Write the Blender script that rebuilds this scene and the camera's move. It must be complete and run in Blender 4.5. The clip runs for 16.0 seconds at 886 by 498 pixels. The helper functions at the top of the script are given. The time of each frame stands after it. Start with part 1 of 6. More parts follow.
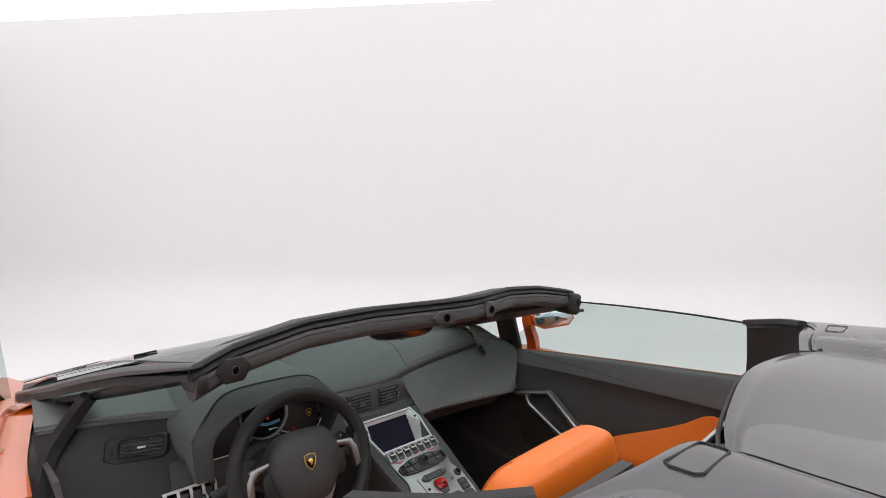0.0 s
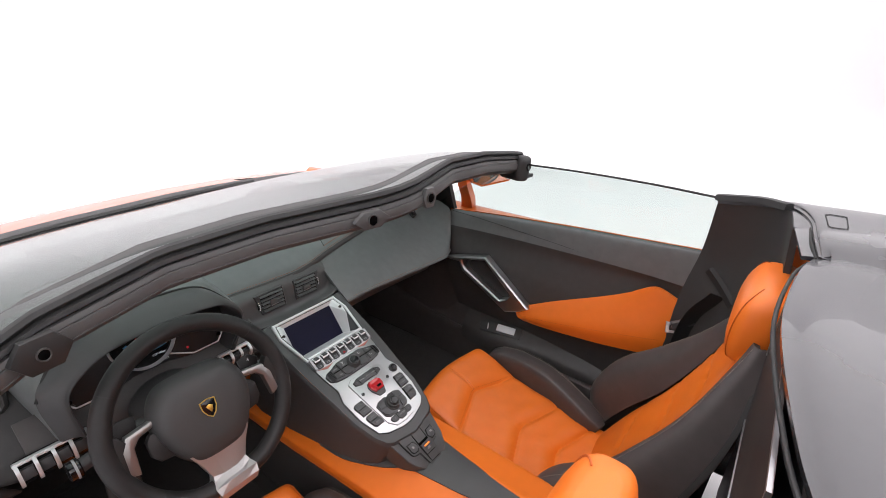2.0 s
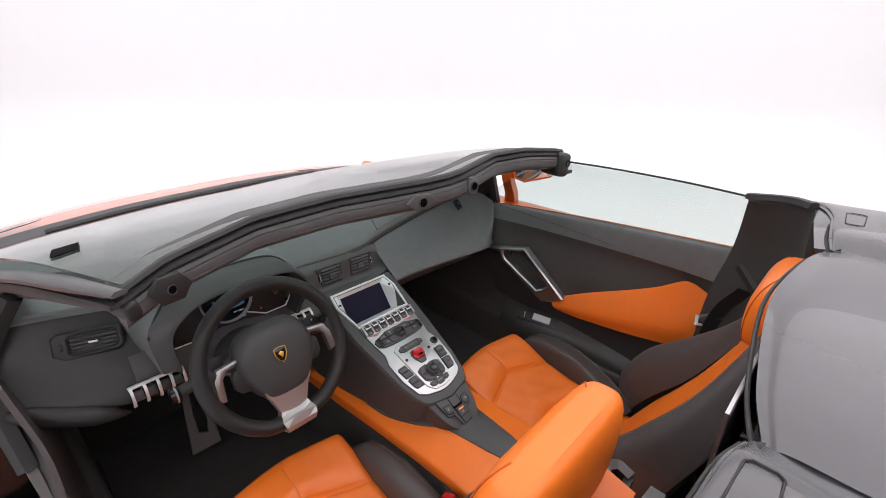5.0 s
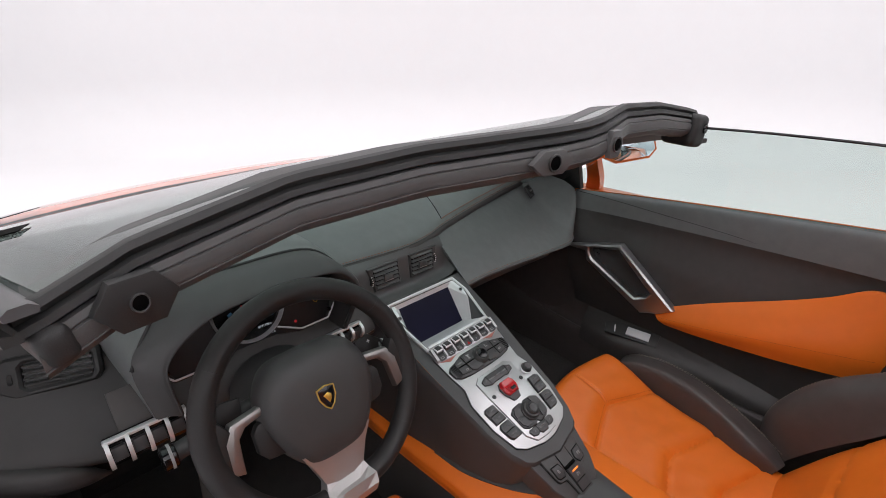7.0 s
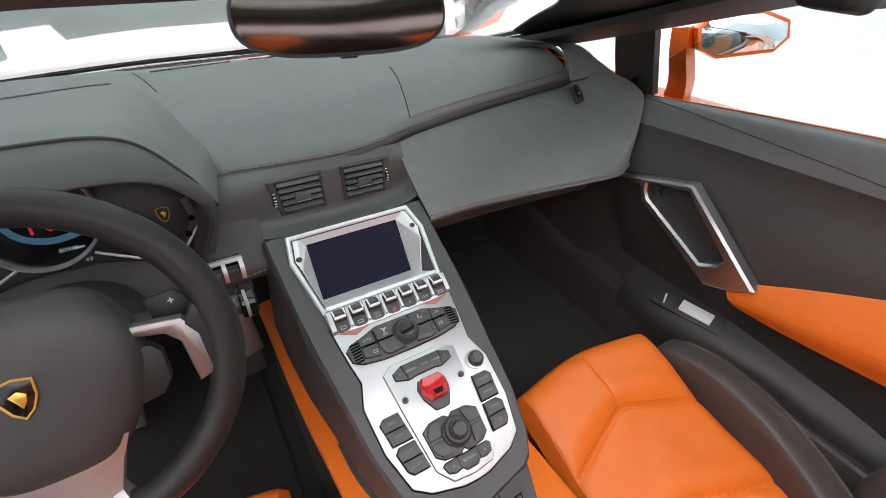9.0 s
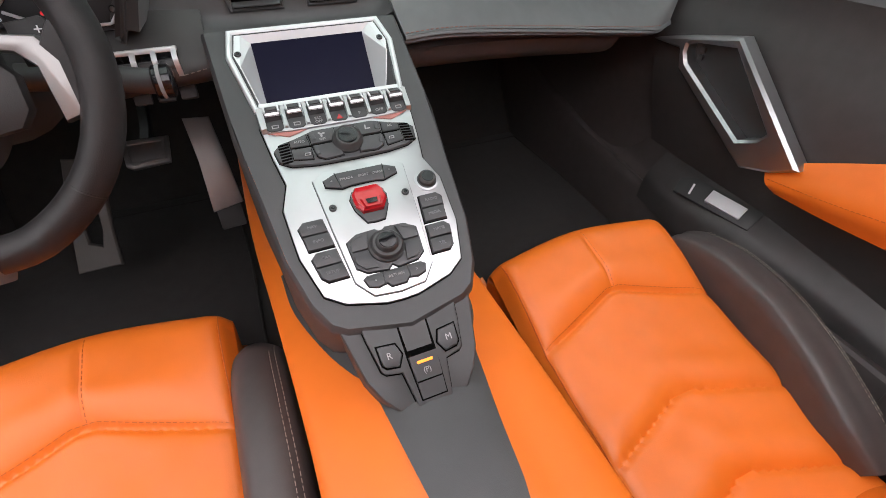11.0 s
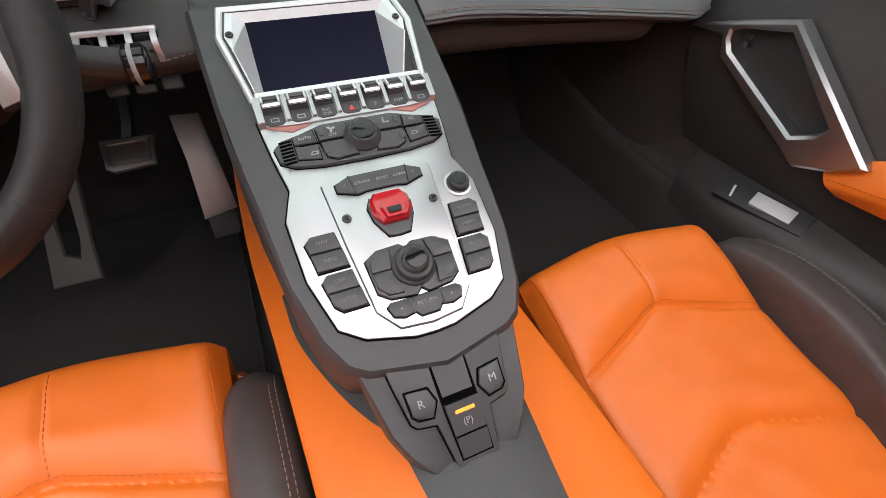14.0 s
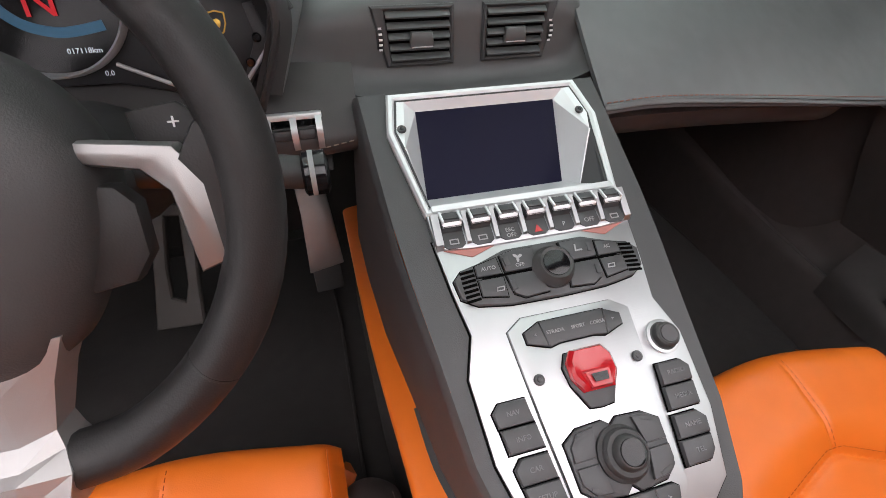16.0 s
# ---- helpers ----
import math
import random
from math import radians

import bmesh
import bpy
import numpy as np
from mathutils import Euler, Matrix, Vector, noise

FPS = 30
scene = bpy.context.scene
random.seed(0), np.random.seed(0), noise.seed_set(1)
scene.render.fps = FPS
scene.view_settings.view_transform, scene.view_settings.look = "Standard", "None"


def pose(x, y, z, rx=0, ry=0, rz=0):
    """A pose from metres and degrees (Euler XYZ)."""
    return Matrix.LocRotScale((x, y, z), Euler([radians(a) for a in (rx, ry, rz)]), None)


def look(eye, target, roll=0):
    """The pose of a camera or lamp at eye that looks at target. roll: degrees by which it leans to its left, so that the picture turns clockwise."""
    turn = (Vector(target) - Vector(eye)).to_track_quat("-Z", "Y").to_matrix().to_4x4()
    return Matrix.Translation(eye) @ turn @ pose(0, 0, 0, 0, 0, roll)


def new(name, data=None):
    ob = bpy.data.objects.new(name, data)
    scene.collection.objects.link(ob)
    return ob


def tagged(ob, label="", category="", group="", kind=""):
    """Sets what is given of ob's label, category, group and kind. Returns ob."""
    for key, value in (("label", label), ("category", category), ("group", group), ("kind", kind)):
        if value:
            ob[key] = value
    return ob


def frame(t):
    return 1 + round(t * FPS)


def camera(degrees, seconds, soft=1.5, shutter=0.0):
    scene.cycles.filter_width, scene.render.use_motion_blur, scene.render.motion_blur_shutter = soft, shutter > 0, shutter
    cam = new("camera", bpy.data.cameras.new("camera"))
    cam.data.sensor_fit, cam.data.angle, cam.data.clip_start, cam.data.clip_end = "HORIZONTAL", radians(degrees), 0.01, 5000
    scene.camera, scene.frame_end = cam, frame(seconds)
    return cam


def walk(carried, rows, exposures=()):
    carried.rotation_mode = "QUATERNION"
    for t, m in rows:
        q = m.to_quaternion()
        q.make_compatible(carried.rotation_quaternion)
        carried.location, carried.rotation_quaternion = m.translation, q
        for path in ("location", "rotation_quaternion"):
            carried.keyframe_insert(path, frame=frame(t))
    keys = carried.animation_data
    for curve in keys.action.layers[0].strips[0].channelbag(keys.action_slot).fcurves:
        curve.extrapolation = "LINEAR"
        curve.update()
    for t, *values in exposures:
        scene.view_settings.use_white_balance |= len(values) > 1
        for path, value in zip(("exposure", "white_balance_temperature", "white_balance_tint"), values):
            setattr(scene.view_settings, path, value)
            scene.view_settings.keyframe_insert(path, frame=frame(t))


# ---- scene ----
cam = camera(88.2, 16.0, soft=0.7)
PATH = [
    (0, (-0.85, -0.96, 1.355), (0.508, 0.507, 1.291), 0.1),
    (0.5, (-0.708, -0.888, 1.439), (0.616, 0.552, 1.022), 0.4),
    (1, (-0.663, -0.794, 1.456), (0.646, 0.53, 0.725), 1.1),
    (1.5, (-0.638, -0.73, 1.446), (0.737, 0.472, 0.63), 0.9),
    (2, (-0.626, -0.718, 1.439), (0.831, 0.388, 0.629), 0.7),
    (2.5, (-0.635, -0.729, 1.439), (0.855, 0.336, 0.635), 0.6),
    (3, (-0.659, -0.752, 1.452), (0.829, 0.316, 0.649), 0.7),
    (3.5, (-0.689, -0.788, 1.473), (0.769, 0.319, 0.667), 0.6),
    (4, (-0.71, -0.811, 1.475), (0.71, 0.342, 0.666), 0.7),
    (4.5, (-0.716, -0.822, 1.468), (0.659, 0.381, 0.654), 0.7),
    (5, (-0.723, -0.809, 1.453), (0.606, 0.445, 0.639), 0.8),
    (5.2, (-0.721, -0.799, 1.445), (0.58, 0.485, 0.634), 0.6),
    (7.3, (-0.533, -0.445, 1.27), (0.713, 0.898, 0.466), -0.0),
    (7.5, (-0.476, -0.434, 1.26), (0.752, 0.926, 0.457), 0.2),
    (8, (-0.344, -0.429, 1.224), (0.81, 0.983, 0.402), 0.2),
    (8.5, (-0.271, -0.418, 1.177), (0.806, 1.009, 0.282), 0.7),
    (9, (-0.197, -0.375, 1.151), (0.664, 1.027, 0.015), 0.8),
    (9.5, (-0.149, -0.346, 1.103), (0.544, 0.999, -0.205), 1.6),
    (10, (-0.132, -0.367, 1.035), (0.481, 1.01, -0.279), 0.8),
    (10.2, (-0.119, -0.385, 1.019), (0.472, 0.995, -0.302), 1.2),
    (12.3, (-0.091, -0.511, 0.913), (0.587, 0.808, -0.43), 1.5),
    (12.5, (-0.091, -0.503, 0.917), (0.586, 0.809, -0.432), 1.6),
    (13, (-0.09, -0.472, 0.917), (0.583, 0.847, -0.428), 1.5),
    (13.5, (-0.094, -0.427, 0.915), (0.56, 0.915, -0.417), 1.1),
    (14, (-0.1, -0.367, 0.913), (0.533, 0.989, -0.414), 1.3),
    (14.5, (-0.104, -0.307, 0.913), (0.481, 1.076, -0.409), 1.3),
    (15, (-0.109, -0.255, 0.923), (0.421, 1.157, -0.391), 1.2),
    (15.5, (-0.137, -0.213, 0.943), (0.358, 1.206, -0.377), 2.0),
    (16, (-0.173, -0.2, 0.954), (0.282, 1.245, -0.352), 2.1),
]
EXPOSURE = [(0.0, -0.33, 6400, 12), (1.0, 0.02, 6400, 13), (2.0, 0.22, 6400, 15), (4.0, 0.2, 6400, 16), (5.0, 0.05, 6400, 16), (7.5, -0.13, 6350, 14), (8.0, -0.05, 6350, 14), (8.5, 0.18, 6350, 15), (9.0, 0.58, 6350, 15), (9.5, 0.64, 6350, 16), (12.5, 0.76, 6420, 15), (14.0, 0.7, 6420, 15), (16.0, 0.66, 6420, 16)]
walk(cam, [(t, look(eye, target, roll)) for t, eye, target, roll in PATH], EXPOSURE)

# ---------------------------------------------------------------- light
world = bpy.data.worlds.new("studio_world")
scene.world = world
world.use_nodes = True
world.node_tree.nodes["Background"].inputs[0].default_value = (0.95, 0.97, 1.0, 1)
world.node_tree.nodes["Background"].inputs[1].default_value = 0.25


from mathutils.bvhtree import BVHTree

# ---------------------------------------------------------------- mesh tools
def cr(points, n):
    """n points evenly spread along a smooth curve through the given ones."""
    p = np.asarray(points, float)
    if len(p) == 2:
        return p[0] + np.linspace(0, 1, n)[:, None] * (p[1] - p[0])
    q = np.vstack([2 * p[0] - p[1], p, 2 * p[-1] - p[-2]])
    s = np.linspace(0, len(p) - 1, n)
    i = np.minimum(s.astype(int), len(p) - 2)
    t = (s - i)[:, None]
    a, b, c, d = q[i], q[i + 1], q[i + 2], q[i + 3]
    return 0.5 * (2 * b + (c - a) * t + (2 * a - 5 * b + 4 * c - d) * t * t + (3 * b - a - 3 * c + d) * t ** 3)


def from_data(verts, faces):
    bm = bmesh.new()
    vs = [bm.verts.new(v) for v in verts]
    for f in faces:
        try:
            bm.faces.new([vs[i] for i in f])
        except ValueError:
            pass
    bmesh.ops.recalc_face_normals(bm, faces=bm.faces)
    return bm


def skin(rows, nu=20, nv=20, thick=0.0, out=(0, -0.3, 1), warp=None):
    """A smooth sheet through rows of control points, thickened away from the side that it shows (out)."""
    a = np.array([cr(r, nu) for r in rows])
    g = np.array([cr(a[:, k], nv) for k in range(nu)]).transpose(1, 0, 2)
    if warp:
        g = np.array([[warp(Vector(p), i / (nv - 1), k / (nu - 1)) for k, p in enumerate(r)] for i, r in enumerate(g)])
    du, dv = np.gradient(g, axis=1), np.gradient(g, axis=0)
    nrm = np.cross(du, dv)
    nrm /= np.maximum(np.linalg.norm(nrm, axis=2, keepdims=True), 1e-9)
    if (nrm.mean(axis=(0, 1)) @ np.array(out)) < 0:
        nrm = -nrm
    verts = list(map(tuple, g.reshape(-1, 3)))
    ix = lambda i, k: i * nu + k
    faces = [(ix(i, k), ix(i, k + 1), ix(i + 1, k + 1), ix(i + 1, k)) for i in range(nv - 1) for k in range(nu - 1)]
    if thick:
        o = nu * nv
        verts += list(map(tuple, (g - nrm * thick).reshape(-1, 3)))
        faces += [tuple(o + j for j in reversed(f)) for f in faces]
        edge = [ix(0, k) for k in range(nu)] + [ix(i, nu - 1) for i in range(1, nv)] + [ix(nv - 1, k) for k in range(nu - 2, -1, -1)] + [ix(i, 0) for i in range(nv - 2, 0, -1)]
        faces += [(edge[j], edge[(j + 1) % len(edge)], o + edge[(j + 1) % len(edge)], o + edge[j]) for j in range(len(edge))]
    return from_data(verts, faces)


def loft(loops, cap=True):
    """A closed body through rings of equally many points."""
    n = len(loops[0])
    verts = [tuple(p) for l in loops for p in l]
    faces = [(j * n + k, j * n + (k + 1) % n, (j + 1) * n + (k + 1) % n, (j + 1) * n + k) for j in range(len(loops) - 1) for k in range(n)]
    if cap:
        faces += [tuple(range(n)), tuple(range((len(loops) - 1) * n, len(loops) * n))]
    return from_data(verts, faces)


def inset(poly, d):
    """A polygon in the plane, drawn in by d."""
    p = np.asarray(poly, float)
    n = len(p)
    area = sum(p[i][0] * p[(i + 1) % n][1] - p[(i + 1) % n][0] * p[i][1] for i in range(n))
    out = []
    for i in range(n):
        a, b = p[i] - p[i - 1], p[(i + 1) % n] - p[i]
        a, b = a / np.linalg.norm(a), b / np.linalg.norm(b)
        na, nb = np.array([-a[1], a[0]]), np.array([-b[1], b[0]])
        m = na + nb
        m = m / max(m @ na, 0.35)
        out.append(p[i] + m * d * (1 if area > 0 else -1))
    return np.array(out)


def prism(poly, h, m=None, bevel=0.001, z0=0.0, dish=0.0):
    """A plate of polygon outline, h high, its upper edge bevelled."""
    q = inset(poly, bevel) if bevel else np.asarray(poly, float)
    q2 = inset(poly, bevel * 0.3) if bevel else q
    rings = [[(x, y, z0) for x, y in poly]]
    if bevel:
        rings += [[(x, y, z0 + h - bevel) for x, y in poly], [(x, y, z0 + h - bevel * 0.3) for x, y in q2]]
    rings += [[(x, y, z0 + h) for x, y in q]]
    if dish:
        q3 = inset(q, abs(dish) * 2)
        rings += [[(x, y, z0 + h - dish) for x, y in q3]]
    bm = loft(rings)
    if m is not None:
        bm.transform(m)
    return bm


def ring_plate(outer, inner, h, m=None, bevel=0.001, z0=0.0):
    """A plate with a hole: outlines of equally many points."""
    qo, qi = inset(outer, bevel), inset(inner, -bevel)
    rings = [[(x, y, z0) for x, y in inner], [(x, y, z0) for x, y in outer], [(x, y, z0 + h - bevel) for x, y in outer], [(x, y, z0 + h) for x, y in qo], [(x, y, z0 + h) for x, y in qi], [(x, y, z0 + h - bevel) for x, y in inner], [(x, y, z0) for x, y in inner]]
    bm = loft(rings, cap=False)
    bmesh.ops.remove_doubles(bm, verts=bm.verts, dist=1e-6)
    if m is not None:
        bm.transform(m)
    return bm


def sweep(path, profile, n=40, up=(0, 0, 1), closed=False, smooth=True, scale=None):
    """A profile (side, up) carried along a curve."""
    p = cr(path, n) if smooth else np.asarray(path, float)
    n = len(p)
    t = np.roll(p, -1, 0) - np.roll(p, 1, 0) if closed else np.gradient(p, axis=0)
    loops = []
    for i in range(n):
        d = t[i] / np.linalg.norm(t[i])
        s = np.cross(d, up)
        s /= max(np.linalg.norm(s), 1e-9)
        u = np.cross(s, d)
        k = scale(i / (n - 1)) if scale else 1.0
        loops.append([p[i] + k * (a * s + b * u) for a, b in profile])
    if closed:
        loops.append(loops[0])
    bm = loft(loops, cap=not closed)
    if closed:
        bmesh.ops.remove_doubles(bm, verts=bm.verts, dist=1e-6)
    return bm


def ngon(r, n=12, rx=1.0, ry=1.0, turn=0.0):
    return [(r * rx * math.cos(2 * math.pi * i / n + turn), r * ry * math.sin(2 * math.pi * i / n + turn)) for i in range(n)]


def tube(path, r, n=10, steps=24, smooth=True, closed=False, up=(0, 0, 1)):
    return sweep(path, ngon(r, n), steps, up, closed, smooth)


def lathe(profile, n=24, m=None):
    """Turned round z: (radius, height) from bottom to top."""
    bm = loft([[(r * math.cos(2 * math.pi * i / n), r * math.sin(2 * math.pi * i / n), z) for i in range(n)] for r, z in profile])
    if m is not None:
        bm.transform(m)
    return bm


def rbox(sx, sy, sz, bevel=0.004, m=None, seg=2):
    bm = bmesh.new()
    bmesh.ops.create_cube(bm, size=1.0)
    bmesh.ops.scale(bm, vec=(sx, sy, sz), verts=bm.verts)
    if bevel:
        bmesh.ops.bevel(bm, geom=bm.edges[:], offset=bevel, segments=seg, profile=0.6, affect="EDGES")
    if m is not None:
        bm.transform(m)
    return bm


def join(*bms):
    out = bmesh.new()
    for b in bms:
        me = bpy.data.meshes.new("tmp")
        b.to_mesh(me)
        b.free()
        out.from_mesh(me)
        bpy.data.meshes.remove(me)
    return out


def part(name, bm, material, parent=None, label="", flat=False):
    """Links a bmesh as one mesh object."""
    for f in bm.faces:
        f.smooth = not flat
    for e in bm.edges:
        if len(e.link_faces) == 2 and e.calc_face_angle(0) > 0.7:
            e.smooth = False
    me = bpy.data.meshes.new(name)
    bm.to_mesh(me)
    bm.free()
    me.materials.append(material)
    ob = new(name, me)
    if parent is not None:
        ob.parent = parent
    if label:
        ob["label"] = label
    return ob


def thing(name, label, category, at=(0, 0, 0), group="", kind=""):
    ob = new(name)
    ob.empty_display_size = 0.05
    ob.location = at
    return tagged(ob, label, category, group, kind)


def flip(bm, side):
    """Mirrors a right-hand piece to the left for side = -1."""
    if side < 0:
        bm.transform(Matrix.Diagonal((-1, 1, 1, 1)))
        bmesh.ops.reverse_faces(bm, faces=bm.faces)
    return bm


def drop(bm, points, way=(0, 0, -1), lift=0.0015, back=0.5):
    """Points carried along a way on to a surface, and lifted a little off it."""
    tree = BVHTree.FromBMesh(bm)
    d = Vector(way).normalized()
    out = []
    for p in points:
        hit = tree.ray_cast(Vector(p) - d * back, d)
        for k in range(1, 9):
            if hit[0] is None:
                hit = tree.ray_cast(Vector(p) - d * back + Vector((0.0007 * k, -0.0011 * k, 0.0)), d)
        out.append(tuple(hit[0] - d * lift) if hit[0] is not None else tuple(p))
    return out


def stitches(path, thread=0.0007, length=0.005, gap=0.003):
    """A row of thread along a line, stitch by stitch."""
    p = np.asarray(path, float)
    seg = np.linalg.norm(np.diff(p, axis=0), axis=1)
    s = np.concatenate([[0], np.cumsum(seg)])
    verts, faces = [], []
    for a in np.arange(0.0, s[-1] - length, length + gap):
        q = [np.array([np.interp(v, s, p[:, k]) for k in range(3)]) for v in (a, a + length)]
        d = Vector(q[1] - q[0]).normalized()
        u = d.cross(Vector((0.3, 0.2, 0.9))).normalized() * thread
        w = d.cross(u).normalized() * thread
        o = len(verts)
        for c in q:
            c = Vector(c)
            verts += [c + u, c + w, c - u, c - w]
        faces += [(o, o + 1, o + 5, o + 4), (o + 1, o + 2, o + 6, o + 5), (o + 2, o + 3, o + 7, o + 6), (o + 3, o, o + 4, o + 7), (o, o + 3, o + 2, o + 1), (o + 4, o + 5, o + 6, o + 7)]
    return from_data(verts, faces)


def text_mesh(words, size, m, depth=0.0003):
    """Lettering in the built-in font, centred."""
    c = bpy.data.curves.new("letters", "FONT")
    c.body, c.size, c.extrude, c.align_x, c.align_y = words, size, depth, "CENTER", "CENTER"
    c.resolution_u = 2
    ob = bpy.data.objects.new("letters", c)
    scene.collection.objects.link(ob)
    bpy.context.view_layer.update()
    me = bpy.data.meshes.new_from_object(ob.evaluated_get(bpy.context.evaluated_depsgraph_get()))
    bm = bmesh.new()
    bm.from_mesh(me)
    bpy.data.objects.remove(ob)
    bpy.data.curves.remove(c)
    bpy.data.meshes.remove(me)
    bm.transform(m)
    return bm


# ---------------------------------------------------------------- materials
def material(name, colour, rough=0.5, metal=0.0, spec=0.5, coat=0.0, scale=40.0, vary=0.12, bump=0.0, bump_scale=300.0, stains=0.06, kind="noise", sheen=0.0):
    m = bpy.data.materials.new(name)
    m.use_nodes = True
    n, l = m.node_tree.nodes, m.node_tree.links
    b = n["Principled BSDF"]
    b.inputs["Roughness"].default_value, b.inputs["Metallic"].default_value = rough, metal
    b.inputs["Specular IOR Level"].default_value, b.inputs["Coat Weight"].default_value = spec, coat
    b.inputs["Coat Roughness"].default_value = 0.03
    b.inputs["Sheen Weight"].default_value = sheen
    tc = n.new("ShaderNodeTexCoord")
    fine, broad = n.new("ShaderNodeTexNoise"), n.new("ShaderNodeTexNoise")
    fine.inputs["Scale"].default_value, fine.inputs["Detail"].default_value = scale, 5
    broad.inputs["Scale"].default_value, broad.inputs["Detail"].default_value = 5.0, 3
    l.new(tc.outputs["Object"], fine.inputs["Vector"]), l.new(tc.outputs["Object"], broad.inputs["Vector"])
    mix = n.new("ShaderNodeMix")
    mix.data_type = "RGBA"
    c = np.array(colour[:3])
    mix.inputs[6].default_value, mix.inputs[7].default_value = (*(c * (1 - vary)), 1), (*np.minimum(c * (1 + vary), 1), 1)
    l.new(fine.outputs["Fac"], mix.inputs[0])
    mix2 = n.new("ShaderNodeMix")
    mix2.data_type, mix2.blend_type = "RGBA", "MULTIPLY"
    ramp = n.new("ShaderNodeValToRGB")
    ramp.color_ramp.elements[0].position, ramp.color_ramp.elements[1].position = 0.3, 0.65
    ramp.color_ramp.elements[0].color, ramp.color_ramp.elements[1].color = (1 - stains, 1 - stains, 1 - stains, 1), (1, 1, 1, 1)
    l.new(broad.outputs["Fac"], ramp.inputs[0])
    mix2.inputs[0].default_value = 1
    l.new(mix.outputs[2], mix2.inputs[6]), l.new(ramp.outputs[0], mix2.inputs[7])
    l.new(mix2.outputs[2], b.inputs["Base Color"])
    rr = n.new("ShaderNodeMapRange")
    rr.inputs["To Min"].default_value, rr.inputs["To Max"].default_value = rough * 0.85, min(rough * 1.15, 1)
    l.new(broad.outputs["Fac"], rr.inputs["Value"])
    l.new(rr.outputs[0], b.inputs["Roughness"])
    if bump:
        bn = n.new("ShaderNodeBump")
        bn.inputs["Strength"].default_value, bn.inputs["Distance"].default_value = bump, 0.001
        if kind == "leather":
            t = n.new("ShaderNodeTexVoronoi")
            t.feature = "SMOOTH_F1"
            t.inputs["Scale"].default_value = bump_scale
            out = t.outputs["Distance"]
        elif kind == "brushed":
            t = n.new("ShaderNodeTexNoise")
            mp = n.new("ShaderNodeMapping")
            mp.inputs["Scale"].default_value = (4, 900, 900)
            l.new(tc.outputs["Object"], mp.inputs["Vector"])
            t.inputs["Scale"].default_value = 1.0
            l.new(mp.outputs[0], t.inputs["Vector"])
            out = t.outputs["Fac"]
        else:
            t = n.new("ShaderNodeTexNoise")
            t.inputs["Scale"].default_value = bump_scale
            out = t.outputs["Fac"]
        if kind != "brushed":
            l.new(tc.outputs["Object"], t.inputs["Vector"])
        l.new(out, bn.inputs["Height"])
        l.new(bn.outputs[0], b.inputs["Normal"])
    return m


def glass(name, tint, rough=0.0, base=0.022, power=6.5):
    """A clear pane: tinted see-through, with gloss that grows towards grazing angles."""
    m = bpy.data.materials.new(name)
    m.use_nodes = True
    n, l = m.node_tree.nodes, m.node_tree.links
    n.remove(n["Principled BSDF"])
    t, g, mix, f = n.new("ShaderNodeBsdfTransparent"), n.new("ShaderNodeBsdfGlossy"), n.new("ShaderNodeMixShader"), n.new("ShaderNodeLayerWeight")
    p, mr = n.new("ShaderNodeMath"), n.new("ShaderNodeMapRange")
    p.operation = "POWER"
    p.inputs[1].default_value = power
    mr.inputs["To Min"].default_value, mr.inputs["To Max"].default_value = base, 0.9
    t.inputs[0].default_value = (*tint, 1)
    g.inputs["Roughness"].default_value = rough
    f.inputs["Blend"].default_value = 0.5
    l.new(f.outputs["Facing"], p.inputs[0]), l.new(p.outputs[0], mr.inputs["Value"]), l.new(mr.outputs[0], mix.inputs[0])
    l.new(t.outputs[0], mix.inputs[1]), l.new(g.outputs[0], mix.inputs[2])
    l.new(mix.outputs[0], n["Material Output"].inputs[0])
    return m


def glow(name, colour, strength):
    m = bpy.data.materials.new(name)
    m.use_nodes = True
    b = m.node_tree.nodes["Principled BSDF"]
    b.inputs["Base Color"].default_value = (*colour, 1)
    b.inputs["Emission Color"].default_value = (*colour, 1)
    b.inputs["Emission Strength"].default_value = strength
    return m


ORANGE_LEATHER = material("orange_leather", (0.80, 0.173, 0.014), 0.40, bump=0.09, bump_scale=900, kind="leather", vary=0.05, stains=0.08)
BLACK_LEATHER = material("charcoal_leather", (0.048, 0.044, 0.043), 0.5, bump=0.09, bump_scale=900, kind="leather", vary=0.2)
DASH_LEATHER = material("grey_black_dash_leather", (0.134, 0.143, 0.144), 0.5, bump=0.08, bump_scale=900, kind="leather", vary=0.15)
# Dash leather darkened: the shade on the driver's left is in its colour.
SHADED_LEATHER = material("shaded_dash_leather", (0.022, 0.021, 0.021), 0.5, spec=0.35, bump=0.09, bump_scale=900, kind="leather", vary=0.2)
SEAT_LEATHER = material("brown_charcoal_leather", (0.066, 0.056, 0.054), 0.5, bump=0.09, bump_scale=900, kind="leather", vary=0.2)
SOFT_BLACK = material("soft_black_plastic", (0.034, 0.034, 0.034), 0.55, bump=0.2, bump_scale=900)
GLOSS_BLACK = material("gloss_black_plastic", (0.006, 0.006, 0.007), 0.12, vary=0.05, stains=0.02)
RUBBER = material("black_rubber_seal", (0.012, 0.012, 0.012), 0.6, bump=0.2, bump_scale=700)
CARPET = material("black_carpet", (0.031, 0.027, 0.026), 0.95, bump=1.0, bump_scale=1200, vary=0.35, sheen=0.04)
ALU = material("brushed_aluminium", (0.54, 0.54, 0.55), 0.38, 1.0, bump=0.05, kind="brushed", vary=0.05, stains=0.05)
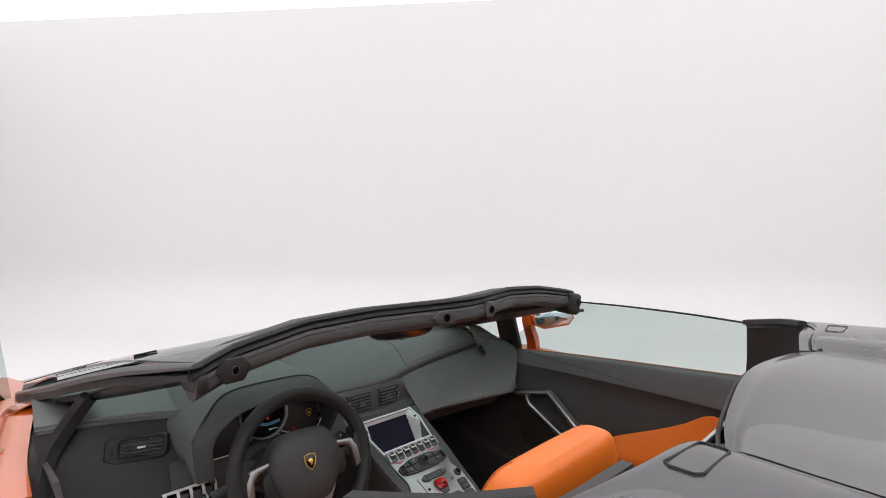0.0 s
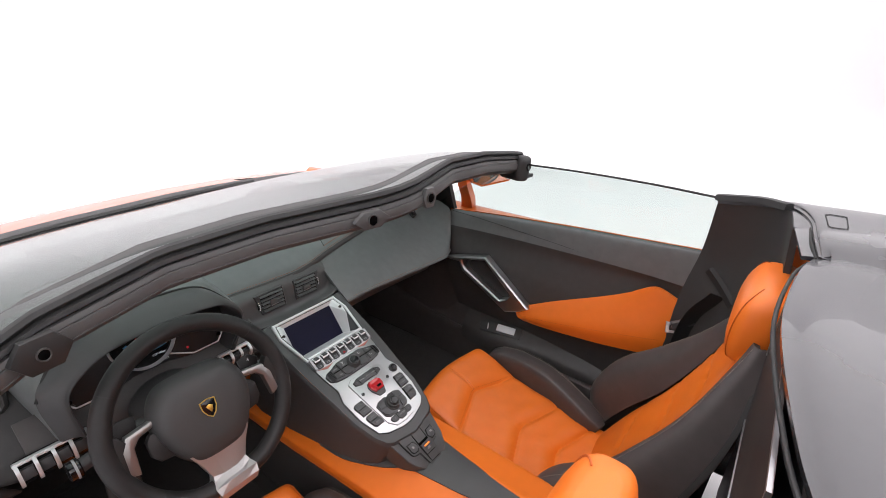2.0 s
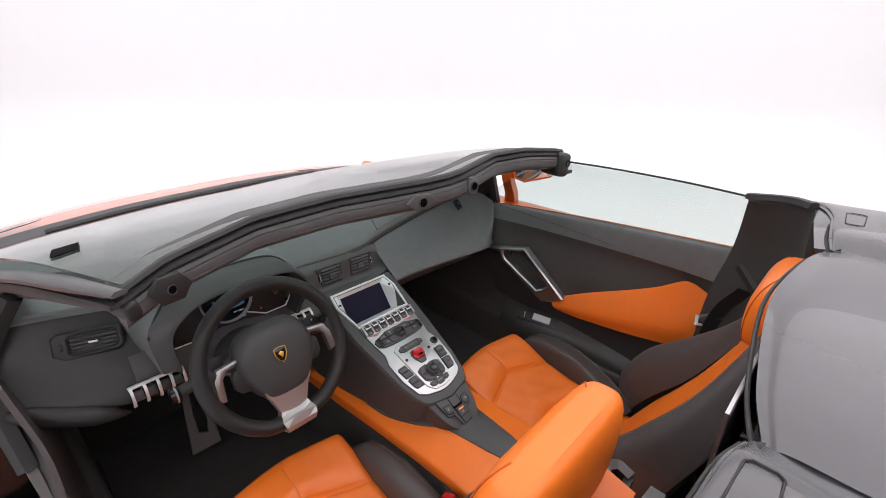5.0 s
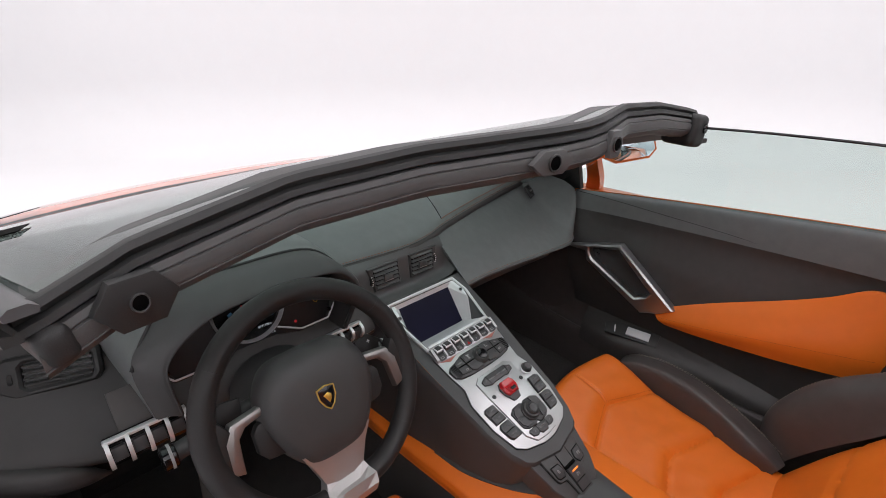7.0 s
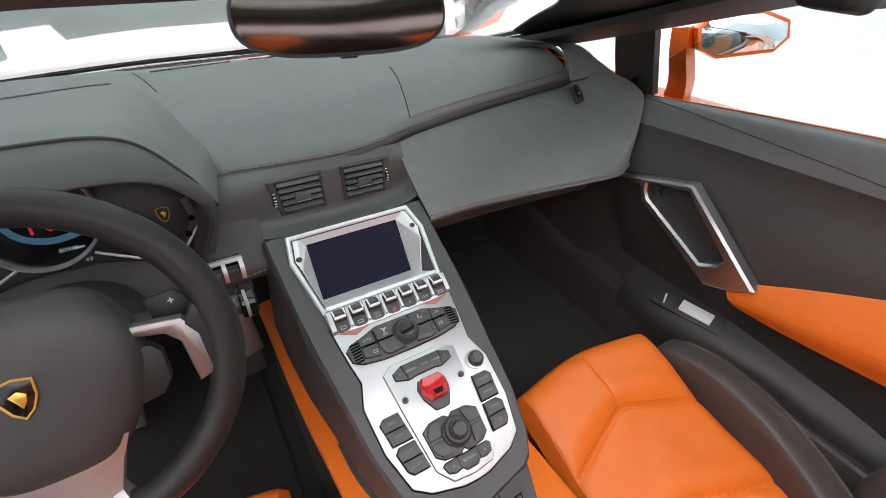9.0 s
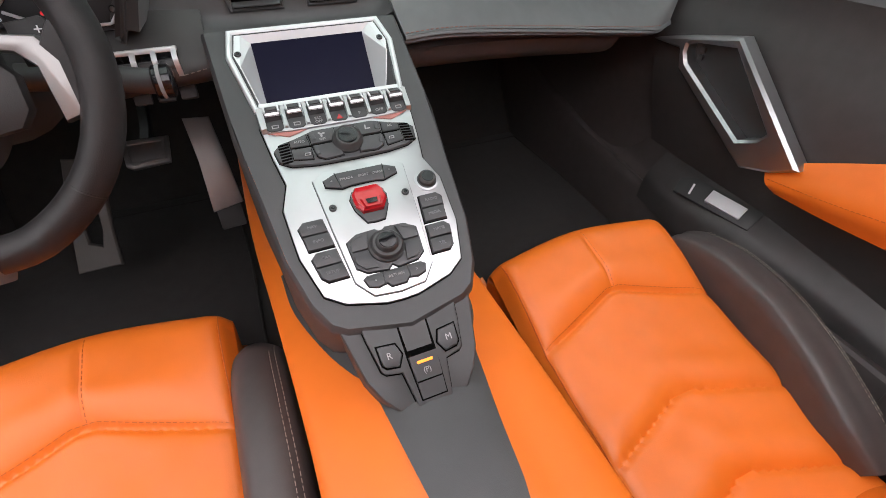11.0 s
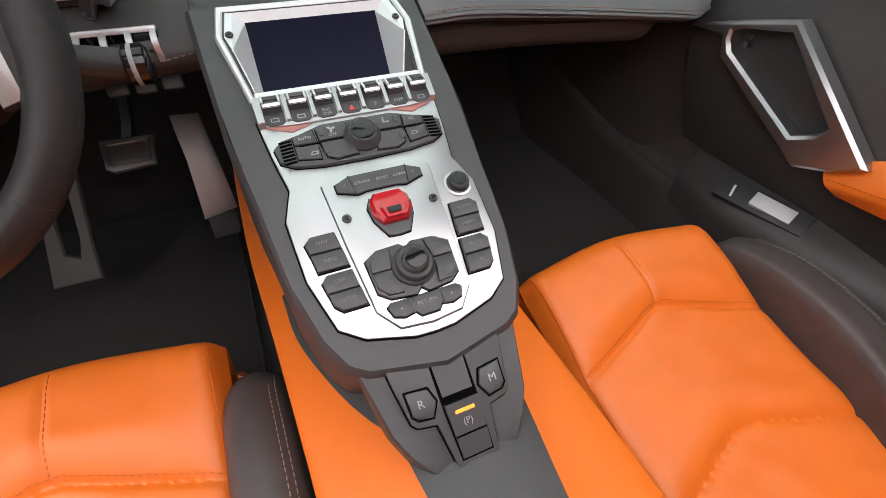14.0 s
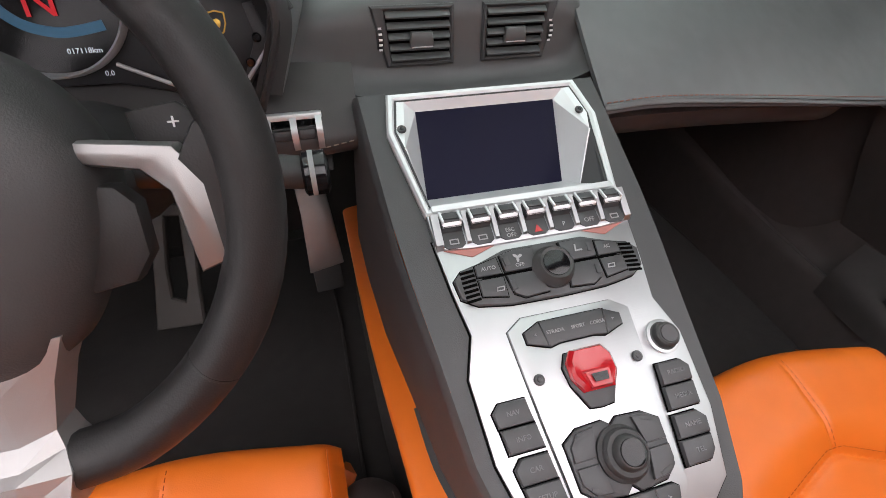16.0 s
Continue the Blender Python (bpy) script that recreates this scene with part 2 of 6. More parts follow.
SATIN = material("satin_silver", (0.47, 0.47, 0.48), 0.36, 1.0, bump=0.08, bump_scale=1500, vary=0.04)
PAINT = material("orange_pearl_paint", (0.72, 0.13, 0.008), 0.3, 0.15, coat=1.0, vary=0.06, scale=2500, stains=0.02)
DECK = material("dark_grey_gloss_panel", (0.048, 0.048, 0.053), 0.26, coat=0.45, vary=0.06, stains=0.04)
STUDIO = material("white_studio_paint", (0.755, 0.75, 0.755), 0.7, vary=0.006, stains=0.012)
HEADER = material("grey_black_header_trim", (0.060, 0.059, 0.059), 0.55, bump=0.2, bump_scale=900)
WHEEL_SILVER = material("matt_silver", (0.42, 0.41, 0.405), 0.45, 0.8, bump=0.08, bump_scale=1500, vary=0.04)
PRINT = material("pale_grey_print", (0.30, 0.30, 0.30), 0.6, vary=0.03)
KEY_PRINT = material("dim_grey_print", (0.16, 0.16, 0.165), 0.6, vary=0.03)
WHITE = material("white_print", (0.75, 0.75, 0.75), 0.6, vary=0.02)
# Emission added so the ceiling lights the room in place of unseen lamps.
GLOWING_CEILING = glow("glowing_white_ceiling", (1.0, 0.99, 0.98), 1.25)
WINDSCREEN = glass("windscreen_glass", (0.67, 0.74, 0.715), base=0.04, power=4.6)
SIDE_GLASS = glass("side_glass", (0.79, 0.845, 0.825), power=5.8)
PILLAR = material("dark_grey_pillar_seal", (0.045, 0.045, 0.047), 0.38, bump=0.1, bump_scale=900)
# Near-black colour paints in the shade of holes and gaps; also a black patch.
BLACK_FILL = material("hole_shade_black_fill", (0.002, 0.002, 0.002), 0.95, spec=0.05, vary=0.0, stains=0.0)
SLAT = material("grey_vent_plastic", (0.085, 0.086, 0.087), 0.42, bump=0.1, bump_scale=1500)
GREY_SOFT = material("grey_soft_touch", (0.052, 0.052, 0.053), 0.55, bump=0.12, bump_scale=1200, kind="leather", vary=0.1)
BUTTON = material("dark_grey_button", (0.045, 0.045, 0.047), 0.42, bump=0.1, bump_scale=1500, vary=0.08)
RED = material("red_gloss_plastic", (0.40, 0.010, 0.014), 0.15, coat=0.5, vary=0.05, stains=0.02)
RED_TRIM = material("dull_red_plastic", (0.40, 0.16, 0.13), 0.5, vary=0.05)
GOLD = material("gold_enamel", (0.75, 0.48, 0.10), 0.3, 0.8, vary=0.08)
THREAD_RED = material("rust_red_thread", (0.24, 0.085, 0.05), 0.7, vary=0.1)
THREAD = material("beige_thread", (0.30, 0.26, 0.22), 0.7, vary=0.1)
THREAD_ORANGE = material("dark_orange_thread", (0.50, 0.09, 0.008), 0.6, vary=0.1)
SCREEN = material("dark_blue_screen", (0.006, 0.006, 0.020), 0.35, spec=0.08, vary=0.05, stains=0.02)
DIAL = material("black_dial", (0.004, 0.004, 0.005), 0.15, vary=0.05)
GLOW_RED = glow("red_lit_sign", (0.7, 0.02, 0.03), 0.22)
GLOW_BLUE = glow("blue_lit_band", (0.06, 0.20, 0.34), 0.045)
GLOW_WHITE = glow("white_lit_figures", (0.7, 0.75, 0.8), 0.28)
GLOW_AMBER = glow("amber_lamp", (1.0, 0.22, 0.02), 1.2)
DISPLAY = material("dark_display_glass", (0.020, 0.020, 0.022), 0.4, vary=0.05, stains=0.02)
WHEEL_LEATHER = material("black_wheel_leather", (0.018, 0.017, 0.017), 0.48, spec=0.3, bump=0.09, bump_scale=900, kind="leather", vary=0.2)
BRIGHT_SWITCH = material("bright_switch_metal", (0.70, 0.71, 0.72), 0.42, 0.55, bump=0.06, bump_scale=1500, vary=0.04)
SPOKE = material("dark_satin_silver", (0.27, 0.26, 0.255), 0.4, 0.9, bump=0.08, bump_scale=1500, vary=0.04)
PEDAL = material("brushed_steel_pedal", (0.34, 0.33, 0.32), 0.46, 1.0, bump=0.1, kind="brushed", vary=0.06)
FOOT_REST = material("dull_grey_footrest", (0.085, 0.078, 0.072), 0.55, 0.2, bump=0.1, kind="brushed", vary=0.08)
# Dark brown tint paints in the dim reflection in the interior mirror.
BROWN_MIRROR = material("mirror_with_brown_reflection", (0.21, 0.175, 0.16), 0.14, 1.0, vary=0.0, stains=0.0)
CHROME = material("mirror_glass", (0.75, 0.85, 0.92), 0.02, 1.0, vary=0.0, stains=0.0)

# ---------------------------------------------------------------- studio
WALL_TURN = radians(-48)
C, S = math.cos(WALL_TURN), math.sin(WALL_TURN)


def room(u, v, z):
    """Studio coordinates (along the back wall, towards it, up) to the world."""
    return (u * C - v * S, u * S + v * C, z)


def cove(v0, v1, u0, u1, h, r=0.9, n=10):
    prof = [(v0, 0.0)] + [(v1 - r + r * math.sin(a), r - r * math.cos(a)) for a in np.linspace(0, math.pi / 2, n)] + [(v1, h)]
    verts = [room(u, v, z) for v, z in prof for u in (u0, u1)]
    return from_data(verts, [(2 * i, 2 * i + 1, 2 * i + 3, 2 * i + 2) for i in range(len(prof) - 1)])


tagged(part("floor", cove(-7, 5.3, -8, 8, 4.65), STUDIO), "white seamless studio floor curving up into a white wall", "floor", kind="structure")
for nm, a, b in (("wall_south", (-8, -7), (8, -7)), ("wall_east", (8, -7), (8, 5.3)), ("wall_west", (-8, 5.3), (-8, -7))):
    d = Vector((b[0] - a[0], b[1] - a[1])).normalized()
    o = Vector((d.y, -d.x)) * 0.15
    pts = [a, b, (b[0] + o.x, b[1] + o.y), (a[0] + o.x, a[1] + o.y)]
    tagged(part(nm, loft([[room(u, v, z) for u, v in pts] for z in (0.0, 4.65)]), STUDIO), "plain white studio wall", "wall", kind="structure")
tagged(part("ceiling", loft([[room(u, v, z) for u, v in ((-8.2, -7.2), (8.2, -7.2), (8.2, 5.6), (-8.2, 5.6))] for z in (4.67, 4.85)]), GLOWING_CEILING), "white studio ceiling glowing in place of lamps", "ceiling", kind="structure")
# ---------------------------------------------------------------- car body
car = thing("sports_car", "orange low roadster with its roof panels off, in a white studio", "car")


def lip(x):
    """Plan and height of the screen header's rear lip."""
    at = [-0.63, -0.55, -0.40, -0.25, -0.06, 0.0, 0.06, 0.25, 0.40, 0.55, 0.63]
    ys = [-0.072, -0.052, -0.045, -0.075, -0.135, -0.142, -0.135, -0.076, -0.078, -0.080, -0.084]
    zs = [1.1125, 1.138, 1.1656, 1.179, 1.186, 1.187, 1.188, 1.187, 1.180, 1.158, 1.142]
    return np.interp(x, at, ys), np.interp(x, at, zs)


def side_lean(x):
    return 0.03 * x if x > 0 else 0.0


top = [(x, lip(x)[0] + 0.014, lip(x)[1] + 0.004) for x in np.linspace(-0.615, 0.615, 25)]
rows = [top]
for half, y, z, bow in ((0.70, 0.33, 1.06, 0.03), (0.79, 0.83, 0.93, 0.05), (0.87, 1.30, 0.775, 0.12)):
    rows.append([(half * s, y + bow * (1 - s * s), z + 0.025 * (1 - s * s) + side_lean(half * s)) for s in np.linspace(-1, 1, 9)])
ws_bm = skin(rows, 36, 24, 0.005)
patch = skin([drop(ws_bm, [(x + 0.006 * k, 0.255 + 0.045 * k, 1.3) for x in (-0.668, -0.652, -0.637, -0.622)], lift=0.004) for k in range(3)], 8, 6, 0.0015)
frit = skin([[tuple(Vector(p) * (1 - k) + Vector(q) * k - Vector((0, 0, 0.013))) for p, q in zip(rows[3], rows[2])] for k in (0.0, 0.08, 0.17)], 36, 6, 0.002)
ws = part("windscreen", ws_bm, WINDSCREEN, car, "tinted laminated windscreen")
ws.visible_shadow = False
part("frit_band", frit, RUBBER, ws, "black border along the foot of the glass")
part("screen_patch", patch, BLACK_FILL, car, "small black patch on the windscreen")


def header_band(name, prof, mat, label="", reach=0.635):
    loops = []
    for x in np.linspace(-reach, 0.602, 61):
        y, z = lip(x)
        loops.append([(x, y + a, z + b) for a, b in prof])
    return part(name, loft(loops), mat, car, label)


header_band("roof_edge", [(0.018, 0.003), (0.012, 0.007), (0.004, 0.006), (0.0, 0.0), (0.004, -0.006), (0.018, -0.006)], RUBBER, "black seal edge of the windscreen header")
header_band("header_seal", [(0.006, -0.005), (-0.002, -0.008), (-0.004, -0.014), (0.002, -0.018), (0.012, -0.018), (0.012, -0.005)], RUBBER, "black rubber roof seal")
header_band("header_rail", [(0.010, -0.018), (-0.004, -0.019), (-0.0065, -0.0255), (-0.0050, -0.0266), (-0.0050, -0.0276), (-0.0075, -0.0286), (-0.009, -0.035), (-0.0085, -0.0430), (-0.0070, -0.0440), (-0.0070, -0.0450), (-0.0080, -0.046), (-0.003, -0.053), (0.010, -0.060), (0.040, -0.063), (0.08, -0.042), (0.075, -0.004)], HEADER, "dark grey trim of the windscreen header", 0.628)


def latch(x, w, h, mat, dx, turn=None, bore=0.0085):
    """A six-sided plate on the header's rear face; a black disc paints its hole's shade."""
    y, z = lip(x)
    yaw = math.degrees(math.atan2(lip(x + 0.02)[0] - lip(x - 0.02)[0], 0.04)) * 0.8
    m = pose(x, y - 0.013, z - 0.035, 90, 0, yaw if turn is None else turn)
    hexa = [(-w / 2, 0), (-w / 2 + 0.02 * dx, -h / 2), (w / 2 - 0.02 * dx, -h / 2), (w / 2, 0), (w / 2 - 0.02 * dx, h / 2), (-w / 2 + 0.02 * dx, h / 2)]
    p = part("latch_socket", prism(hexa, 0.010, m, 0.002, -0.003), mat, car, "latch socket plate on the header")
    part("hole", prism(ngon(bore, 14, 1.0, 1.15), 0.003, m, 0.0005, 0.006), BLACK_FILL, p, "black disc with the latch hole's shade in its colour")
    part("hole_rim", ring_plate(ngon(bore * 1.27, 14, 1.0, 1.15), ngon(bore * 1.01, 14, 1.0, 1.15), 0.004, m, 0.0006, 0.006), SOFT_BLACK, p)


latch(-0.083, 0.074, 0.033, HEADER, 1.0)
latch(0.080, 0.036, 0.042, SLAT, 0.4, -6)
latch(-0.560, 0.066, 0.046, RUBBER, 0.8, None, 0.0062)
for side in (-1, 1):
    hx = 0.622 if side < 0 else 0.590
    y, z = lip(side * hx)
    size = (0.026, 0.060, 0.034) if side < 0 else (0.052, 0.088, 0.076)
    part("header_end", rbox(*size, 0.018 if side > 0 else 0.012, pose(side * hx, y + 0.018, z - (0.040 if side > 0 else 0.030), 0, side * 10, side * -14), 5), RUBBER, car, "rounded black rubber header corner")
    if side > 0:
        part("end_socket", lathe([(0.011, 0), (0.011, 0.004), (0.006, 0.004), (0.005, 0.002)], 14, pose(side * hx, y - 0.026, z - 0.034, 90)), DIAL, car)
        part("end_hook", rbox(0.04, 0.012, 0.012, 0.004, pose(side * (hx + 0.018), y - 0.018, z - 0.066, 0, 0, side * -10)), SOFT_BLACK, car)
    up = 0.014 if side < 0 else 0.0
    first = (0.627, -0.09, 1.110) if side < 0 else (0.632, -0.03, 1.118)
    path = [(side * x, y2, z2 + up + side_lean(side * x)) for x, y2, z2 in (first, (0.708, 0.29, 1.026), (0.80, 0.726, 0.905), (0.875, 1.28, 0.76))]
    part("pillar_cover", sweep(path, [(-0.018, -0.004), (0.018, -0.004), (0.020, 0.004), (0.010, 0.011), (-0.010, 0.011), (-0.020, 0.004)], 40, scale=lambda f: min(1.0, 0.55 + 2.5 * f)), PILLAR if side < 0 else DECK, car, "dark grey windscreen pillar")
    low = [(side * (x + (0.010 if side < 0 else 0.022)), y2 + 0.004, z2 - 0.018 + up + side_lean(side * x)) for x, y2, z2 in (first, (0.708, 0.29, 1.026), (0.80, 0.726, 0.905), (0.86, 1.1, 0.81))]
    part("pillar_seal", sweep(low, [(-0.012, -0.009), (0.012, -0.009), (0.013, 0.0), (0.009, 0.009), (0.003, 0.004), (-0.009, 0.009), (-0.013, 0.0)], 40, scale=lambda f: min(1.0, 0.5 + 2.5 * f)), RUBBER, car, "ribbed dark grey door seal along the pillar")
    inner = [(side * (x - 0.012), y2, z2 - 0.028 + side_lean(side * x)) for x, y2, z2 in ((0.62, -0.04, 1.115), (0.70, 0.29, 1.02), (0.785, 0.70, 0.905), (0.83, 1.0, 0.825))]
    part("pillar_trim", sweep(inner, [(-0.022, 0.004), (0.004, -0.006), (0.016, -0.004), (0.018, 0.012), (0.0, 0.020), (-0.022, 0.014)] if side < 0 else [(-0.052, -0.004), (0.02, -0.022), (0.045, -0.02), (0.048, 0.008), (0.0, 0.020), (-0.054, 0.010)], 24), RUBBER if side < 0 else SOFT_BLACK, car, "black inner pillar trim")
    # front wing
    part("front_wing", flip(skin([[(0.850, 1.36, 0.80), (0.862, 0.95, 0.828), (0.880, 0.66, 0.838), (0.890, 0.53, 0.838)],
                                  [(0.93, 1.38, 0.815), (0.94, 0.95, 0.835), (0.95, 0.66, 0.828), (0.955, 0.53, 0.818)],
                                  [(1.01, 1.34, 0.66), (1.01, 0.95, 0.70), (1.0, 0.66, 0.70), (0.99, 0.53, 0.70)],
                                  [(1.01, 1.34, 0.40), (1.01, 0.95, 0.40), (1.0, 0.66, 0.40), (0.98, 0.53, 0.40)]], 20, 18, 0.004, out=(1, 0, 0.3)), side), PAINT, car, "orange front wing")
for side in (-1, 1):
    part("pillar_base", flip(skin([[(0.822, 0.735, 0.890), (0.855, 1.0, 0.828), (0.888, 1.30, 0.750)], [(0.875, 0.735, 0.868), (0.90, 1.0, 0.815), (0.92, 1.30, 0.748)], [(0.93, 0.735, 0.822), (0.945, 1.0, 0.800), (0.955, 1.32, 0.742)]], 14, 10, 0.004, (1, 0, 1)), side), PAINT, car, "orange panel at the foot of the pillar")
for side in (-1, 1):
    part("shoulder_panel", flip(skin([[(0.828, 0.75, 0.870), (0.840, 0.60, 0.846), (0.848, 0.46, 0.824), (0.842, 0.30, 0.812)], [(0.885, 0.75, 0.862), (0.895, 0.60, 0.842), (0.90, 0.46, 0.828), (0.90, 0.30, 0.816)], [(0.94, 0.75, 0.828), (0.948, 0.60, 0.822), (0.952, 0.46, 0.814), (0.952, 0.30, 0.806)]], 14, 12, 0.004, (0.3, 0, 1)), side), PAINT, car, "orange shoulder panel below the quarter window")
part("bonnet", skin([[(x, 1.40 + 0.12 * (1 - (x / 0.98) ** 2), 0.752 + 0.04 * (1 - (x / 0.98) ** 2) + side_lean(x)) for x in np.linspace(-0.98, 0.98, 9)],
                     [(x, 1.72 + 0.15 * (1 - x * x), 0.70 + 0.04 * (1 - x * x) + side_lean(x)) for x in np.linspace(-0.97, 0.97, 9)],
                     [(x, 2.15 + 0.2 * (1 - x * x), 0.585 + 0.03 * (1 - x * x) + side_lean(x)) for x in np.linspace(-0.85, 0.85, 9)],
                     [(x, 2.4 + 0.25 * (1 - x * x), 0.45 + side_lean(x)) for x in np.linspace(-0.75, 0.75, 9)]], 36, 24, 0.004), PAINT, car, "orange bonnet")
cowl_bm = skin([[(x, 1.27 + 0.13 * (1 - (x / 0.9) ** 2), 0.778 + 0.026 * (1 - (x / 0.9) ** 2) + side_lean(x)) for x in np.linspace(-0.89, 0.89, 9)],
                [(x, 1.41 + 0.13 * (1 - (x / 0.98) ** 2), 0.757 + 0.038 * (1 - (x / 0.98) ** 2) + side_lean(x)) for x in np.linspace(-0.96, 0.96, 9)]], 30, 8, 0.004)
part("corner_trim", flip(skin([[(0.50, -0.02, 1.130), (0.56, -0.02, 1.118), (0.63, -0.04, 1.098)], [(0.59, 0.10, 1.092), (0.64, 0.12, 1.075), (0.69, 0.13, 1.050)], [(0.682, 0.31, 1.024), (0.70, 0.31, 1.010), (0.722, 0.31, 0.994)]], 14, 14, 0.008, (0, 0, -1)), -1), SOFT_BLACK, car, "black corner trim between header and pillar")
part("corner_trim", skin([[(0.25, -0.035, 1.130), (0.45, -0.035, 1.122), (0.61, -0.04, 1.102)], [(0.36, 0.13, 1.096), (0.52, 0.13, 1.084), (0.675, 0.13, 1.062)], [(0.46, 0.30, 1.058), (0.60, 0.30, 1.038), (0.718, 0.30, 1.024)], [(0.59, 0.46, 1.022), (0.68, 0.46, 0.998), (0.755, 0.46, 0.985)], [(0.69, 0.64, 0.970), (0.74, 0.64, 0.953), (0.79, 0.64, 0.940)], [(0.745, 0.78, 0.916), (0.775, 0.78, 0.905), (0.81, 0.78, 0.895)]], 16, 30, 0.006, (0, 0, -1)), SOFT_BLACK, car, "wide black trim along the pillar and header corner")
part("cowl", cowl_bm, SOFT_BLACK, car, "black cowl panel under the wipers")
for ends in (((-0.60, 1.30), (0.10, 1.36)), ((0.06, 1.38), (0.52, 1.30))):
    p = drop(skin(rows, 36, 24), [(a, b, 1.2) for a, b in cr(ends, 14)], lift=0.006)
    arm = part("wiper_arm", sweep(p, [(-0.011, 0), (0.011, 0), (0.006, 0.010), (-0.006, 0.010)], 20), SOFT_BLACK, car, "black wiper arm resting on the glass")
    part("wiper_blade", sweep([(a, b - 0.012, c - 0.010) for a, b, c in p], [(-0.004, 0), (0.004, 0), (0.003, 0.012), (-0.003, 0.012)], 20), RUBBER, arm)
for side in (-1, 1):
    part("bonnet_vent", flip(skin([[(0.60, 1.55, 0.79), (0.74, 1.50, 0.782), (0.88, 1.44, 0.772)], [(0.58, 1.62, 0.776), (0.74, 1.57, 0.77), (0.90, 1.50, 0.758)]], 12, 6, 0.003), side), GLOSS_BLACK, car, "black slot in the bonnet")

# rear deck: two buttresses and the middle engine cover
for side in (-1, 1):
    dk = [[(0.305, -0.797, 1.126), (0.36, -0.787, 1.138), (0.46, -0.778, 1.142), (0.555, -0.748, 1.136), (0.60, -0.69, 1.125), (0.632, -0.605, 1.108)],
          [(0.300, -0.84, 1.126), (0.36, -0.83, 1.148), (0.46, -0.82, 1.152), (0.56, -0.80, 1.146), (0.625, -0.76, 1.130), (0.665, -0.70, 1.105)],
          [(0.330, -1.15, 1.120), (0.40, -1.15, 1.142), (0.48, -1.15, 1.148), (0.57, -1.15, 1.140), (0.66, -1.15, 1.115), (0.72, -1.15, 1.07)],
          [(0.42, -1.8, 1.03), (0.48, -1.8, 1.05), (0.54, -1.8, 1.05), (0.62, -1.8, 1.045), (0.72, -1.8, 1.01), (0.80, -1.8, 0.96)]]
    bm = flip(skin(dk, 40, 36, 0.012), side)
    sh_x, wide = (0.0, 0.0013) if side < 0 else (0.052, 0.0008)
    slot = [(0.355, -0.803), (0.430, -0.799), (0.436, -0.805), (0.436, -0.826), (0.430, -0.831), (0.357, -0.831), (0.351, -0.826), (0.350, -0.808)]
    line = drop(bm, [(side * (a + sh_x), b, 1.3) for a, b in slot], lift=0.001)
    groove = drop(bm, [(side * a, b, 1.3) for a, b in cr([(0.40, -0.93), (0.52, -0.93), (0.64, -0.91)], 12)], lift=0.0005)
    bt = part("buttress", bm, DECK, car, "dark gloss rear buttress")
    part("flap_joint", sweep(line, ngon(wide, 6), closed=True, smooth=False), RUBBER, bt, "black joint of a small flap")
    part("panel_joint", tube(groove, 0.0015, 6, smooth=False), RUBBER, bt)
    part("buttress_edge", flip(sweep([(0.305, -0.795, 1.120), (0.36, -0.785, 1.131), (0.46, -0.776, 1.135), (0.552, -0.746, 1.129)], ngon(0.003, 8), 16), side), RUBBER, car, "black edge seal of the buttress")
    part("roof_side_seal", flip(sweep([(0.545, -0.742, 1.142), (0.595, -0.69, 1.134), (0.635, -0.600, 1.114)], [(-0.011, -0.010), (0.011, -0.010), (0.011, 0.000), (0.006, 0.004), (-0.008, 0.003)], 14), side), RUBBER, car, "black roof seal end block")
    if side > 0:
        part("buttress_lip", flip(skin([[(0.640, -0.602, 1.106), (0.60, -0.680, 1.123), (0.545, -0.743, 1.133), (0.42, -0.757, 1.134), (0.31, -0.775, 1.120)], [(0.636, -0.612, 1.108), (0.604, -0.70, 1.123), (0.556, -0.762, 1.134), (0.44, -0.792, 1.140), (0.31, -0.802, 1.124)]], 24, 5, 0.008), side), DECK, car, "dark gloss strip in front of the buttress")
    part("rear_side", flip(skin([[(0.668, -0.66, 1.10), (0.74, -1.15, 1.065), (0.82, -1.8, 0.955)], [(0.86, -0.66, 0.90), (0.93, -1.15, 0.92), (0.98, -1.8, 0.85)], [(0.97, -0.66, 0.55), (1.0, -1.15, 0.6), (1.01, -1.8, 0.6)]], 16, 14, 0.004, out=(1, 0, 0.3)), side), PAINT, car, "orange rear wing")
    part("pillar_panel", flip(skin([[(0.640, -0.604, 1.104), (0.60, -0.68, 1.122), (0.545, -0.742, 1.132), (0.42, -0.755, 1.134)],
                                    [(0.688, -0.592, 0.95), (0.63, -0.69, 0.95), (0.54, -0.755, 0.95), (0.42, -0.768, 0.95)],
                                    [(0.690, -0.560, 0.74), (0.64, -0.65, 0.74), (0.54, -0.735, 0.74), (0.42, -0.76, 0.74)],
                                    [(0.695, -0.545, 0.25), (0.64, -0.61, 0.25), (0.54, -0.70, 0.25), (0.42, -0.74, 0.25)]], 24, 24, 0.012, out=(-0.3, 1, 0)), side), SOFT_BLACK, car, "black trim panel behind the door opening")
    # Raised bar, coloured black to stand for a recess's shade.
    g = flip(sweep([(0.667, -0.622, 0.905), (0.640, -0.662, 0.875), (0.615, -0.695, 0.845)], [(-0.004, -0.014), (0.006, -0.008), (0.006, 0.008), (-0.004, 0.014)], 10), side)
    part("belt_guide", g, RUBBER, car, "black bar painting the shade of a belt guide recess")
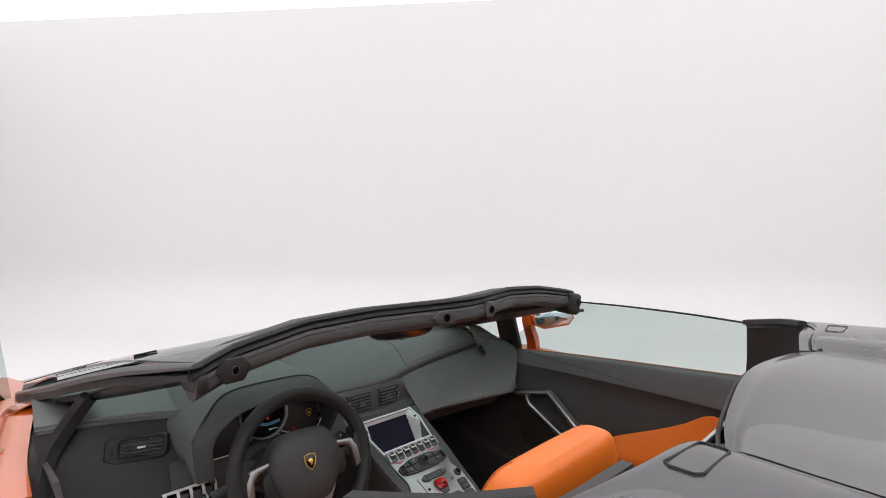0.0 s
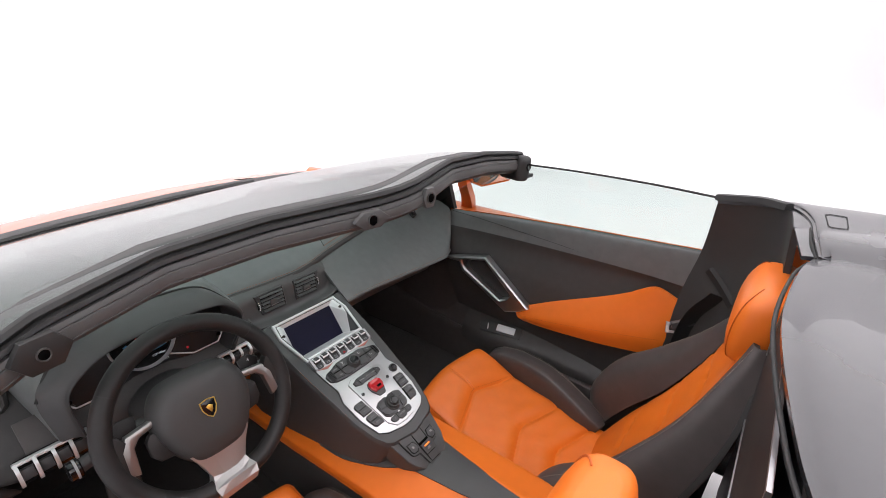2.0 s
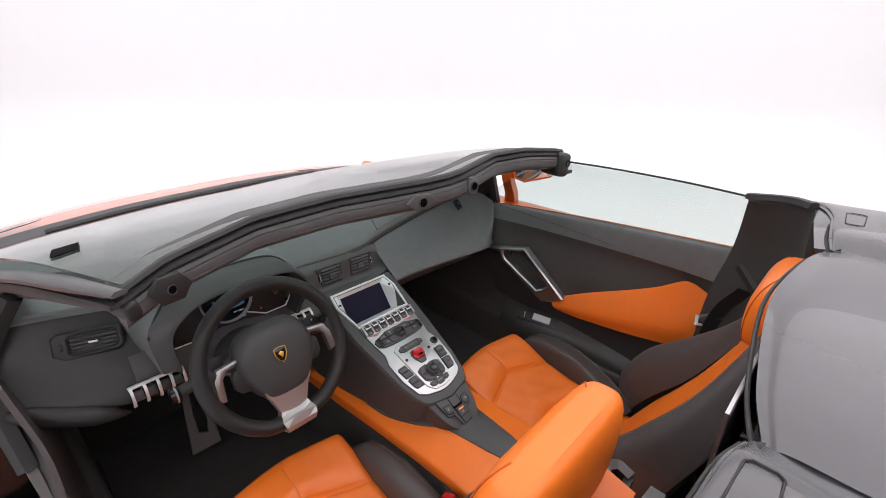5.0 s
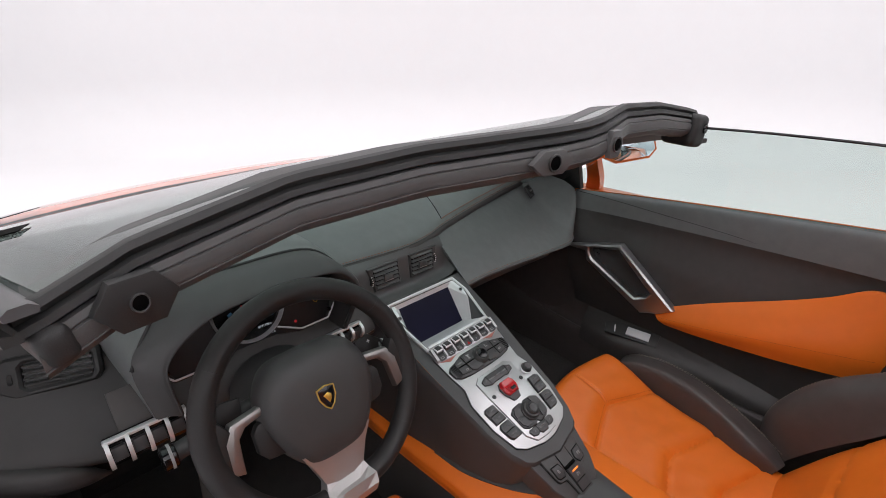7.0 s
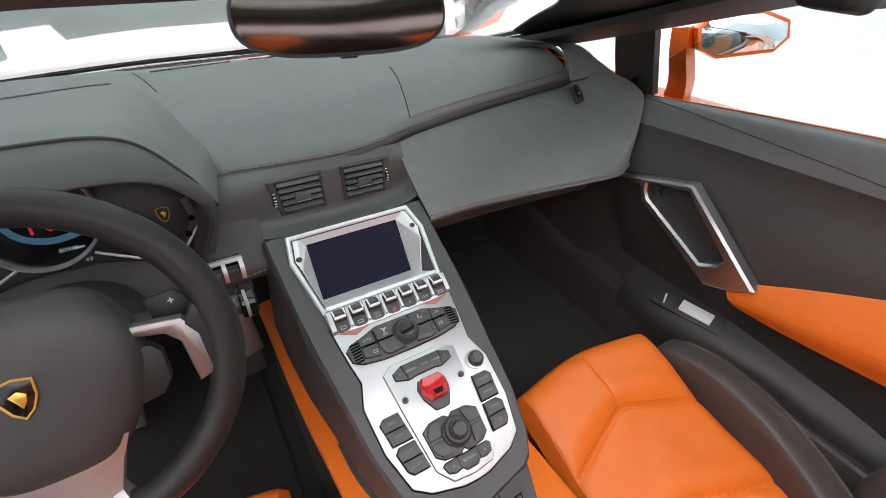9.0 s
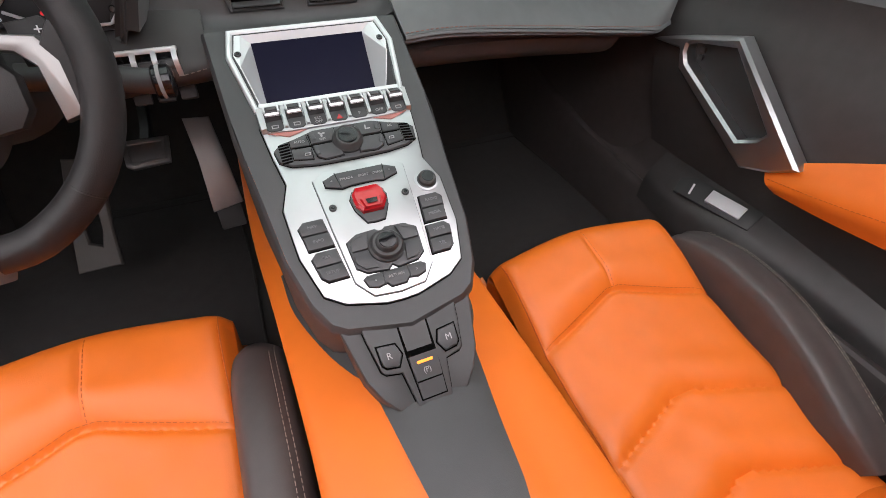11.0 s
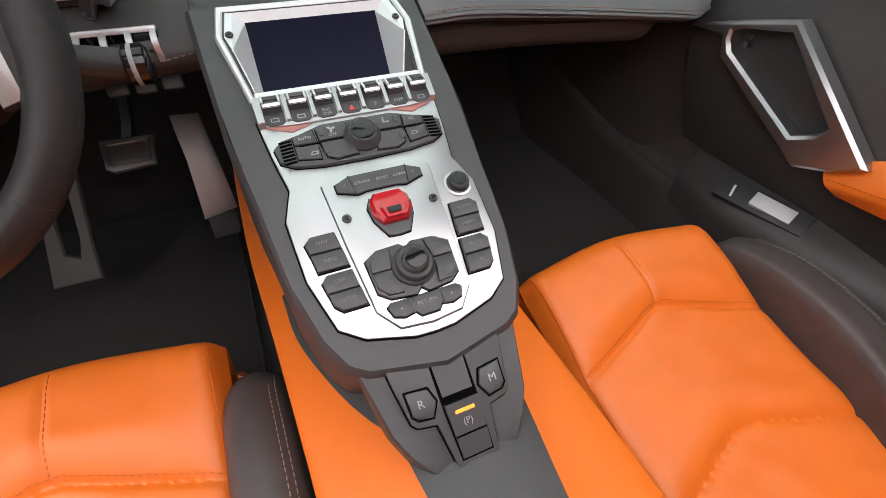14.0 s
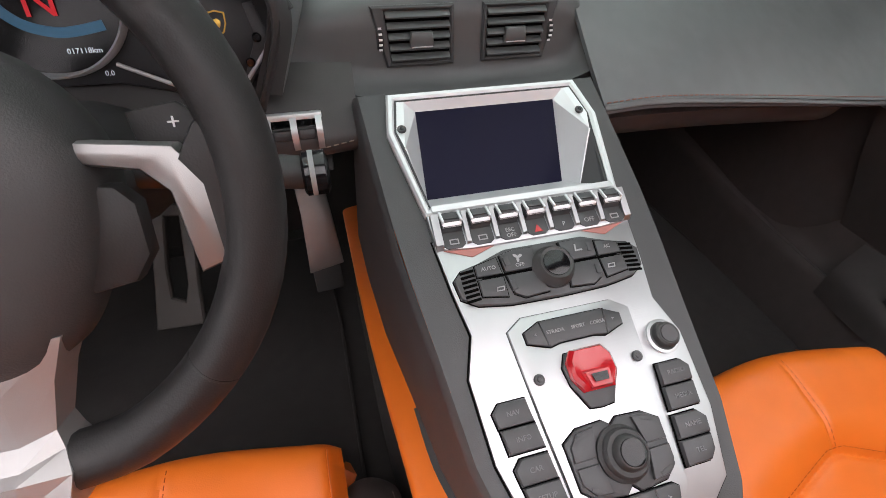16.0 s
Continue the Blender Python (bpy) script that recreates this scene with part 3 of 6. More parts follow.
    clip = part("seat_belt_anchor", flip(rbox(0.016, 0.062, 0.022, 0.005, pose(0.655, -0.596, 0.735, -25, 0, 20)), side), GREY_SOFT, car, "grey seat belt slider")
    part("belt_tongue", flip(ring_plate([(-0.014, -0.022), (0.014, -0.022), (0.016, 0.02), (-0.016, 0.02)], [(-0.007, -0.012), (0.007, -0.012), (0.008, 0.010), (-0.008, 0.010)], 0.004, pose(0.660, -0.574, 0.708, 0, -55, 20), 0.001), side), SATIN, clip, "bright metal belt tongue")
    part("belt_webbing", flip(sweep([(0.625, -0.66, 0.86), (0.650, -0.605, 0.735), (0.66, -0.58, 0.45)], [(-0.022, -0.001), (0.022, -0.001), (0.022, 0.001), (-0.022, 0.001)], 16, up=(1, 0.6, 0)), side), RUBBER, clip, "black belt webbing")

cover = [[(-0.300, -0.812, 1.120), (-0.2, -0.785, 1.128), (0, -0.760, 1.138), (0.2, -0.772, 1.130), (0.30, -0.79, 1.122)],
         [(-0.300, -0.86, 1.128), (-0.2, -0.85, 1.138), (0, -0.84, 1.146), (0.2, -0.85, 1.138), (0.30, -0.86, 1.130)],
         [(-0.32, -1.15, 1.112), (-0.2, -1.15, 1.120), (0, -1.15, 1.124), (0.2, -1.15, 1.120), (0.32, -1.15, 1.112)],
         [(-0.41, -1.8, 1.00), (-0.2, -1.8, 1.01), (0, -1.8, 1.015), (0.2, -1.8, 1.01), (0.41, -1.8, 1.00)]]
part("engine_cover", skin(cover, 40, 40, 0.014), DECK, car, "dark gloss cover behind the seats")
part("cover_edge", sweep([(-0.302, -0.806, 1.112), (-0.2, -0.779, 1.118), (0, -0.754, 1.128), (0.2, -0.766, 1.120), (0.302, -0.786, 1.112)], ngon(0.0028, 8), 24), RUBBER, car, "black edge seal")
part("tail", skin([[(-0.9, -1.8, 0.96), (0, -1.8, 1.01), (0.9, -1.8, 0.96)], [(-0.92, -2.1, 0.85), (0, -2.15, 0.88), (0.92, -2.1, 0.85)], [(-0.9, -2.15, 0.45), (0, -2.2, 0.45), (0.9, -2.15, 0.45)]], 20, 14, 0.005, out=(0, -1, 0.5)), PAINT, car)
part("bulkhead", skin([[(-0.46, -0.800, 1.085), (0, -0.800, 1.09), (0.46, -0.800, 1.085)], [(-0.62, -0.805, 0.8), (0, -0.805, 0.8), (0.62, -0.805, 0.8)], [(-0.68, -0.805, 0.55), (0, -0.805, 0.55), (0.68, -0.805, 0.55)], [(-0.68, -0.80, 0.2), (0, -0.80, 0.2), (0.68, -0.80, 0.2)]], 16, 20, 0.012, out=(-0.3, 1, 0)), SOFT_BLACK, car, "black rear bulkhead")
rw = part("rear_window", ring_plate([(-0.27, -0.14), (0.27, -0.14), (0.25, 0.14), (-0.25, 0.14)], [(-0.264, -0.134), (0.264, -0.134), (0.244, 0.134), (-0.244, 0.134)], 0.005, pose(0, -0.772, 0.965, 90), 0.001), SATIN, car, "slim silver rear window frame")
part("pane", prism([(-0.263, -0.133), (0.263, -0.133), (0.243, 0.133), (-0.243, 0.133)], 0.004, pose(0, -0.774, 0.965, 90), 0.001), RUBBER, rw)

# cabin tub
part("cabin_floor", rbox(1.62, 1.75, 0.04, 0.01, pose(0, 0.15, 0.19)), CARPET, car, "black carpeted floor")
part("firewall", skin([[(-0.80, 0.78, 0.20), (0, 0.78, 0.20), (0.80, 0.78, 0.20)], [(-0.80, 0.98, 0.45), (0, 0.98, 0.45), (0.80, 0.98, 0.45)], [(-0.80, 1.0, 0.80), (0, 1.02, 0.82), (0.80, 1.0, 0.80)]], 12, 12, 0.02), CARPET, car, "black carpeted footwell front")
for side in (-1, 1):
    part("side_sill", flip(skin([[(0.72, 1.0, 0.20), (0.70, 0.3, 0.20), (0.66, -0.7, 0.20)], [(0.745, 1.0, 0.42), (0.715, 0.3, 0.36), (0.68, -0.7, 0.34)], [(0.80, 1.0, 0.55), (0.76, 0.3, 0.40), (0.74, -0.7, 0.36)], [(0.84, 1.0, 0.82), (0.83, 0.5, 0.82), (0.80, 0.30, 0.60)]], 18, 18, 0.02, out=(-1, 0, 0.3)), side), SEAT_LEATHER, car, "brown-black trimmed sill")
    part("footwell_wall", flip(skin([[(0.80, 0.27, 0.84), (0.82, 0.45, 0.84), (0.83, 0.6, 0.84), (0.85, 1.0, 0.82)], [(0.775, 0.20, 0.66), (0.765, 0.40, 0.66), (0.78, 0.6, 0.66), (0.80, 1.0, 0.66)], [(0.800, 0.12, 0.40), (0.750, 0.36, 0.40), (0.755, 0.6, 0.40), (0.76, 1.0, 0.40)], [(0.800, 0.12, 0.2), (0.740, 0.36, 0.2), (0.735, 0.6, 0.2), (0.74, 1.0, 0.2)]], 14, 14, 0.01, out=(-1, 0, 0.3)), side), SEAT_LEATHER, car, "brown-black footwell side trim")
    part("tyre", lathe([(0.20, -0.12), (0.31, -0.125), (0.338, -0.10), (0.345, 0.0), (0.338, 0.10), (0.31, 0.125), (0.20, 0.12)], 40, pose(side * 0.86, 1.62, 0.345, 0, 90)), RUBBER, car, "black front tyre")
    part("rear_tyre", lathe([(0.20, -0.16), (0.32, -0.165), (0.35, -0.13), (0.355, 0.0), (0.35, 0.13), (0.32, 0.165), (0.20, 0.16)], 40, pose(side * 0.84, -1.30, 0.355, 0, 90)), RUBBER, car, "black rear tyre")
    part("rocker", flip(skin([[(0.97, 1.3, 0.42), (0.97, 0, 0.41), (0.97, -1.0, 0.42)], [(0.99, 1.3, 0.28), (0.99, 0, 0.26), (0.99, -1.0, 0.28)], [(0.8, 1.3, 0.15), (0.8, 0, 0.15), (0.8, -1.0, 0.15)]], 12, 10, 0.006, out=(1, 0, 0.3)), side), GLOSS_BLACK, car, "black side skirt")
# ---------------------------------------------------------------- dashboard
dash = thing("dashboard", "dark grey leather dashboard with rust-red stitching", "dashboard")
EDGE = [(-0.30, 0.345, 0.838), (-0.166, 0.334, 0.850), (-0.05, 0.318, 0.853), (0.03, 0.308, 0.856), (0.10, 0.314, 0.861), (0.175, 0.334, 0.868), (0.35, 0.388, 0.866), (0.55, 0.452, 0.856), (0.735, 0.512, 0.842)]
back = lambda dy, dz: [(x, y + dy, z + dz) for x, y, z in EDGE]
far = [[(x * k, y, z - (0.028 if x > 0.7 else 0.0)) for x in (-0.34, -0.17, -0.05, 0.03, 0.11, 0.20, 0.38, 0.58, 0.765)] for k, y, z in ((1.0, 0.62, 0.935), (1.02, 0.78, 0.914), (1.04, 1.0, 0.865), (1.08, 1.22, 0.80))]
pad_bm = skin([EDGE, back(0.02, 0.016), back(0.075, 0.043), back(0.13, 0.058)] + far, 60, 50, 0.014)
seam_a = drop(pad_bm, cr([(0.172, 0.345, 1.2), (0.185, 0.39, 1.2), (0.199, 0.445, 1.2), (0.21, 0.50, 1.2)], 14), lift=0.0003)
seam_b = drop(pad_bm, cr([(0.172, 0.345, 1.2), (0.35, 0.40, 1.2), (0.55, 0.465, 1.2), (0.715, 0.525, 1.2)], 30), lift=0.0003)
slots = [drop(pad_bm, cr([(a, y, 1.2), (b, y2, 1.2)], 12), lift=0.0008) for a, y, b, y2 in ((-0.203, 0.655, -0.058, 0.692), (-0.02, 0.703, 0.10, 0.716), (0.14, 0.718, 0.28, 0.712))]
crease = drop(pad_bm, cr([(-0.232, 0.665, 1.2), (-0.222, 0.62, 1.2), (-0.203, 0.547, 1.2)], 10), lift=0.0003)
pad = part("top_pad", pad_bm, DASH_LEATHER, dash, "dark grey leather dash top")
part("cover_seam", tube(crease, 0.0012, 6, smooth=False), RUBBER, pad)
part("airbag_seam", tube(seam_a, 0.0012, 6, smooth=False), RUBBER, pad)
part("stitching", stitches([(x, y - 0.001, z + 0.004) for x, y, z in cr(EDGE, 60)], 0.0008), THREAD_RED, pad, "rust-red stitches")
part("seam_piping", tube(seam_b, 0.0010, 6, smooth=False), THREAD_RED, pad)
for s in slots:
    part("defroster_slot", sweep(s, [(-0.004, -0.001), (0.004, -0.001), (0.004, 0.0008), (-0.004, 0.0008)], smooth=False), DIAL, pad, "black defroster slot")
part("edge_roll", sweep([(x, y + 0.004, z - 0.010) for x, y, z in EDGE], ngon(0.010, 10), 60), BLACK_LEATHER, dash, "rolled charcoal leather edge")
# passenger side
glove_rows = [[(0.125, 0.318, 0.850), (0.19, 0.338, 0.856), (0.36, 0.392, 0.852), (0.56, 0.456, 0.842), (0.725, 0.508, 0.836), (0.755, 0.462, 0.862), (0.783, 0.410, 0.868)],
              [(0.128, 0.286, 0.820), (0.20, 0.300, 0.824), (0.37, 0.338, 0.816), (0.56, 0.384, 0.802), (0.700, 0.410, 0.796), (0.752, 0.392, 0.826), (0.784, 0.355, 0.858)],
              [(0.132, 0.246, 0.782), (0.21, 0.250, 0.783), (0.38, 0.272, 0.770), (0.55, 0.298, 0.752), (0.668, 0.312, 0.744), (0.728, 0.318, 0.772), (0.770, 0.305, 0.826)],
              [(0.138, 0.213, 0.748), (0.22, 0.216, 0.748), (0.38, 0.223, 0.732), (0.53, 0.231, 0.714), (0.625, 0.239, 0.702), (0.675, 0.249, 0.697), (0.722, 0.270, 0.702)]]
glove_rows += [[(x, y + 0.004, z - 0.004) for x, y, z in glove_rows[3]]]
glove_bm = skin(glove_rows, 52, 36, 0.006)
gp = part("glove_panel", glove_bm, DASH_LEATHER, dash, "dark leather passenger side panel")
part("glove_underside", skin([glove_rows[4], [(x, y + 0.03, z - 0.012) for x, y, z in glove_rows[4]], [(x, y + 0.10, z - 0.024) for x, y, z in glove_rows[4]]], 40, 8, 0.006), SEAT_LEATHER, dash, "brown-black leather below the stitched edge")
low_edge = [(0.138, 0.213, 0.753), (0.22, 0.216, 0.753), (0.38, 0.223, 0.737), (0.53, 0.231, 0.719), (0.625, 0.239, 0.707), (0.675, 0.249, 0.702)]
part("lower_stitching", stitches([(x, y - 0.002, z + 0.001) for x, y, z in cr(low_edge, 40)], 0.0006), THREAD_RED, gp, "rust-red stitches")
part("glove_box", skin([[(0.14, 0.250, 0.728), (0.35, 0.262, 0.716), (0.60, 0.275, 0.694)], [(0.15, 0.28, 0.690), (0.35, 0.29, 0.680), (0.59, 0.30, 0.660)], [(0.16, 0.38, 0.655), (0.35, 0.39, 0.65), (0.58, 0.40, 0.63)]], 20, 14, 0.012), SEAT_LEATHER, dash, "black glove box lid under the dash")
cheek = skin([[(0.720, 0.512, 0.846), (0.735, 0.532, 0.868), (0.748, 0.553, 0.892)], [(0.745, 0.512, 0.838), (0.765, 0.522, 0.855), (0.785, 0.538, 0.872)], [(0.775, 0.514, 0.843), (0.795, 0.516, 0.852), (0.815, 0.520, 0.860)]], 12, 12, 0.010, (-0.4, -1, 0.3))
part("pillar_foot", skin([[(0.722, 0.506, 0.836), (0.735, 0.530, 0.872), (0.745, 0.580, 0.905), (0.757, 0.66, 0.915)], [(0.755, 0.460, 0.856), (0.752, 0.500, 0.886), (0.750, 0.560, 0.912), (0.764, 0.66, 0.918)], [(0.784, 0.412, 0.868), (0.768, 0.470, 0.895), (0.752, 0.535, 0.920), (0.775, 0.66, 0.915)]], 16, 12, 0.006, (-0.6, -0.5, 0.6)), DASH_LEATHER, dash, "dark leather foot of the pillar trim")
part("dash_cheek", cheek, DASH_LEATHER, dash, "dark leather dash end")


def side_vent(side):
    m = pose(side * 0.692, 0.448, 0.822, 55, 0, side * 22) @ Matrix.Diagonal((0.62, 0.95, 0.8, 1))
    v = part("side_vent", ring_plate([(-0.030, -0.024), (0.026, -0.024), (0.034, 0.0), (0.022, 0.024), (-0.026, 0.024), (-0.034, 0.0)], [(-0.022, -0.018), (0.019, -0.018), (0.026, 0.0), (0.016, 0.018), (-0.019, 0.018), (-0.026, 0.0)], 0.012, m, 0.003), SOFT_BLACK, dash, "black side air vent")
    # Black sheet close behind the slats paints the duct's shade.
    part("vent_shade_back", prism([(-0.024, -0.02), (0.024, -0.02), (0.024, 0.02), (-0.024, 0.02)], 0.002, m, 0.0, -0.002), DIAL, v)
    for k in (-0.010, 0.0, 0.010):
        part("slat", rbox(0.046, 0.0035, 0.008, 0.001, m @ pose(0, k, 0.006, 20)), SOFT_BLACK, v)
    part("tab", rbox(0.010, 0.007, 0.008, 0.002, m @ pose(0.004, 0, 0.012)), SATIN, v, "silver vent tab")


side_vent(1)

# middle vents
VENT = pose(0, 0.2895, 0.812, 82)
part("vent_housing", skin([[(-0.190, 0.334, 0.846), (-0.09, 0.316, 0.850), (0.0, 0.305, 0.852), (0.09, 0.309, 0.855), (0.135, 0.318, 0.850)],
                                [(-0.188, 0.302, 0.822), (-0.120, 0.296, 0.83), (0.0, 0.294, 0.83), (0.115, 0.295, 0.83), (0.140, 0.298, 0.825)],
                                [(-0.182, 0.287, 0.785), (-0.110, 0.2865, 0.775), (0.0, 0.285, 0.770), (0.108, 0.2865, 0.775), (0.138, 0.280, 0.79)],
                                [(-0.150, 0.262, 0.772), (-0.10, 0.258, 0.762), (0.0, 0.256, 0.760), (0.10, 0.258, 0.762), (0.140, 0.255, 0.775)]], 36, 24, 0.01), SLAT, dash, "dark dash panel round the middle vents")
for side in (-1, 1):
    quad = [(side * 0.021, -0.025), (side * 0.083, -0.025), (side * 0.089, 0.023), (side * 0.021, 0.023)]
    outer = [(side * 0.016, -0.030), (side * 0.089, -0.030), (side * 0.103, 0.028), (side * 0.016, 0.028)]
    v = part("air_vent", ring_plate(outer, quad, 0.0065, VENT, 0.002, -0.004), GREY_SOFT, dash, "slatted black middle air vent")
    # No duct behind: the dark between the slats is this sheet's colour.
    part("vent_shade_back", prism(quad, 0.001, VENT, 0.0, -0.0012), BLACK_FILL, v)
    for k in range(5):
        z = -0.0205 + 0.0100 * k
        w = 0.063 + 0.005 * (k / 5)
        part("slat", rbox(w, 0.0026, 0.0085, 0.0008, VENT @ pose(side * (0.021 + w / 2), z, 0.0018, 42)), SLAT, v)
    knob = part("slider", prism([(-0.013, -0.007), (0.013, -0.007), (0.011, 0.008), (-0.011, 0.008)], 0.006, VENT @ pose(side * 0.052, -0.004, 0.003), 0.002), SLAT, v, "grey vent slider")
    part("slider_edge", rbox(0.022, 0.0014, 0.0015, 0.0004, VENT @ pose(side * 0.052, -0.0105, 0.0085)), SATIN, knob)
    wheel = part("thumbwheel", lathe([(0.011, -0.003), (0.012, 0), (0.011, 0.003)], 20, VENT @ pose(side * 0.0945, -0.002, -0.006, 0, 90)), RUBBER, v, "ribbed thumbwheel")
    for k in range(5):
        part("mark", rbox(0.0035, 0.002, 0.0006, 0.0, VENT @ pose(side * 0.0945, -0.012 + 0.005 * k, 0.0063 - 0.0009 * abs(k - 2) ** 2)), WHITE, wheel)

# driver side: binnacle, cluster, switches
DX = -0.368
hood_rows = []
for y, k, dz in ((0.232, 1.0, 0.0), (0.240, 1.006, 0.003), (0.275, 1.03, 0.007), (0.40, 1.12, -0.006), (0.62, 1.25, -0.030), (0.85, 1.3, -0.06)):
    hood_rows.append([(DX - 0.184 * k, y - 0.008, 0.757), (DX - 0.195 * k, y - 0.015, 0.862), (DX - 0.165 * k, y, 0.905 + dz), (DX - 0.110 * k, y + 0.015, 0.953 + dz), (DX, y + 0.02, 0.960 + dz), (DX + 0.110 * k, y + 0.015, 0.953 + dz), (DX + 0.165 * k, y, 0.905 + dz), (DX + 0.192 * k, y - 0.015, 0.858), (DX + 0.172 * k, y - 0.005, 0.785)])
bin_bm = skin(hood_rows, 50, 30, 0.003)
hood_slot = drop(bin_bm, cr([(-0.49, 0.518, 1.2), (-0.415, 0.545, 1.2), (-0.338, 0.578, 1.2), (-0.262, 0.606, 1.2)], 20), lift=0.0008)
hood = part("binnacle_hood", bin_bm, DASH_LEATHER, dash, "leather hood over the instruments")
part("defroster_slot", sweep(hood_slot, [(-0.004, -0.001), (0.004, -0.001), (0.004, 0.0008), (-0.004, 0.0008)], smooth=False), DIAL, hood, "black defroster slot")
part("hood_edge", sweep([(x, y - 0.002, z) for x, y, z in hood_rows[0][1:8]], ngon(0.0030, 8), 60, up=(0, 1, 0)), RUBBER, hood)
crest = hood_rows[0]
lip_row = [(-0.522, 0.204, 0.760), (-0.528, 0.185, 0.862), (-0.492, 0.180, 0.908), (-0.437, 0.178, 0.931), (-0.345, 0.178, 0.937), (-0.250, 0.180, 0.931), (-0.206, 0.187, 0.903), (-0.187, 0.194, 0.862), (-0.214, 0.210, 0.785)]
mid_row = [(a[0] * 0.5 + b[0] * 0.5, a[1] * 0.5 + b[1] * 0.5 - 0.004, a[2] * 0.5 + b[2] * 0.5 + 0.006) for a, b in zip(crest, lip_row)]
turn_in = [(DX + (x - DX) * 0.97, y + 0.010, z - 0.008) for x, y, z in lip_row]
inside = [(DX + (x - DX) * 0.95, y + 0.090, z - 0.010) for x, y, z in lip_row]
part("visor", skin([crest, mid_row, lip_row, turn_in, inside], 60, 40, 0.006, (0, -0.6, 0.8)), GREY_SOFT, hood, "leather visor overhanging the instruments")
left_edge = [(-0.835, 0.455, 0.888), (-0.76, 0.430, 0.892), (-0.68, 0.405, 0.892), (-0.60, 0.382, 0.888), (-0.525, 0.360, 0.882)]
part("left_pad", skin([left_edge, [(x, y + 0.02, z + 0.010) for x, y, z in left_edge], [(-0.835, 0.80, 0.880), (-0.76, 0.80, 0.892), (-0.68, 0.80, 0.898), (-0.60, 0.80, 0.900), (-0.50, 0.80, 0.900)], [(-0.84, 1.2, 0.79), (-0.76, 1.21, 0.795), (-0.68, 1.22, 0.80), (-0.60, 1.22, 0.80), (-0.5, 1.22, 0.80)]], 24, 24, 0.012), DASH_LEATHER, dash)
left_rows = [[(x, y + 0.002, z - 0.004) for x, y, z in left_edge],
             [(x, y - 0.004, z - 0.016) for x, y, z in left_edge],
             [(-0.832, 0.432, 0.846), (-0.76, 0.405, 0.842), (-0.68, 0.375, 0.836), (-0.60, 0.350, 0.830), (-0.53, 0.325, 0.826)],
             [(-0.828, 0.385, 0.800), (-0.76, 0.352, 0.788), (-0.68, 0.318, 0.774), (-0.60, 0.290, 0.766), (-0.53, 0.272, 0.762)],
             [(-0.815, 0.330, 0.762), (-0.76, 0.300, 0.745), (-0.69, 0.272, 0.722), (-0.62, 0.254, 0.702), (-0.55, 0.247, 0.700)],
             [(-0.815, 0.350, 0.742), (-0.76, 0.330, 0.728), (-0.69, 0.310, 0.705), (-0.62, 0.300, 0.685), (-0.55, 0.300, 0.680)]]
# Panel and knee roll take the darker leather copy that paints in shade.
part("left_panel", skin(left_rows, 30, 36, 0.012, (-0.2, -1, 0.3)), SHADED_LEATHER, dash, "leather panel beside the instruments, darkened for shade")
part("knee_roll", sweep([(-0.815, 0.330, 0.742), (-0.77, 0.303, 0.728), (-0.72, 0.282, 0.710), (-0.66, 0.264, 0.688), (-0.625, 0.262, 0.672)], ngon(0.024, 14, 0.8, 1.0), 30, scale=lambda f: min(1.0, 2.6 * (1.03 - f), 0.5 + 3 * f)), SHADED_LEATHER, dash, "padded leather knee roll, darkened for shade")
LV = pose(-0.645, 0.3555, 0.832, 66, 0, -19)
# Frame and slats coloured darker to paint in the shade of a deep recess.
lv = part("driver_vent", ring_plate([(-0.072, -0.020), (-0.050, -0.034), (0.052, -0.030), (0.062, -0.018), (0.062, 0.022), (0.050, 0.030), (-0.058, 0.030), (-0.072, 0.020)], [(-0.040, -0.016), (-0.034, -0.022), (0.045, -0.020), (0.050, -0.014), (0.050, 0.014), (0.044, 0.019), (-0.034, 0.019), (-0.040, 0.013)], 0.012, LV, 0.004, -0.004), RUBBER, dash, "air vent at the dash end, recess shade in its black")
# Thin black sheet stands for the unlit depth of the vent.
part("vent_shade_back", prism([(-0.042, -0.024), (0.052, -0.024), (0.052, 0.021), (-0.042, 0.021)], 0.001, LV, 0.0, -0.001), DIAL, lv)
for k in range(4):
    part("slat", rbox(0.086, 0.0030, 0.008, 0.0008, LV @ pose(0.005, -0.0145 + 0.0095 * k, 0.003, 22)), SOFT_BLACK, lv)
part("tab", rbox(0.018, 0.005, 0.008, 0.0015, LV @ pose(0.006, -0.001, 0.009)), SATIN, lv, "silver vent tab")
part("thumbwheel", lathe([(0.011, -0.003), (0.012, 0), (0.011, 0.003)], 20, LV @ pose(-0.053, -0.002, 0.0, 0, 90)), RUBBER, lv, "ribbed thumbwheel")
part("aperture_trim", sweep([(-0.738, 0.385, 0.972), (-0.775, 0.415, 0.905), (-0.815, 0.405, 0.835), (-0.826, 0.350, 0.760), (-0.815, 0.270, 0.640)], [(-0.018, -0.010), (0.014, -0.012), (0.020, 0.004), (0.006, 0.014), (-0.016, 0.010)], 24, up=(0, -1, 0.2)), RUBBER, car, "black door aperture trim")
part("sill_seal", tube([(-0.826, 0.360, 0.770), (-0.812, 0.260, 0.620), (-0.785, 0.12, 0.455), (-0.768, -0.10, 0.405), (-0.750, -0.58, 0.385)], 0.009, 10, 40), PILLAR, car, "dark rubber door seal along the sill")
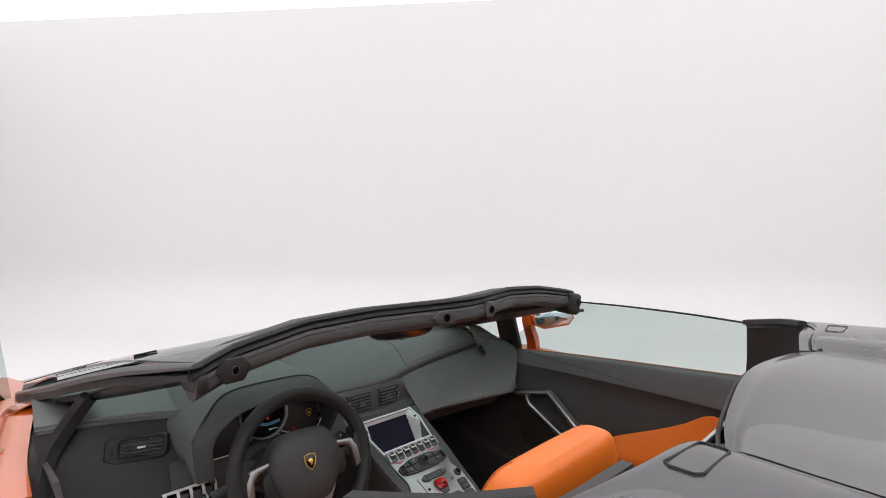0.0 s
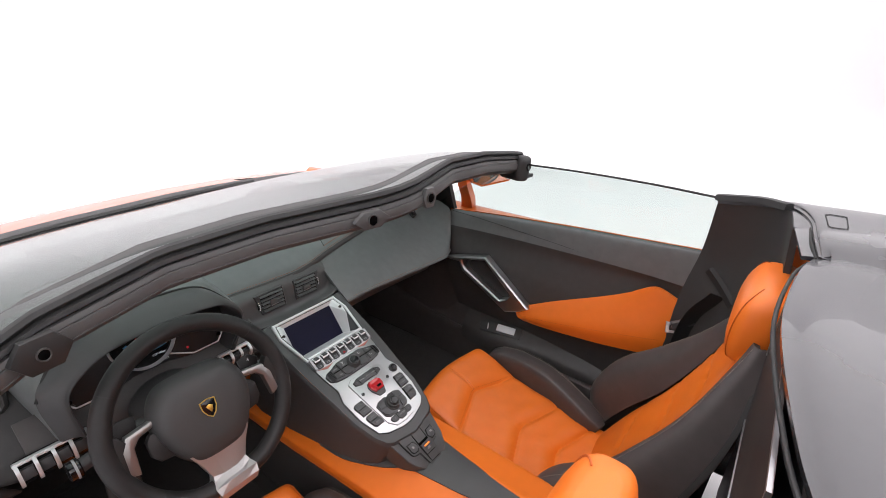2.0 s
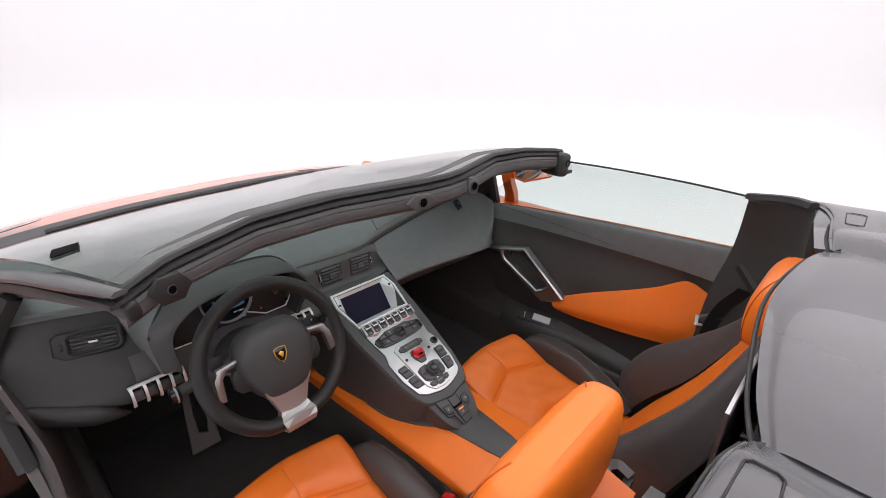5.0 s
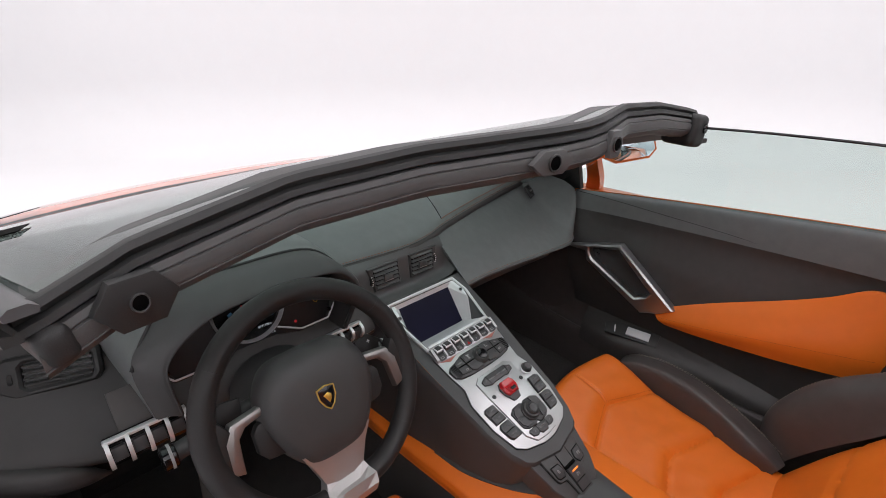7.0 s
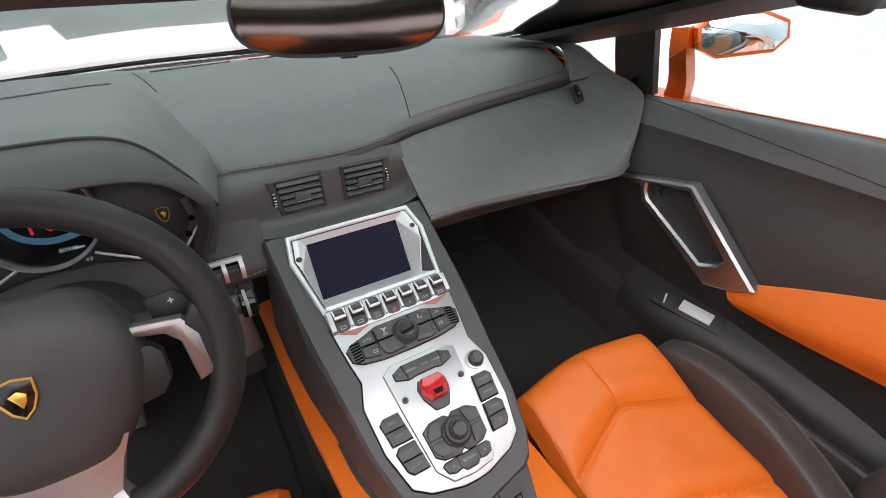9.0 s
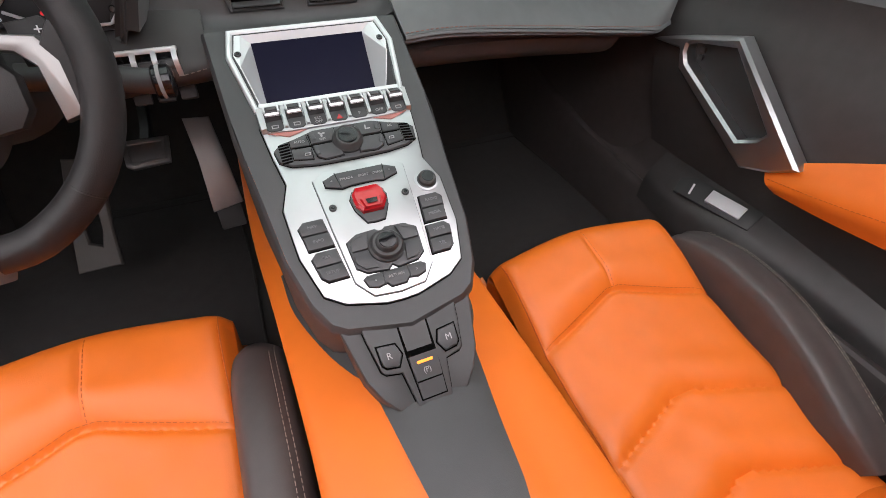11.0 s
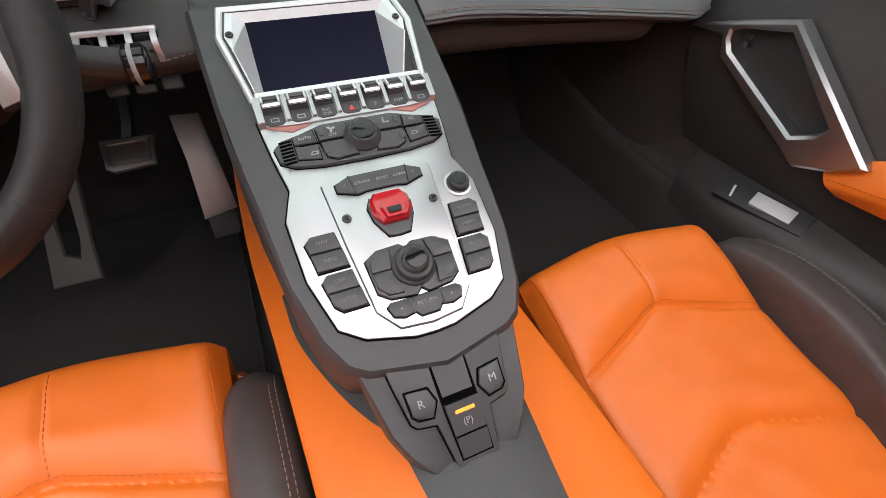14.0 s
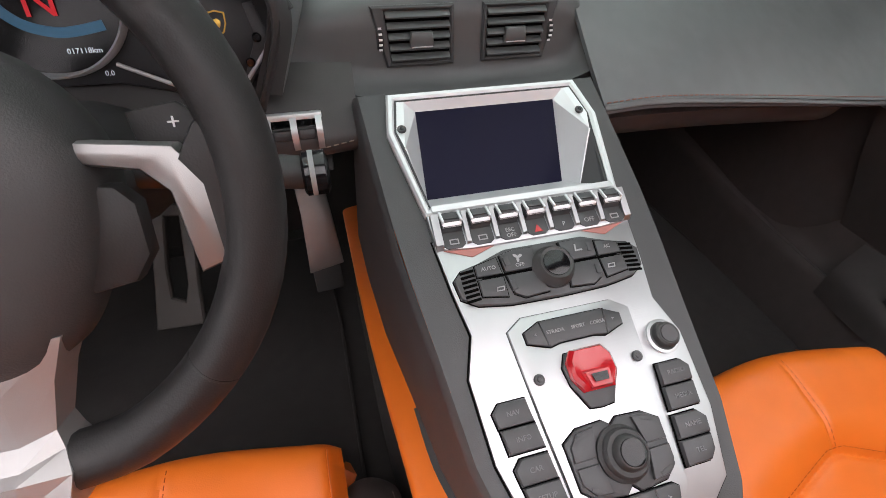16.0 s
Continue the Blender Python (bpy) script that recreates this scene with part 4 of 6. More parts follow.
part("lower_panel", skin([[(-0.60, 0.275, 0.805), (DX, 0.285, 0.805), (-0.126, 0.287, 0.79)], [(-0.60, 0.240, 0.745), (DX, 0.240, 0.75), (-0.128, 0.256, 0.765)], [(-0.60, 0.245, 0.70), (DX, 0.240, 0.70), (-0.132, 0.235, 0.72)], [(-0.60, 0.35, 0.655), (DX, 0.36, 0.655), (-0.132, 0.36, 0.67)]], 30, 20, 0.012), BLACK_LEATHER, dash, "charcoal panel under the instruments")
part("panel_stitching", stitches(cr([(-0.165, 0.229, 0.728), (-0.134, 0.229, 0.733)], 6)), THREAD, dash)

clu = thing("instrument_cluster", "black instrument cluster with a silver-ringed dial and slim silver bars", "instrument panel", (DX, 0.274, 0.832))
clu.rotation_euler = (radians(74), 0, 0)
half = [(0.036, -0.040), (0.083, -0.052), (0.142, -0.052), (0.172, -0.018), (0.174, 0.030), (0.115, 0.085)]
part("display", prism(half + [(-x, y) for x, y in reversed(half)], 0.005, None, 0.002, -0.006), DISPLAY, clu, "dark glassy display")
RING = pose(-0.0015, 0.031, 0)
dial = part("dial", lathe([(0.0645, 0.0), (0.0645, 0.012), (0.0630, 0.014), (0.0612, 0.012), (0.060, 0.001)], 56, RING), BRIGHT_SWITCH, clu, "silver dial ring")
part("dial_face", lathe([(0.0605, 0.0), (0.0605, 0.002)], 40, RING), DIAL, dial)
part("blue_band", sweep([(-0.034, 0.030, 0.003), (-0.028, 0.018, 0.003), (-0.015, 0.0075, 0.003), (0.004, 0.002, 0.003), (0.020, 0.0025, 0.003), (0.040, 0.006, 0.003)], [(-0.004, -0.0005), (0.004, -0.0005), (0.004, 0.0005), (-0.004, 0.0005)], 24), GLOW_BLUE, dial, "blue lit arc")
part("gear_sign", text_mesh("N", 0.034, pose(-0.001, 0.024, 0.0035)), GLOW_RED, dial, "red lit gear letter")
part("odometer", text_mesh("017118km", 0.0062, pose(0.020, -0.0128, 0.0035)), GLOW_WHITE, dial)
for e in (-1, 1):
    part("silver_bar", sweep([(e * 0.040, -0.0245, 0.003), (e * 0.083, -0.0455, 0.004), (e * 0.086, -0.0462, 0.004), (e * 0.140, -0.0455, 0.004), (e * 0.143, -0.0445, 0.004), (e * 0.167, -0.0165, 0.003)], ngon(0.0019, 8), smooth=False), BRIGHT_SWITCH, clu, "slim silver trim bar")
    part("side_strip", prism([(e * x, y) for x, y in ((0.141, -0.042), (0.152, -0.040), (0.168, -0.008), (0.160, 0.020), (0.151, 0.018), (0.157, -0.008))], 0.003, None, 0.001), BUTTON, clu, "grey strip beside the display")
    for x, y in ((0.158, -0.0095), (0.1485, -0.030)):
        part("stud", lathe([(0.0042, 0), (0.0042, 0.003), (0.003, 0.004)], 14, pose(e * x, y, 0.002)), DIAL, clu)
part("trip_figures", text_mesh("0.0", 0.0062, pose(0.032, -0.0315, 0.001)), GLOW_WHITE, clu)
part("warning_lamp", lathe([(0.0028, 0), (0.0028, 0.001)], 12, pose(0.077, -0.0285, 0.001)), GLOW_RED, clu, "small red warning lamp")
shield = [(-0.008, 0.009), (0.0, 0.011), (0.008, 0.009), (0.0078, 0.0), (0.005, -0.007), (0.0, -0.011), (-0.005, -0.007), (-0.0078, 0.0)]
part("shield_sign", ring_plate(shield, inset(shield, 0.0014), 0.001, pose(0.127, 0.003, 0.001), 0.0003), GOLD, clu, "small gold shield shape")
part("shield_mark", prism([(-0.003, 0.003), (0.0005, 0.0045), (0.0035, 0.002), (0.0025, -0.002), (0.0, -0.0045), (-0.001, -0.001)], 0.001, pose(0.127, 0.003, 0.001), 0.0003), GOLD, clu)


def toggle_row(name, m, n, step, label, top=0.021):
    """A row of upright switches between silver fins."""
    row = thing(name, label, "switch panel")
    w = n * step
    part("back_plate", rbox(w + 0.006, 0.025 + top, 0.010, 0.002, m @ pose(0, (top - 0.021) / 2, -0.006)), GLOSS_BLACK, row)
    part("top_rail", rbox(w + 0.008, 0.006, 0.012, 0.002, m @ pose(0, top, 0.003)), BRIGHT_SWITCH, row, "satin silver rail")
    for k in range(n + 1):
        part("fin", sweep([(0, top + 0.001, 0.004), (0, top - 0.009, 0.016), (0, -0.012, 0.014), (0, -0.024, 0.002)], [(-0.0022, -0.003), (0.0022, -0.003), (0.0022, 0.003), (-0.0022, 0.003)], 10, up=(1, 0, 0)), BRIGHT_SWITCH, row).matrix_local = m @ pose(-w / 2 + k * step, 0, 0)
    for k in range(n):
        b = part("toggle", prism([(-step * 0.36, -0.012), (step * 0.36, -0.012), (step * 0.36, top - 0.011), (-step * 0.36, top - 0.011)], 0.010, m @ pose(-w / 2 + (k + 0.5) * step, -0.002, 0, -8), 0.003), BUTTON, row, "dark rocker switch")
        part("edge", rbox(step * 0.6, 0.0016, 0.0012, 0.0004, m @ pose(-w / 2 + (k + 0.5) * step, -0.010, 0.010)), SATIN, b)
    return row


toggle_row("light_switches", pose(-0.567, 0.226, 0.735, 78), 4, 0.0265, "row of silver-finned switches on the dash panel")
toggle_row("dash_switches", pose(-0.2035, 0.240, 0.750, 78), 3, 0.0235, "row of silver-finned switches beside the steering column", 0.009)
low = thing("lower_switches", "row of small dark switches under the dash", "switch panel")
for k in range(3):
    part("switch", rbox(0.022, 0.020, 0.012, 0.003, pose(-0.228 + 0.029 * k, 0.262, 0.694, 60)), SOFT_BLACK, low)

# ---------------------------------------------------------------- centre console
con = thing("centre_console", "sloping dark grey centre console with a brushed aluminium control panel", "console")
SLOPE = math.degrees(math.atan2(0.103, 0.2295))
PANEL = pose(0, -0.03, 0.6525, SLOPE)


def sym(pts):
    """The right half of an outline, from top to bottom, mirrored into a whole."""
    return [(x / 1000, y / 1000) for x, y in pts] + [(-x / 1000, y / 1000) for x, y in reversed(pts) if x]


body = sym([(134, 300), (131, 214), (127, 120), (116, 32), (108, -48), (94, -108), (80, -134), (66, -143), (0, -156)])
side_rings = []
for k, dz, g in ((1.0, -0.30, 0.0), (1.0, -0.12, 0.0), (0.995, -0.014, 0.0), (0.985, -0.005, 0.002), (0.955, 0.0, 0.006)):
    side_rings.append([PANEL @ Vector((x * k, y - (0.006 * (1 - k) / 0.045 if y > 0.25 else -0.006 * (1 - k) / 0.045 if y < -0.1 else 0), dz)) for x, y in body])
bm = loft(side_rings, cap=False)
BEZEL = [(101.5, 289), (109.5, 242), (94, 150)]


def flat_faces(corners, height=0.0):
    """Faces on the console's slope from corners in millimetres."""
    return from_data([PANEL @ Vector((x / 1000, y / 1000, (z[0] if z else height * 1000) / 1000)) for f in corners for x, y, *z in f], [tuple(range(sum(map(len, corners[:k])), sum(map(len, corners[:k + 1])))) for k in range(len(corners))])


lid = [(122.5, 150), (118.5, 100), (110.8, 32), (103, -48), (89.8, -102), (76.4, -128), (63, -137), (0, -150)]
lid = lid + [(-x, y) for x, y in reversed(lid[:-1])]
top_faces = [lid + [(-94, 150), (94, 150)]]
for e in (1, -1):
    top_faces += [[(e * 122.5, 150), (e * 125.1, 214), (e * 109.5, 242), (e * 94, 150)], [(e * 125.1, 214), (e * 128, 294), (e * 101.5, 289), (e * 109.5, 242)]]
top_faces.append([(128, 294), (-128, 294), (-101.5, 289), (101.5, 289)])
cb = part("console_body", join(bm, flat_faces(top_faces)), GREY_SOFT, con, "dark grey soft-touch console body")
# main aluminium face in two levels
face = sym([(93, 126), (88, 80), (82, 42), (93, 10), (90, -50), (77, -98), (58, -112), (18, -123), (0, -124)])
part("control_panel", prism(face, 0.006, PANEL, 0.0012, -0.003), ALU, con, "brushed aluminium control panel")
plate = sym([(40, 47), (54, 38), (49, -30), (43, -94), (28, -113), (0, -116)])
pl = part("raised_plate", prism(plate, 0.0032, PANEL, 0.0010, 0.003), ALU, con, "raised brushed aluminium plate")
TOP = PANEL @ pose(0, 0, 0.0062)
LOW = PANEL @ pose(0, 0, 0.003)


def joint(pts, m, parent, w=0.0009, mat=None):
    """The dark gap that runs round an inlaid piece."""
    return part("joint", prism(inset(pts, -w), 0.0006, m, 0.0, -0.0002), mat or BLACK_FILL, parent)


joint(face, PANEL, cb, 0.0014)
joint(plate, LOW, pl, 0.0008, BUTTON)


def lettering(words, size, m, parent, mat=None):
    return part("lettering", text_mesh(words, size, m), mat or PRINT, parent)


# screen and its deep bezel
bez = part("screen_bezel", ring_plate(sym(BEZEL), sym([(95, 281.5), (102, 243), (88.5, 156)]), 0.0095, PANEL, 0.0020, -0.003), BRIGHT_SWITCH, con, "bright silver screen bezel")
part("bezel_step", ring_plate(sym([(96, 283), (103, 243.5), (89, 155)]), sym([(92, 278.5), (98.5, 242.5), (86.5, 158)]), 0.0060, PANEL, 0.0012, -0.002), GREY_SOFT, bez, "dark step inside the bezel")
for e in (-1, 1):
    part("screw_flange", flat_faces([[(e * 86, 279, 4.4), (e * 93, 279, 4.8), (e * 100, 243, 4.8), (e * 95.5, 224, 4.0)]]), BRIGHT_SWITCH, bez, "silver corner flange of the screen well")
    part("well_corner", flat_faces([[(e * 86, 279, 4.4), (e * 95.5, 224, 4.0), (e * 75, 272, -4)]]), BRIGHT_SWITCH, bez)
    part("well_side", flat_faces([[(e * 95.5, 224, 4.0), (e * 83, 181, -30), (e * 75, 197, -48), (e * 75, 272, -4)]]), BRIGHT_SWITCH, bez, "bright slanting side of the screen well")
    # Grey on this silver face paints in the shade that it lies in.
    part("well_cheek", flat_faces([[(e * 100, 243, 4.8), (e * 88.5, 157, 4.0), (e * 83, 181, -30), (e * 95.5, 224, 4.0)]]), SLAT, bez, "screen well cheek, its shade painted grey")
    part("well_ridge", tube([PANEL @ Vector((e * 0.0955, 0.224, 0.004)), PANEL @ Vector((e * 0.083, 0.181, -0.030))], 0.0013, 6, 6), BRIGHT_SWITCH, bez)
part("well_sill", flat_faces([[(-88.5, 157, 4.0), (88.5, 157, 4.0), (83, 181, -30), (-83, 181, -30)], [(-83, 181, -30), (83, 181, -30), (75, 197, -48), (-75, 197, -48)]]), BRIGHT_SWITCH, bez, "silver sill under the screen")
part("well_head", flat_faces([[(-86, 279, 4.4), (86, 279, 4.4), (75, 272, -4), (-75, 272, -4)]]), BRIGHT_SWITCH, bez)
part("screen_lip", rbox(0.176, 0.0065, 0.007, 0.002, PANEL @ pose(0, 0.1545, 0.0055)), BRIGHT_SWITCH, bez, "bright bar below the screen")
part("screen", flat_faces([[(-75.5, 272.5, -3.6), (75.5, 272.5, -3.6), (75.5, 196.5, -47.6), (-75.5, 196.5, -47.6)]]), SCREEN, con, "dark blue glossy screen, switched off")

def screw(u, v, m, r=0.0044):
    s = part("screw", lathe([(r, 0), (r, 0.0012), (r * 0.85, 0.002)], 16, m @ pose(u, v, 0)), BUTTON, con, "small dark socket screw")
    part("socket", prism(ngon(r * 0.5, 6), 0.0006, m @ pose(u, v, 0.0019), 0.0), DIAL, s)


for u, v, m in ((-0.0945, 0.2455, PANEL @ pose(0, 0, 0.0046)), (0.0925, 0.2475, PANEL @ pose(0, 0, 0.0046)), (-0.0415, -0.002, TOP), (0.0435, -0.002, TOP)):
    screw(u, v, m)

# row of seven toggles
rowm = PANEL @ pose(0.0008, 0.1335, 0.004)
rp = part("toggle_plate", prism(sym([(94, 17), (93, -12), (84, -18), (60, -20)]), 0.006, rowm, 0.002, -0.004), SATIN, con, "silver switch strip")
SIGNS = ("", "", "ESC\nOFF", "", "P", "OFF", "")
for k in range(7):
    u = -0.0765 + 0.0255 * k
    well = part("switch_well", prism([(-0.0098, -0.015), (-0.006, -0.018), (0.006, -0.018), (0.0098, -0.015), (0.0098, 0.012), (-0.0098, 0.012)], 0.0012, rowm @ pose(u, 0, 0.0018), 0.0004), BUTTON, con, "dark switch well")
    lever = part("lever", loft([[rowm @ Vector((u + a * 0.0088, b, z)) for a in (-1, 1)] + [rowm @ Vector((u + a * 0.0088, b2, z2)) for a in (1, -1)] for b, z, b2, z2 in ((0.013, 0.002, 0.013, 0.002), (0.012, 0.009, 0.006, 0.002), (0.004, 0.0125, 0.000, 0.005), (-0.001, 0.010, -0.002, 0.005), (-0.002, 0.004, -0.003, 0.003))]), BUTTON, well, "dark toggle lever in a silver frame")
    part("lever_frame", join(rbox(0.0176, 0.0046, 0.0030, 0.0010, rowm @ pose(u, 0.0012, 0.0096, 34)), *[rbox(0.0022, 0.0130, 0.0030, 0.0008, rowm @ pose(u + e * 0.0080, 0.0075, 0.0112, -20)) for e in (-1, 1)]), BRIGHT_SWITCH, lever, "bright frame of the lever")
    part("lever_edge", rbox(0.0128, 0.0085, 0.0012, 0.0005, rowm @ pose(u, 0.0085, 0.0114, -24)), BUTTON, lever, "dark lever tip")
    if k == 3:
        part("warning_triangle", prism([(-0.004, -0.0035), (0.004, -0.0035), (0.0, 0.0038)], 0.0005, rowm @ pose(u, -0.012, 0.003), 0.0), RED, well, "red triangle sign")
    elif SIGNS[k]:
        lettering(SIGNS[k], 0.0052 if "\n" in SIGNS[k] else 0.006, rowm @ pose(u, -0.0118, 0.0032), well)
    else:
        part("sign", ring_plate([(-0.004, -0.0025), (0.004, -0.0025), (0.004, 0.0025), (-0.004, 0.0025)], [(-0.003, -0.0015), (0.003, -0.0015), (0.003, 0.0015), (-0.003, 0.0015)], 0.0005, rowm @ pose(u, -0.012, 0.0029), 0.0001), PRINT, well)
for k in range(8):
    u = -0.0765 + 0.0255 * (k - 0.5)
    part("divider", loft([[rowm @ Vector((u + a * (0.0019 if 0 < k < 7 else 0.0032), b, z)) for a, b, z in ((-1, 0.015, -0.001), (1, 0.015, -0.001), (1, 0.013, h), (-1, 0.013, h))] for h in (0.0095,)] + [[rowm @ Vector((u + a * (0.0019 if 0 < k < 7 else 0.0032), b, z)) for a, b, z in ((-1, -0.017, -0.001), (1, -0.017, -0.001), (1, -0.014, 0.0045), (-1, -0.014, 0.0045))]]), SATIN, rp, "silver fin between two switches")
for side in (-1, 1):
    part("red_wedge", prism([(side * 0.040, 0.1140), (side * 0.086, 0.1160), (side * 0.063, 0.1065)], 0.0009, LOW, 0.0004), RED_TRIM, con, "dull red wedge marking")

# climate controls
hv = part("climate_panel", prism(sym([(36, 107), (60, 99), (77, 95), (85, 87), (82.5, 71), (70, 63.5), (43, 59.5), (0, 58.5)]), 0.005, LOW, 0.0015), BUTTON, con, "dark grey climate control panel")
joint(sym([(36, 107), (60, 99), (77, 95), (85, 87), (82.5, 71), (70, 63.5), (43, 59.5), (0, 58.5)]), LOW, hv)
HV = LOW @ pose(0, 0, 0.005)
for side in (-1, 1):
    for k in range(7):
        part("grille_slot", prism([(-0.006, -0.0011), (0.006, -0.0011), (0.006, 0.0011), (-0.006, 0.0011)], 0.0006, HV @ pose(side * 0.0735, 0.0675 + 0.0041 * k, 0.0001, 0, 0, side * -6), 0.0), BLACK_FILL, hv)
    for high, pts in ((0.0020, ((0.0445, 0.0856), (0.0660, 0.0856), (0.0660, 0.0955), (0.0460, 0.1000))),
                      (0.0020, ((0.0445, 0.0828), (0.0660, 0.0828), (0.0660, 0.0690), (0.0450, 0.0655))),
                      (0.0030, ((0.0140, 0.0856), (0.0418, 0.0856), (0.0428, 0.1010), (0.0300, 0.1040), (0.0120, 0.1035))),
                      (0.0030, ((0.0140, 0.0828), (0.0418, 0.0828), (0.0392, 0.0665), (0.0310, 0.0618), (0.0100, 0.0632)))):
        key = [(side * x, y) for x, y in pts]
        part("climate_key", prism(key, high, HV, 0.0010), BUTTON, hv, "dark climate key")
        part("key_joint", prism(inset(key, -0.0008), 0.0004, HV, 0.0), BLACK_FILL, hv)
    part("slit", prism([(side * 0.012, 0.0836), (side * 0.062, 0.0836), (side * 0.062, 0.0848), (side * 0.012, 0.0848)], 0.0012, HV, 0.0), BLACK_FILL, hv)
    for v in (0.0945, 0.0735):
        part("rocker_tab", rbox(0.0052, 0.0085, 0.0042, 0.0010, HV @ pose(side * 0.0385, v, 0.0018, 0, 0, side * -6)), BUTTON, hv)
for wd, u, v in (("AUTO", -0.055, 0.0915), ("OFF", -0.028, 0.0895), ("AC", 0.055, 0.0925)):
    lettering(wd, 0.0046, HV @ pose(u, v, 0.0030 if wd == "OFF" else 0.0021), hv)
for k in range(3):
    part("sign", prism(ngon(0.0016, 8, 1.5, 0.8), 0.0004, HV @ pose(-0.028, 0.0965, 0.0030) @ pose(0, 0, 0, 0, 0, 120 * k + 20) @ pose(0.0022, 0, 0), 0.0), PRINT, hv)
for u, v in ((-0.050, 0.0725), (0.052, 0.0745)):
    part("sign", ring_plate([(-0.0038, -0.0018), (0.0030, -0.0018), (0.0038, 0.0020), (-0.0026, 0.0020)], [(-0.0028, -0.0010), (0.0022, -0.0010), (0.0028, 0.0012), (-0.0018, 0.0012)], 0.0004, HV @ pose(u, v, 0.0023), 0.0001), PRINT, hv)
part("sign", join(prism([(-0.003, -0.003), (-0.0015, -0.003), (-0.0005, 0.0035), (-0.002, 0.0035)], 0.0004, HV @ pose(0.027, 0.0955, 0.0030), 0.0), prism([(-0.001, -0.003), (0.004, -0.003), (0.004, -0.0015), (-0.001, -0.0015)], 0.0004, HV @ pose(0.027, 0.0955, 0.0030), 0.0)), PRINT, hv)
kb = part("climate_knob", lathe([(0.0185, 0), (0.0185, 0.003), (0.0168, 0.0045), (0.0158, 0.0100), (0.0138, 0.0118), (0.0115, 0.0108)], 32, HV @ pose(0, 0.083, 0)), SOFT_BLACK, con, "black turning knob")
part("cap", lathe([(0.0116, 0.0100), (0.0112, 0.0116), (0.0080, 0.0124)], 24, HV @ pose(0, 0.083, 0)), GLOSS_BLACK, kb)

# drive mode strip
ms = part("mode_strip", prism(sym([(28, 40.5), (42.5, 34), (42, 25.5), (24, 19.5), (15, 21.5), (0, 21.5)]), 0.004, TOP, 0.0012, -0.001), BUTTON, con, "dark drive mode key strip")
joint(sym([(28, 40.5), (42.5, 34), (42, 25.5), (24, 19.5), (15, 21.5), (0, 21.5)]), TOP, ms)
for u in (-0.0285, 0.0285):
    part("key_joint", prism([(u * 0.9 - 0.0005, 0.020), (u * 0.9 + 0.0005, 0.020), (u + 0.0005, 0.0405), (u - 0.0005, 0.0405)], 0.0006, TOP @ pose(0, 0, 0.0029), 0.0), DIAL, ms)
for wd, u in (("STRADA", -0.018), ("SPORT", 0.003), ("CORSA", 0.021), ("<", -0.036), (">", 0.036)):
    lettering(wd, 0.0041, TOP @ pose(u * 0.95, 0.0305, 0.0034), ms)

# start button under its red cover
sh = part("start_shield", prism(sym([(16, 12), (21, 2), (19, -12), (10, -30), (0, -31)]), 0.004, TOP, 0.0012, -0.001), BUTTON, con, "dark shield round the start button")
joint(sym([(16, 12), (21, 2), (19, -12), (10, -30), (0, -31)]), TOP, sh)
RC = TOP @ pose(0, 0.0, 0.003)
hexr = sym([(13, 13), (18.5, 5), (18.5, -8), (12, -19)])
cov = part("start_cover", loft([[RC @ Vector((x, y, 0)) for x, y in hexr], [RC @ Vector((x, y, 0.0035 + 0.07 * (0.018 - y))) for x, y in hexr], [RC @ Vector((x * 0.86, y * 0.86, 0.0065 + 0.07 * (0.018 - y))) for x, y in hexr], [RC @ Vector((x * 0.62, y * 0.55 - 0.002, 0.0052 + 0.07 * (0.018 - y))) for x, y in hexr]]), RED, con, "glossy red flip cover of the start button")
part("lip", loft([[RC @ Vector((x, y, z)) for x, y, z in ((-0.012, -0.004, 0.0065), (0.012, -0.004, 0.0065), (0.009, -0.018, 0.008), (-0.009, -0.018, 0.008))], [RC @ Vector((x, y, z)) for x, y, z in ((-0.010, -0.006, 0.0100), (0.010, -0.006, 0.0100), (0.008, -0.017, 0.0110), (-0.008, -0.017, 0.0110))]]), RED, cov)
part("window", prism([(-0.0055, -0.014), (0.0055, -0.014), (0.0065, -0.008), (-0.0065, -0.008)], 0.001, RC @ pose(0, 0, 0.0103, -5), 0.0), DIAL, cov, "small dark window")

# rotary knob, keys and joystick
kn = part("volume_knob", lathe([(0.0122, 0), (0.0122, 0.002), (0.0104, 0.003), (0.0100, 0.0085), (0.0085, 0.0100)], 28, LOW @ pose(0.0745, 0.0085, 0)), SOFT_BLACK, con, "black round knob")
part("knob_ring", lathe([(0.0142, 0), (0.0142, 0.0016), (0.0124, 0.0022)], 28, LOW @ pose(0.0745, 0.0085, 0)), SATIN, kn, "silver ring round the knob")
part("cap", lathe([(0.0074, 0.0092), (0.0070, 0.0106)], 20, LOW @ pose(0.0745, 0.0085, 0)), GLOSS_BLACK, kn)
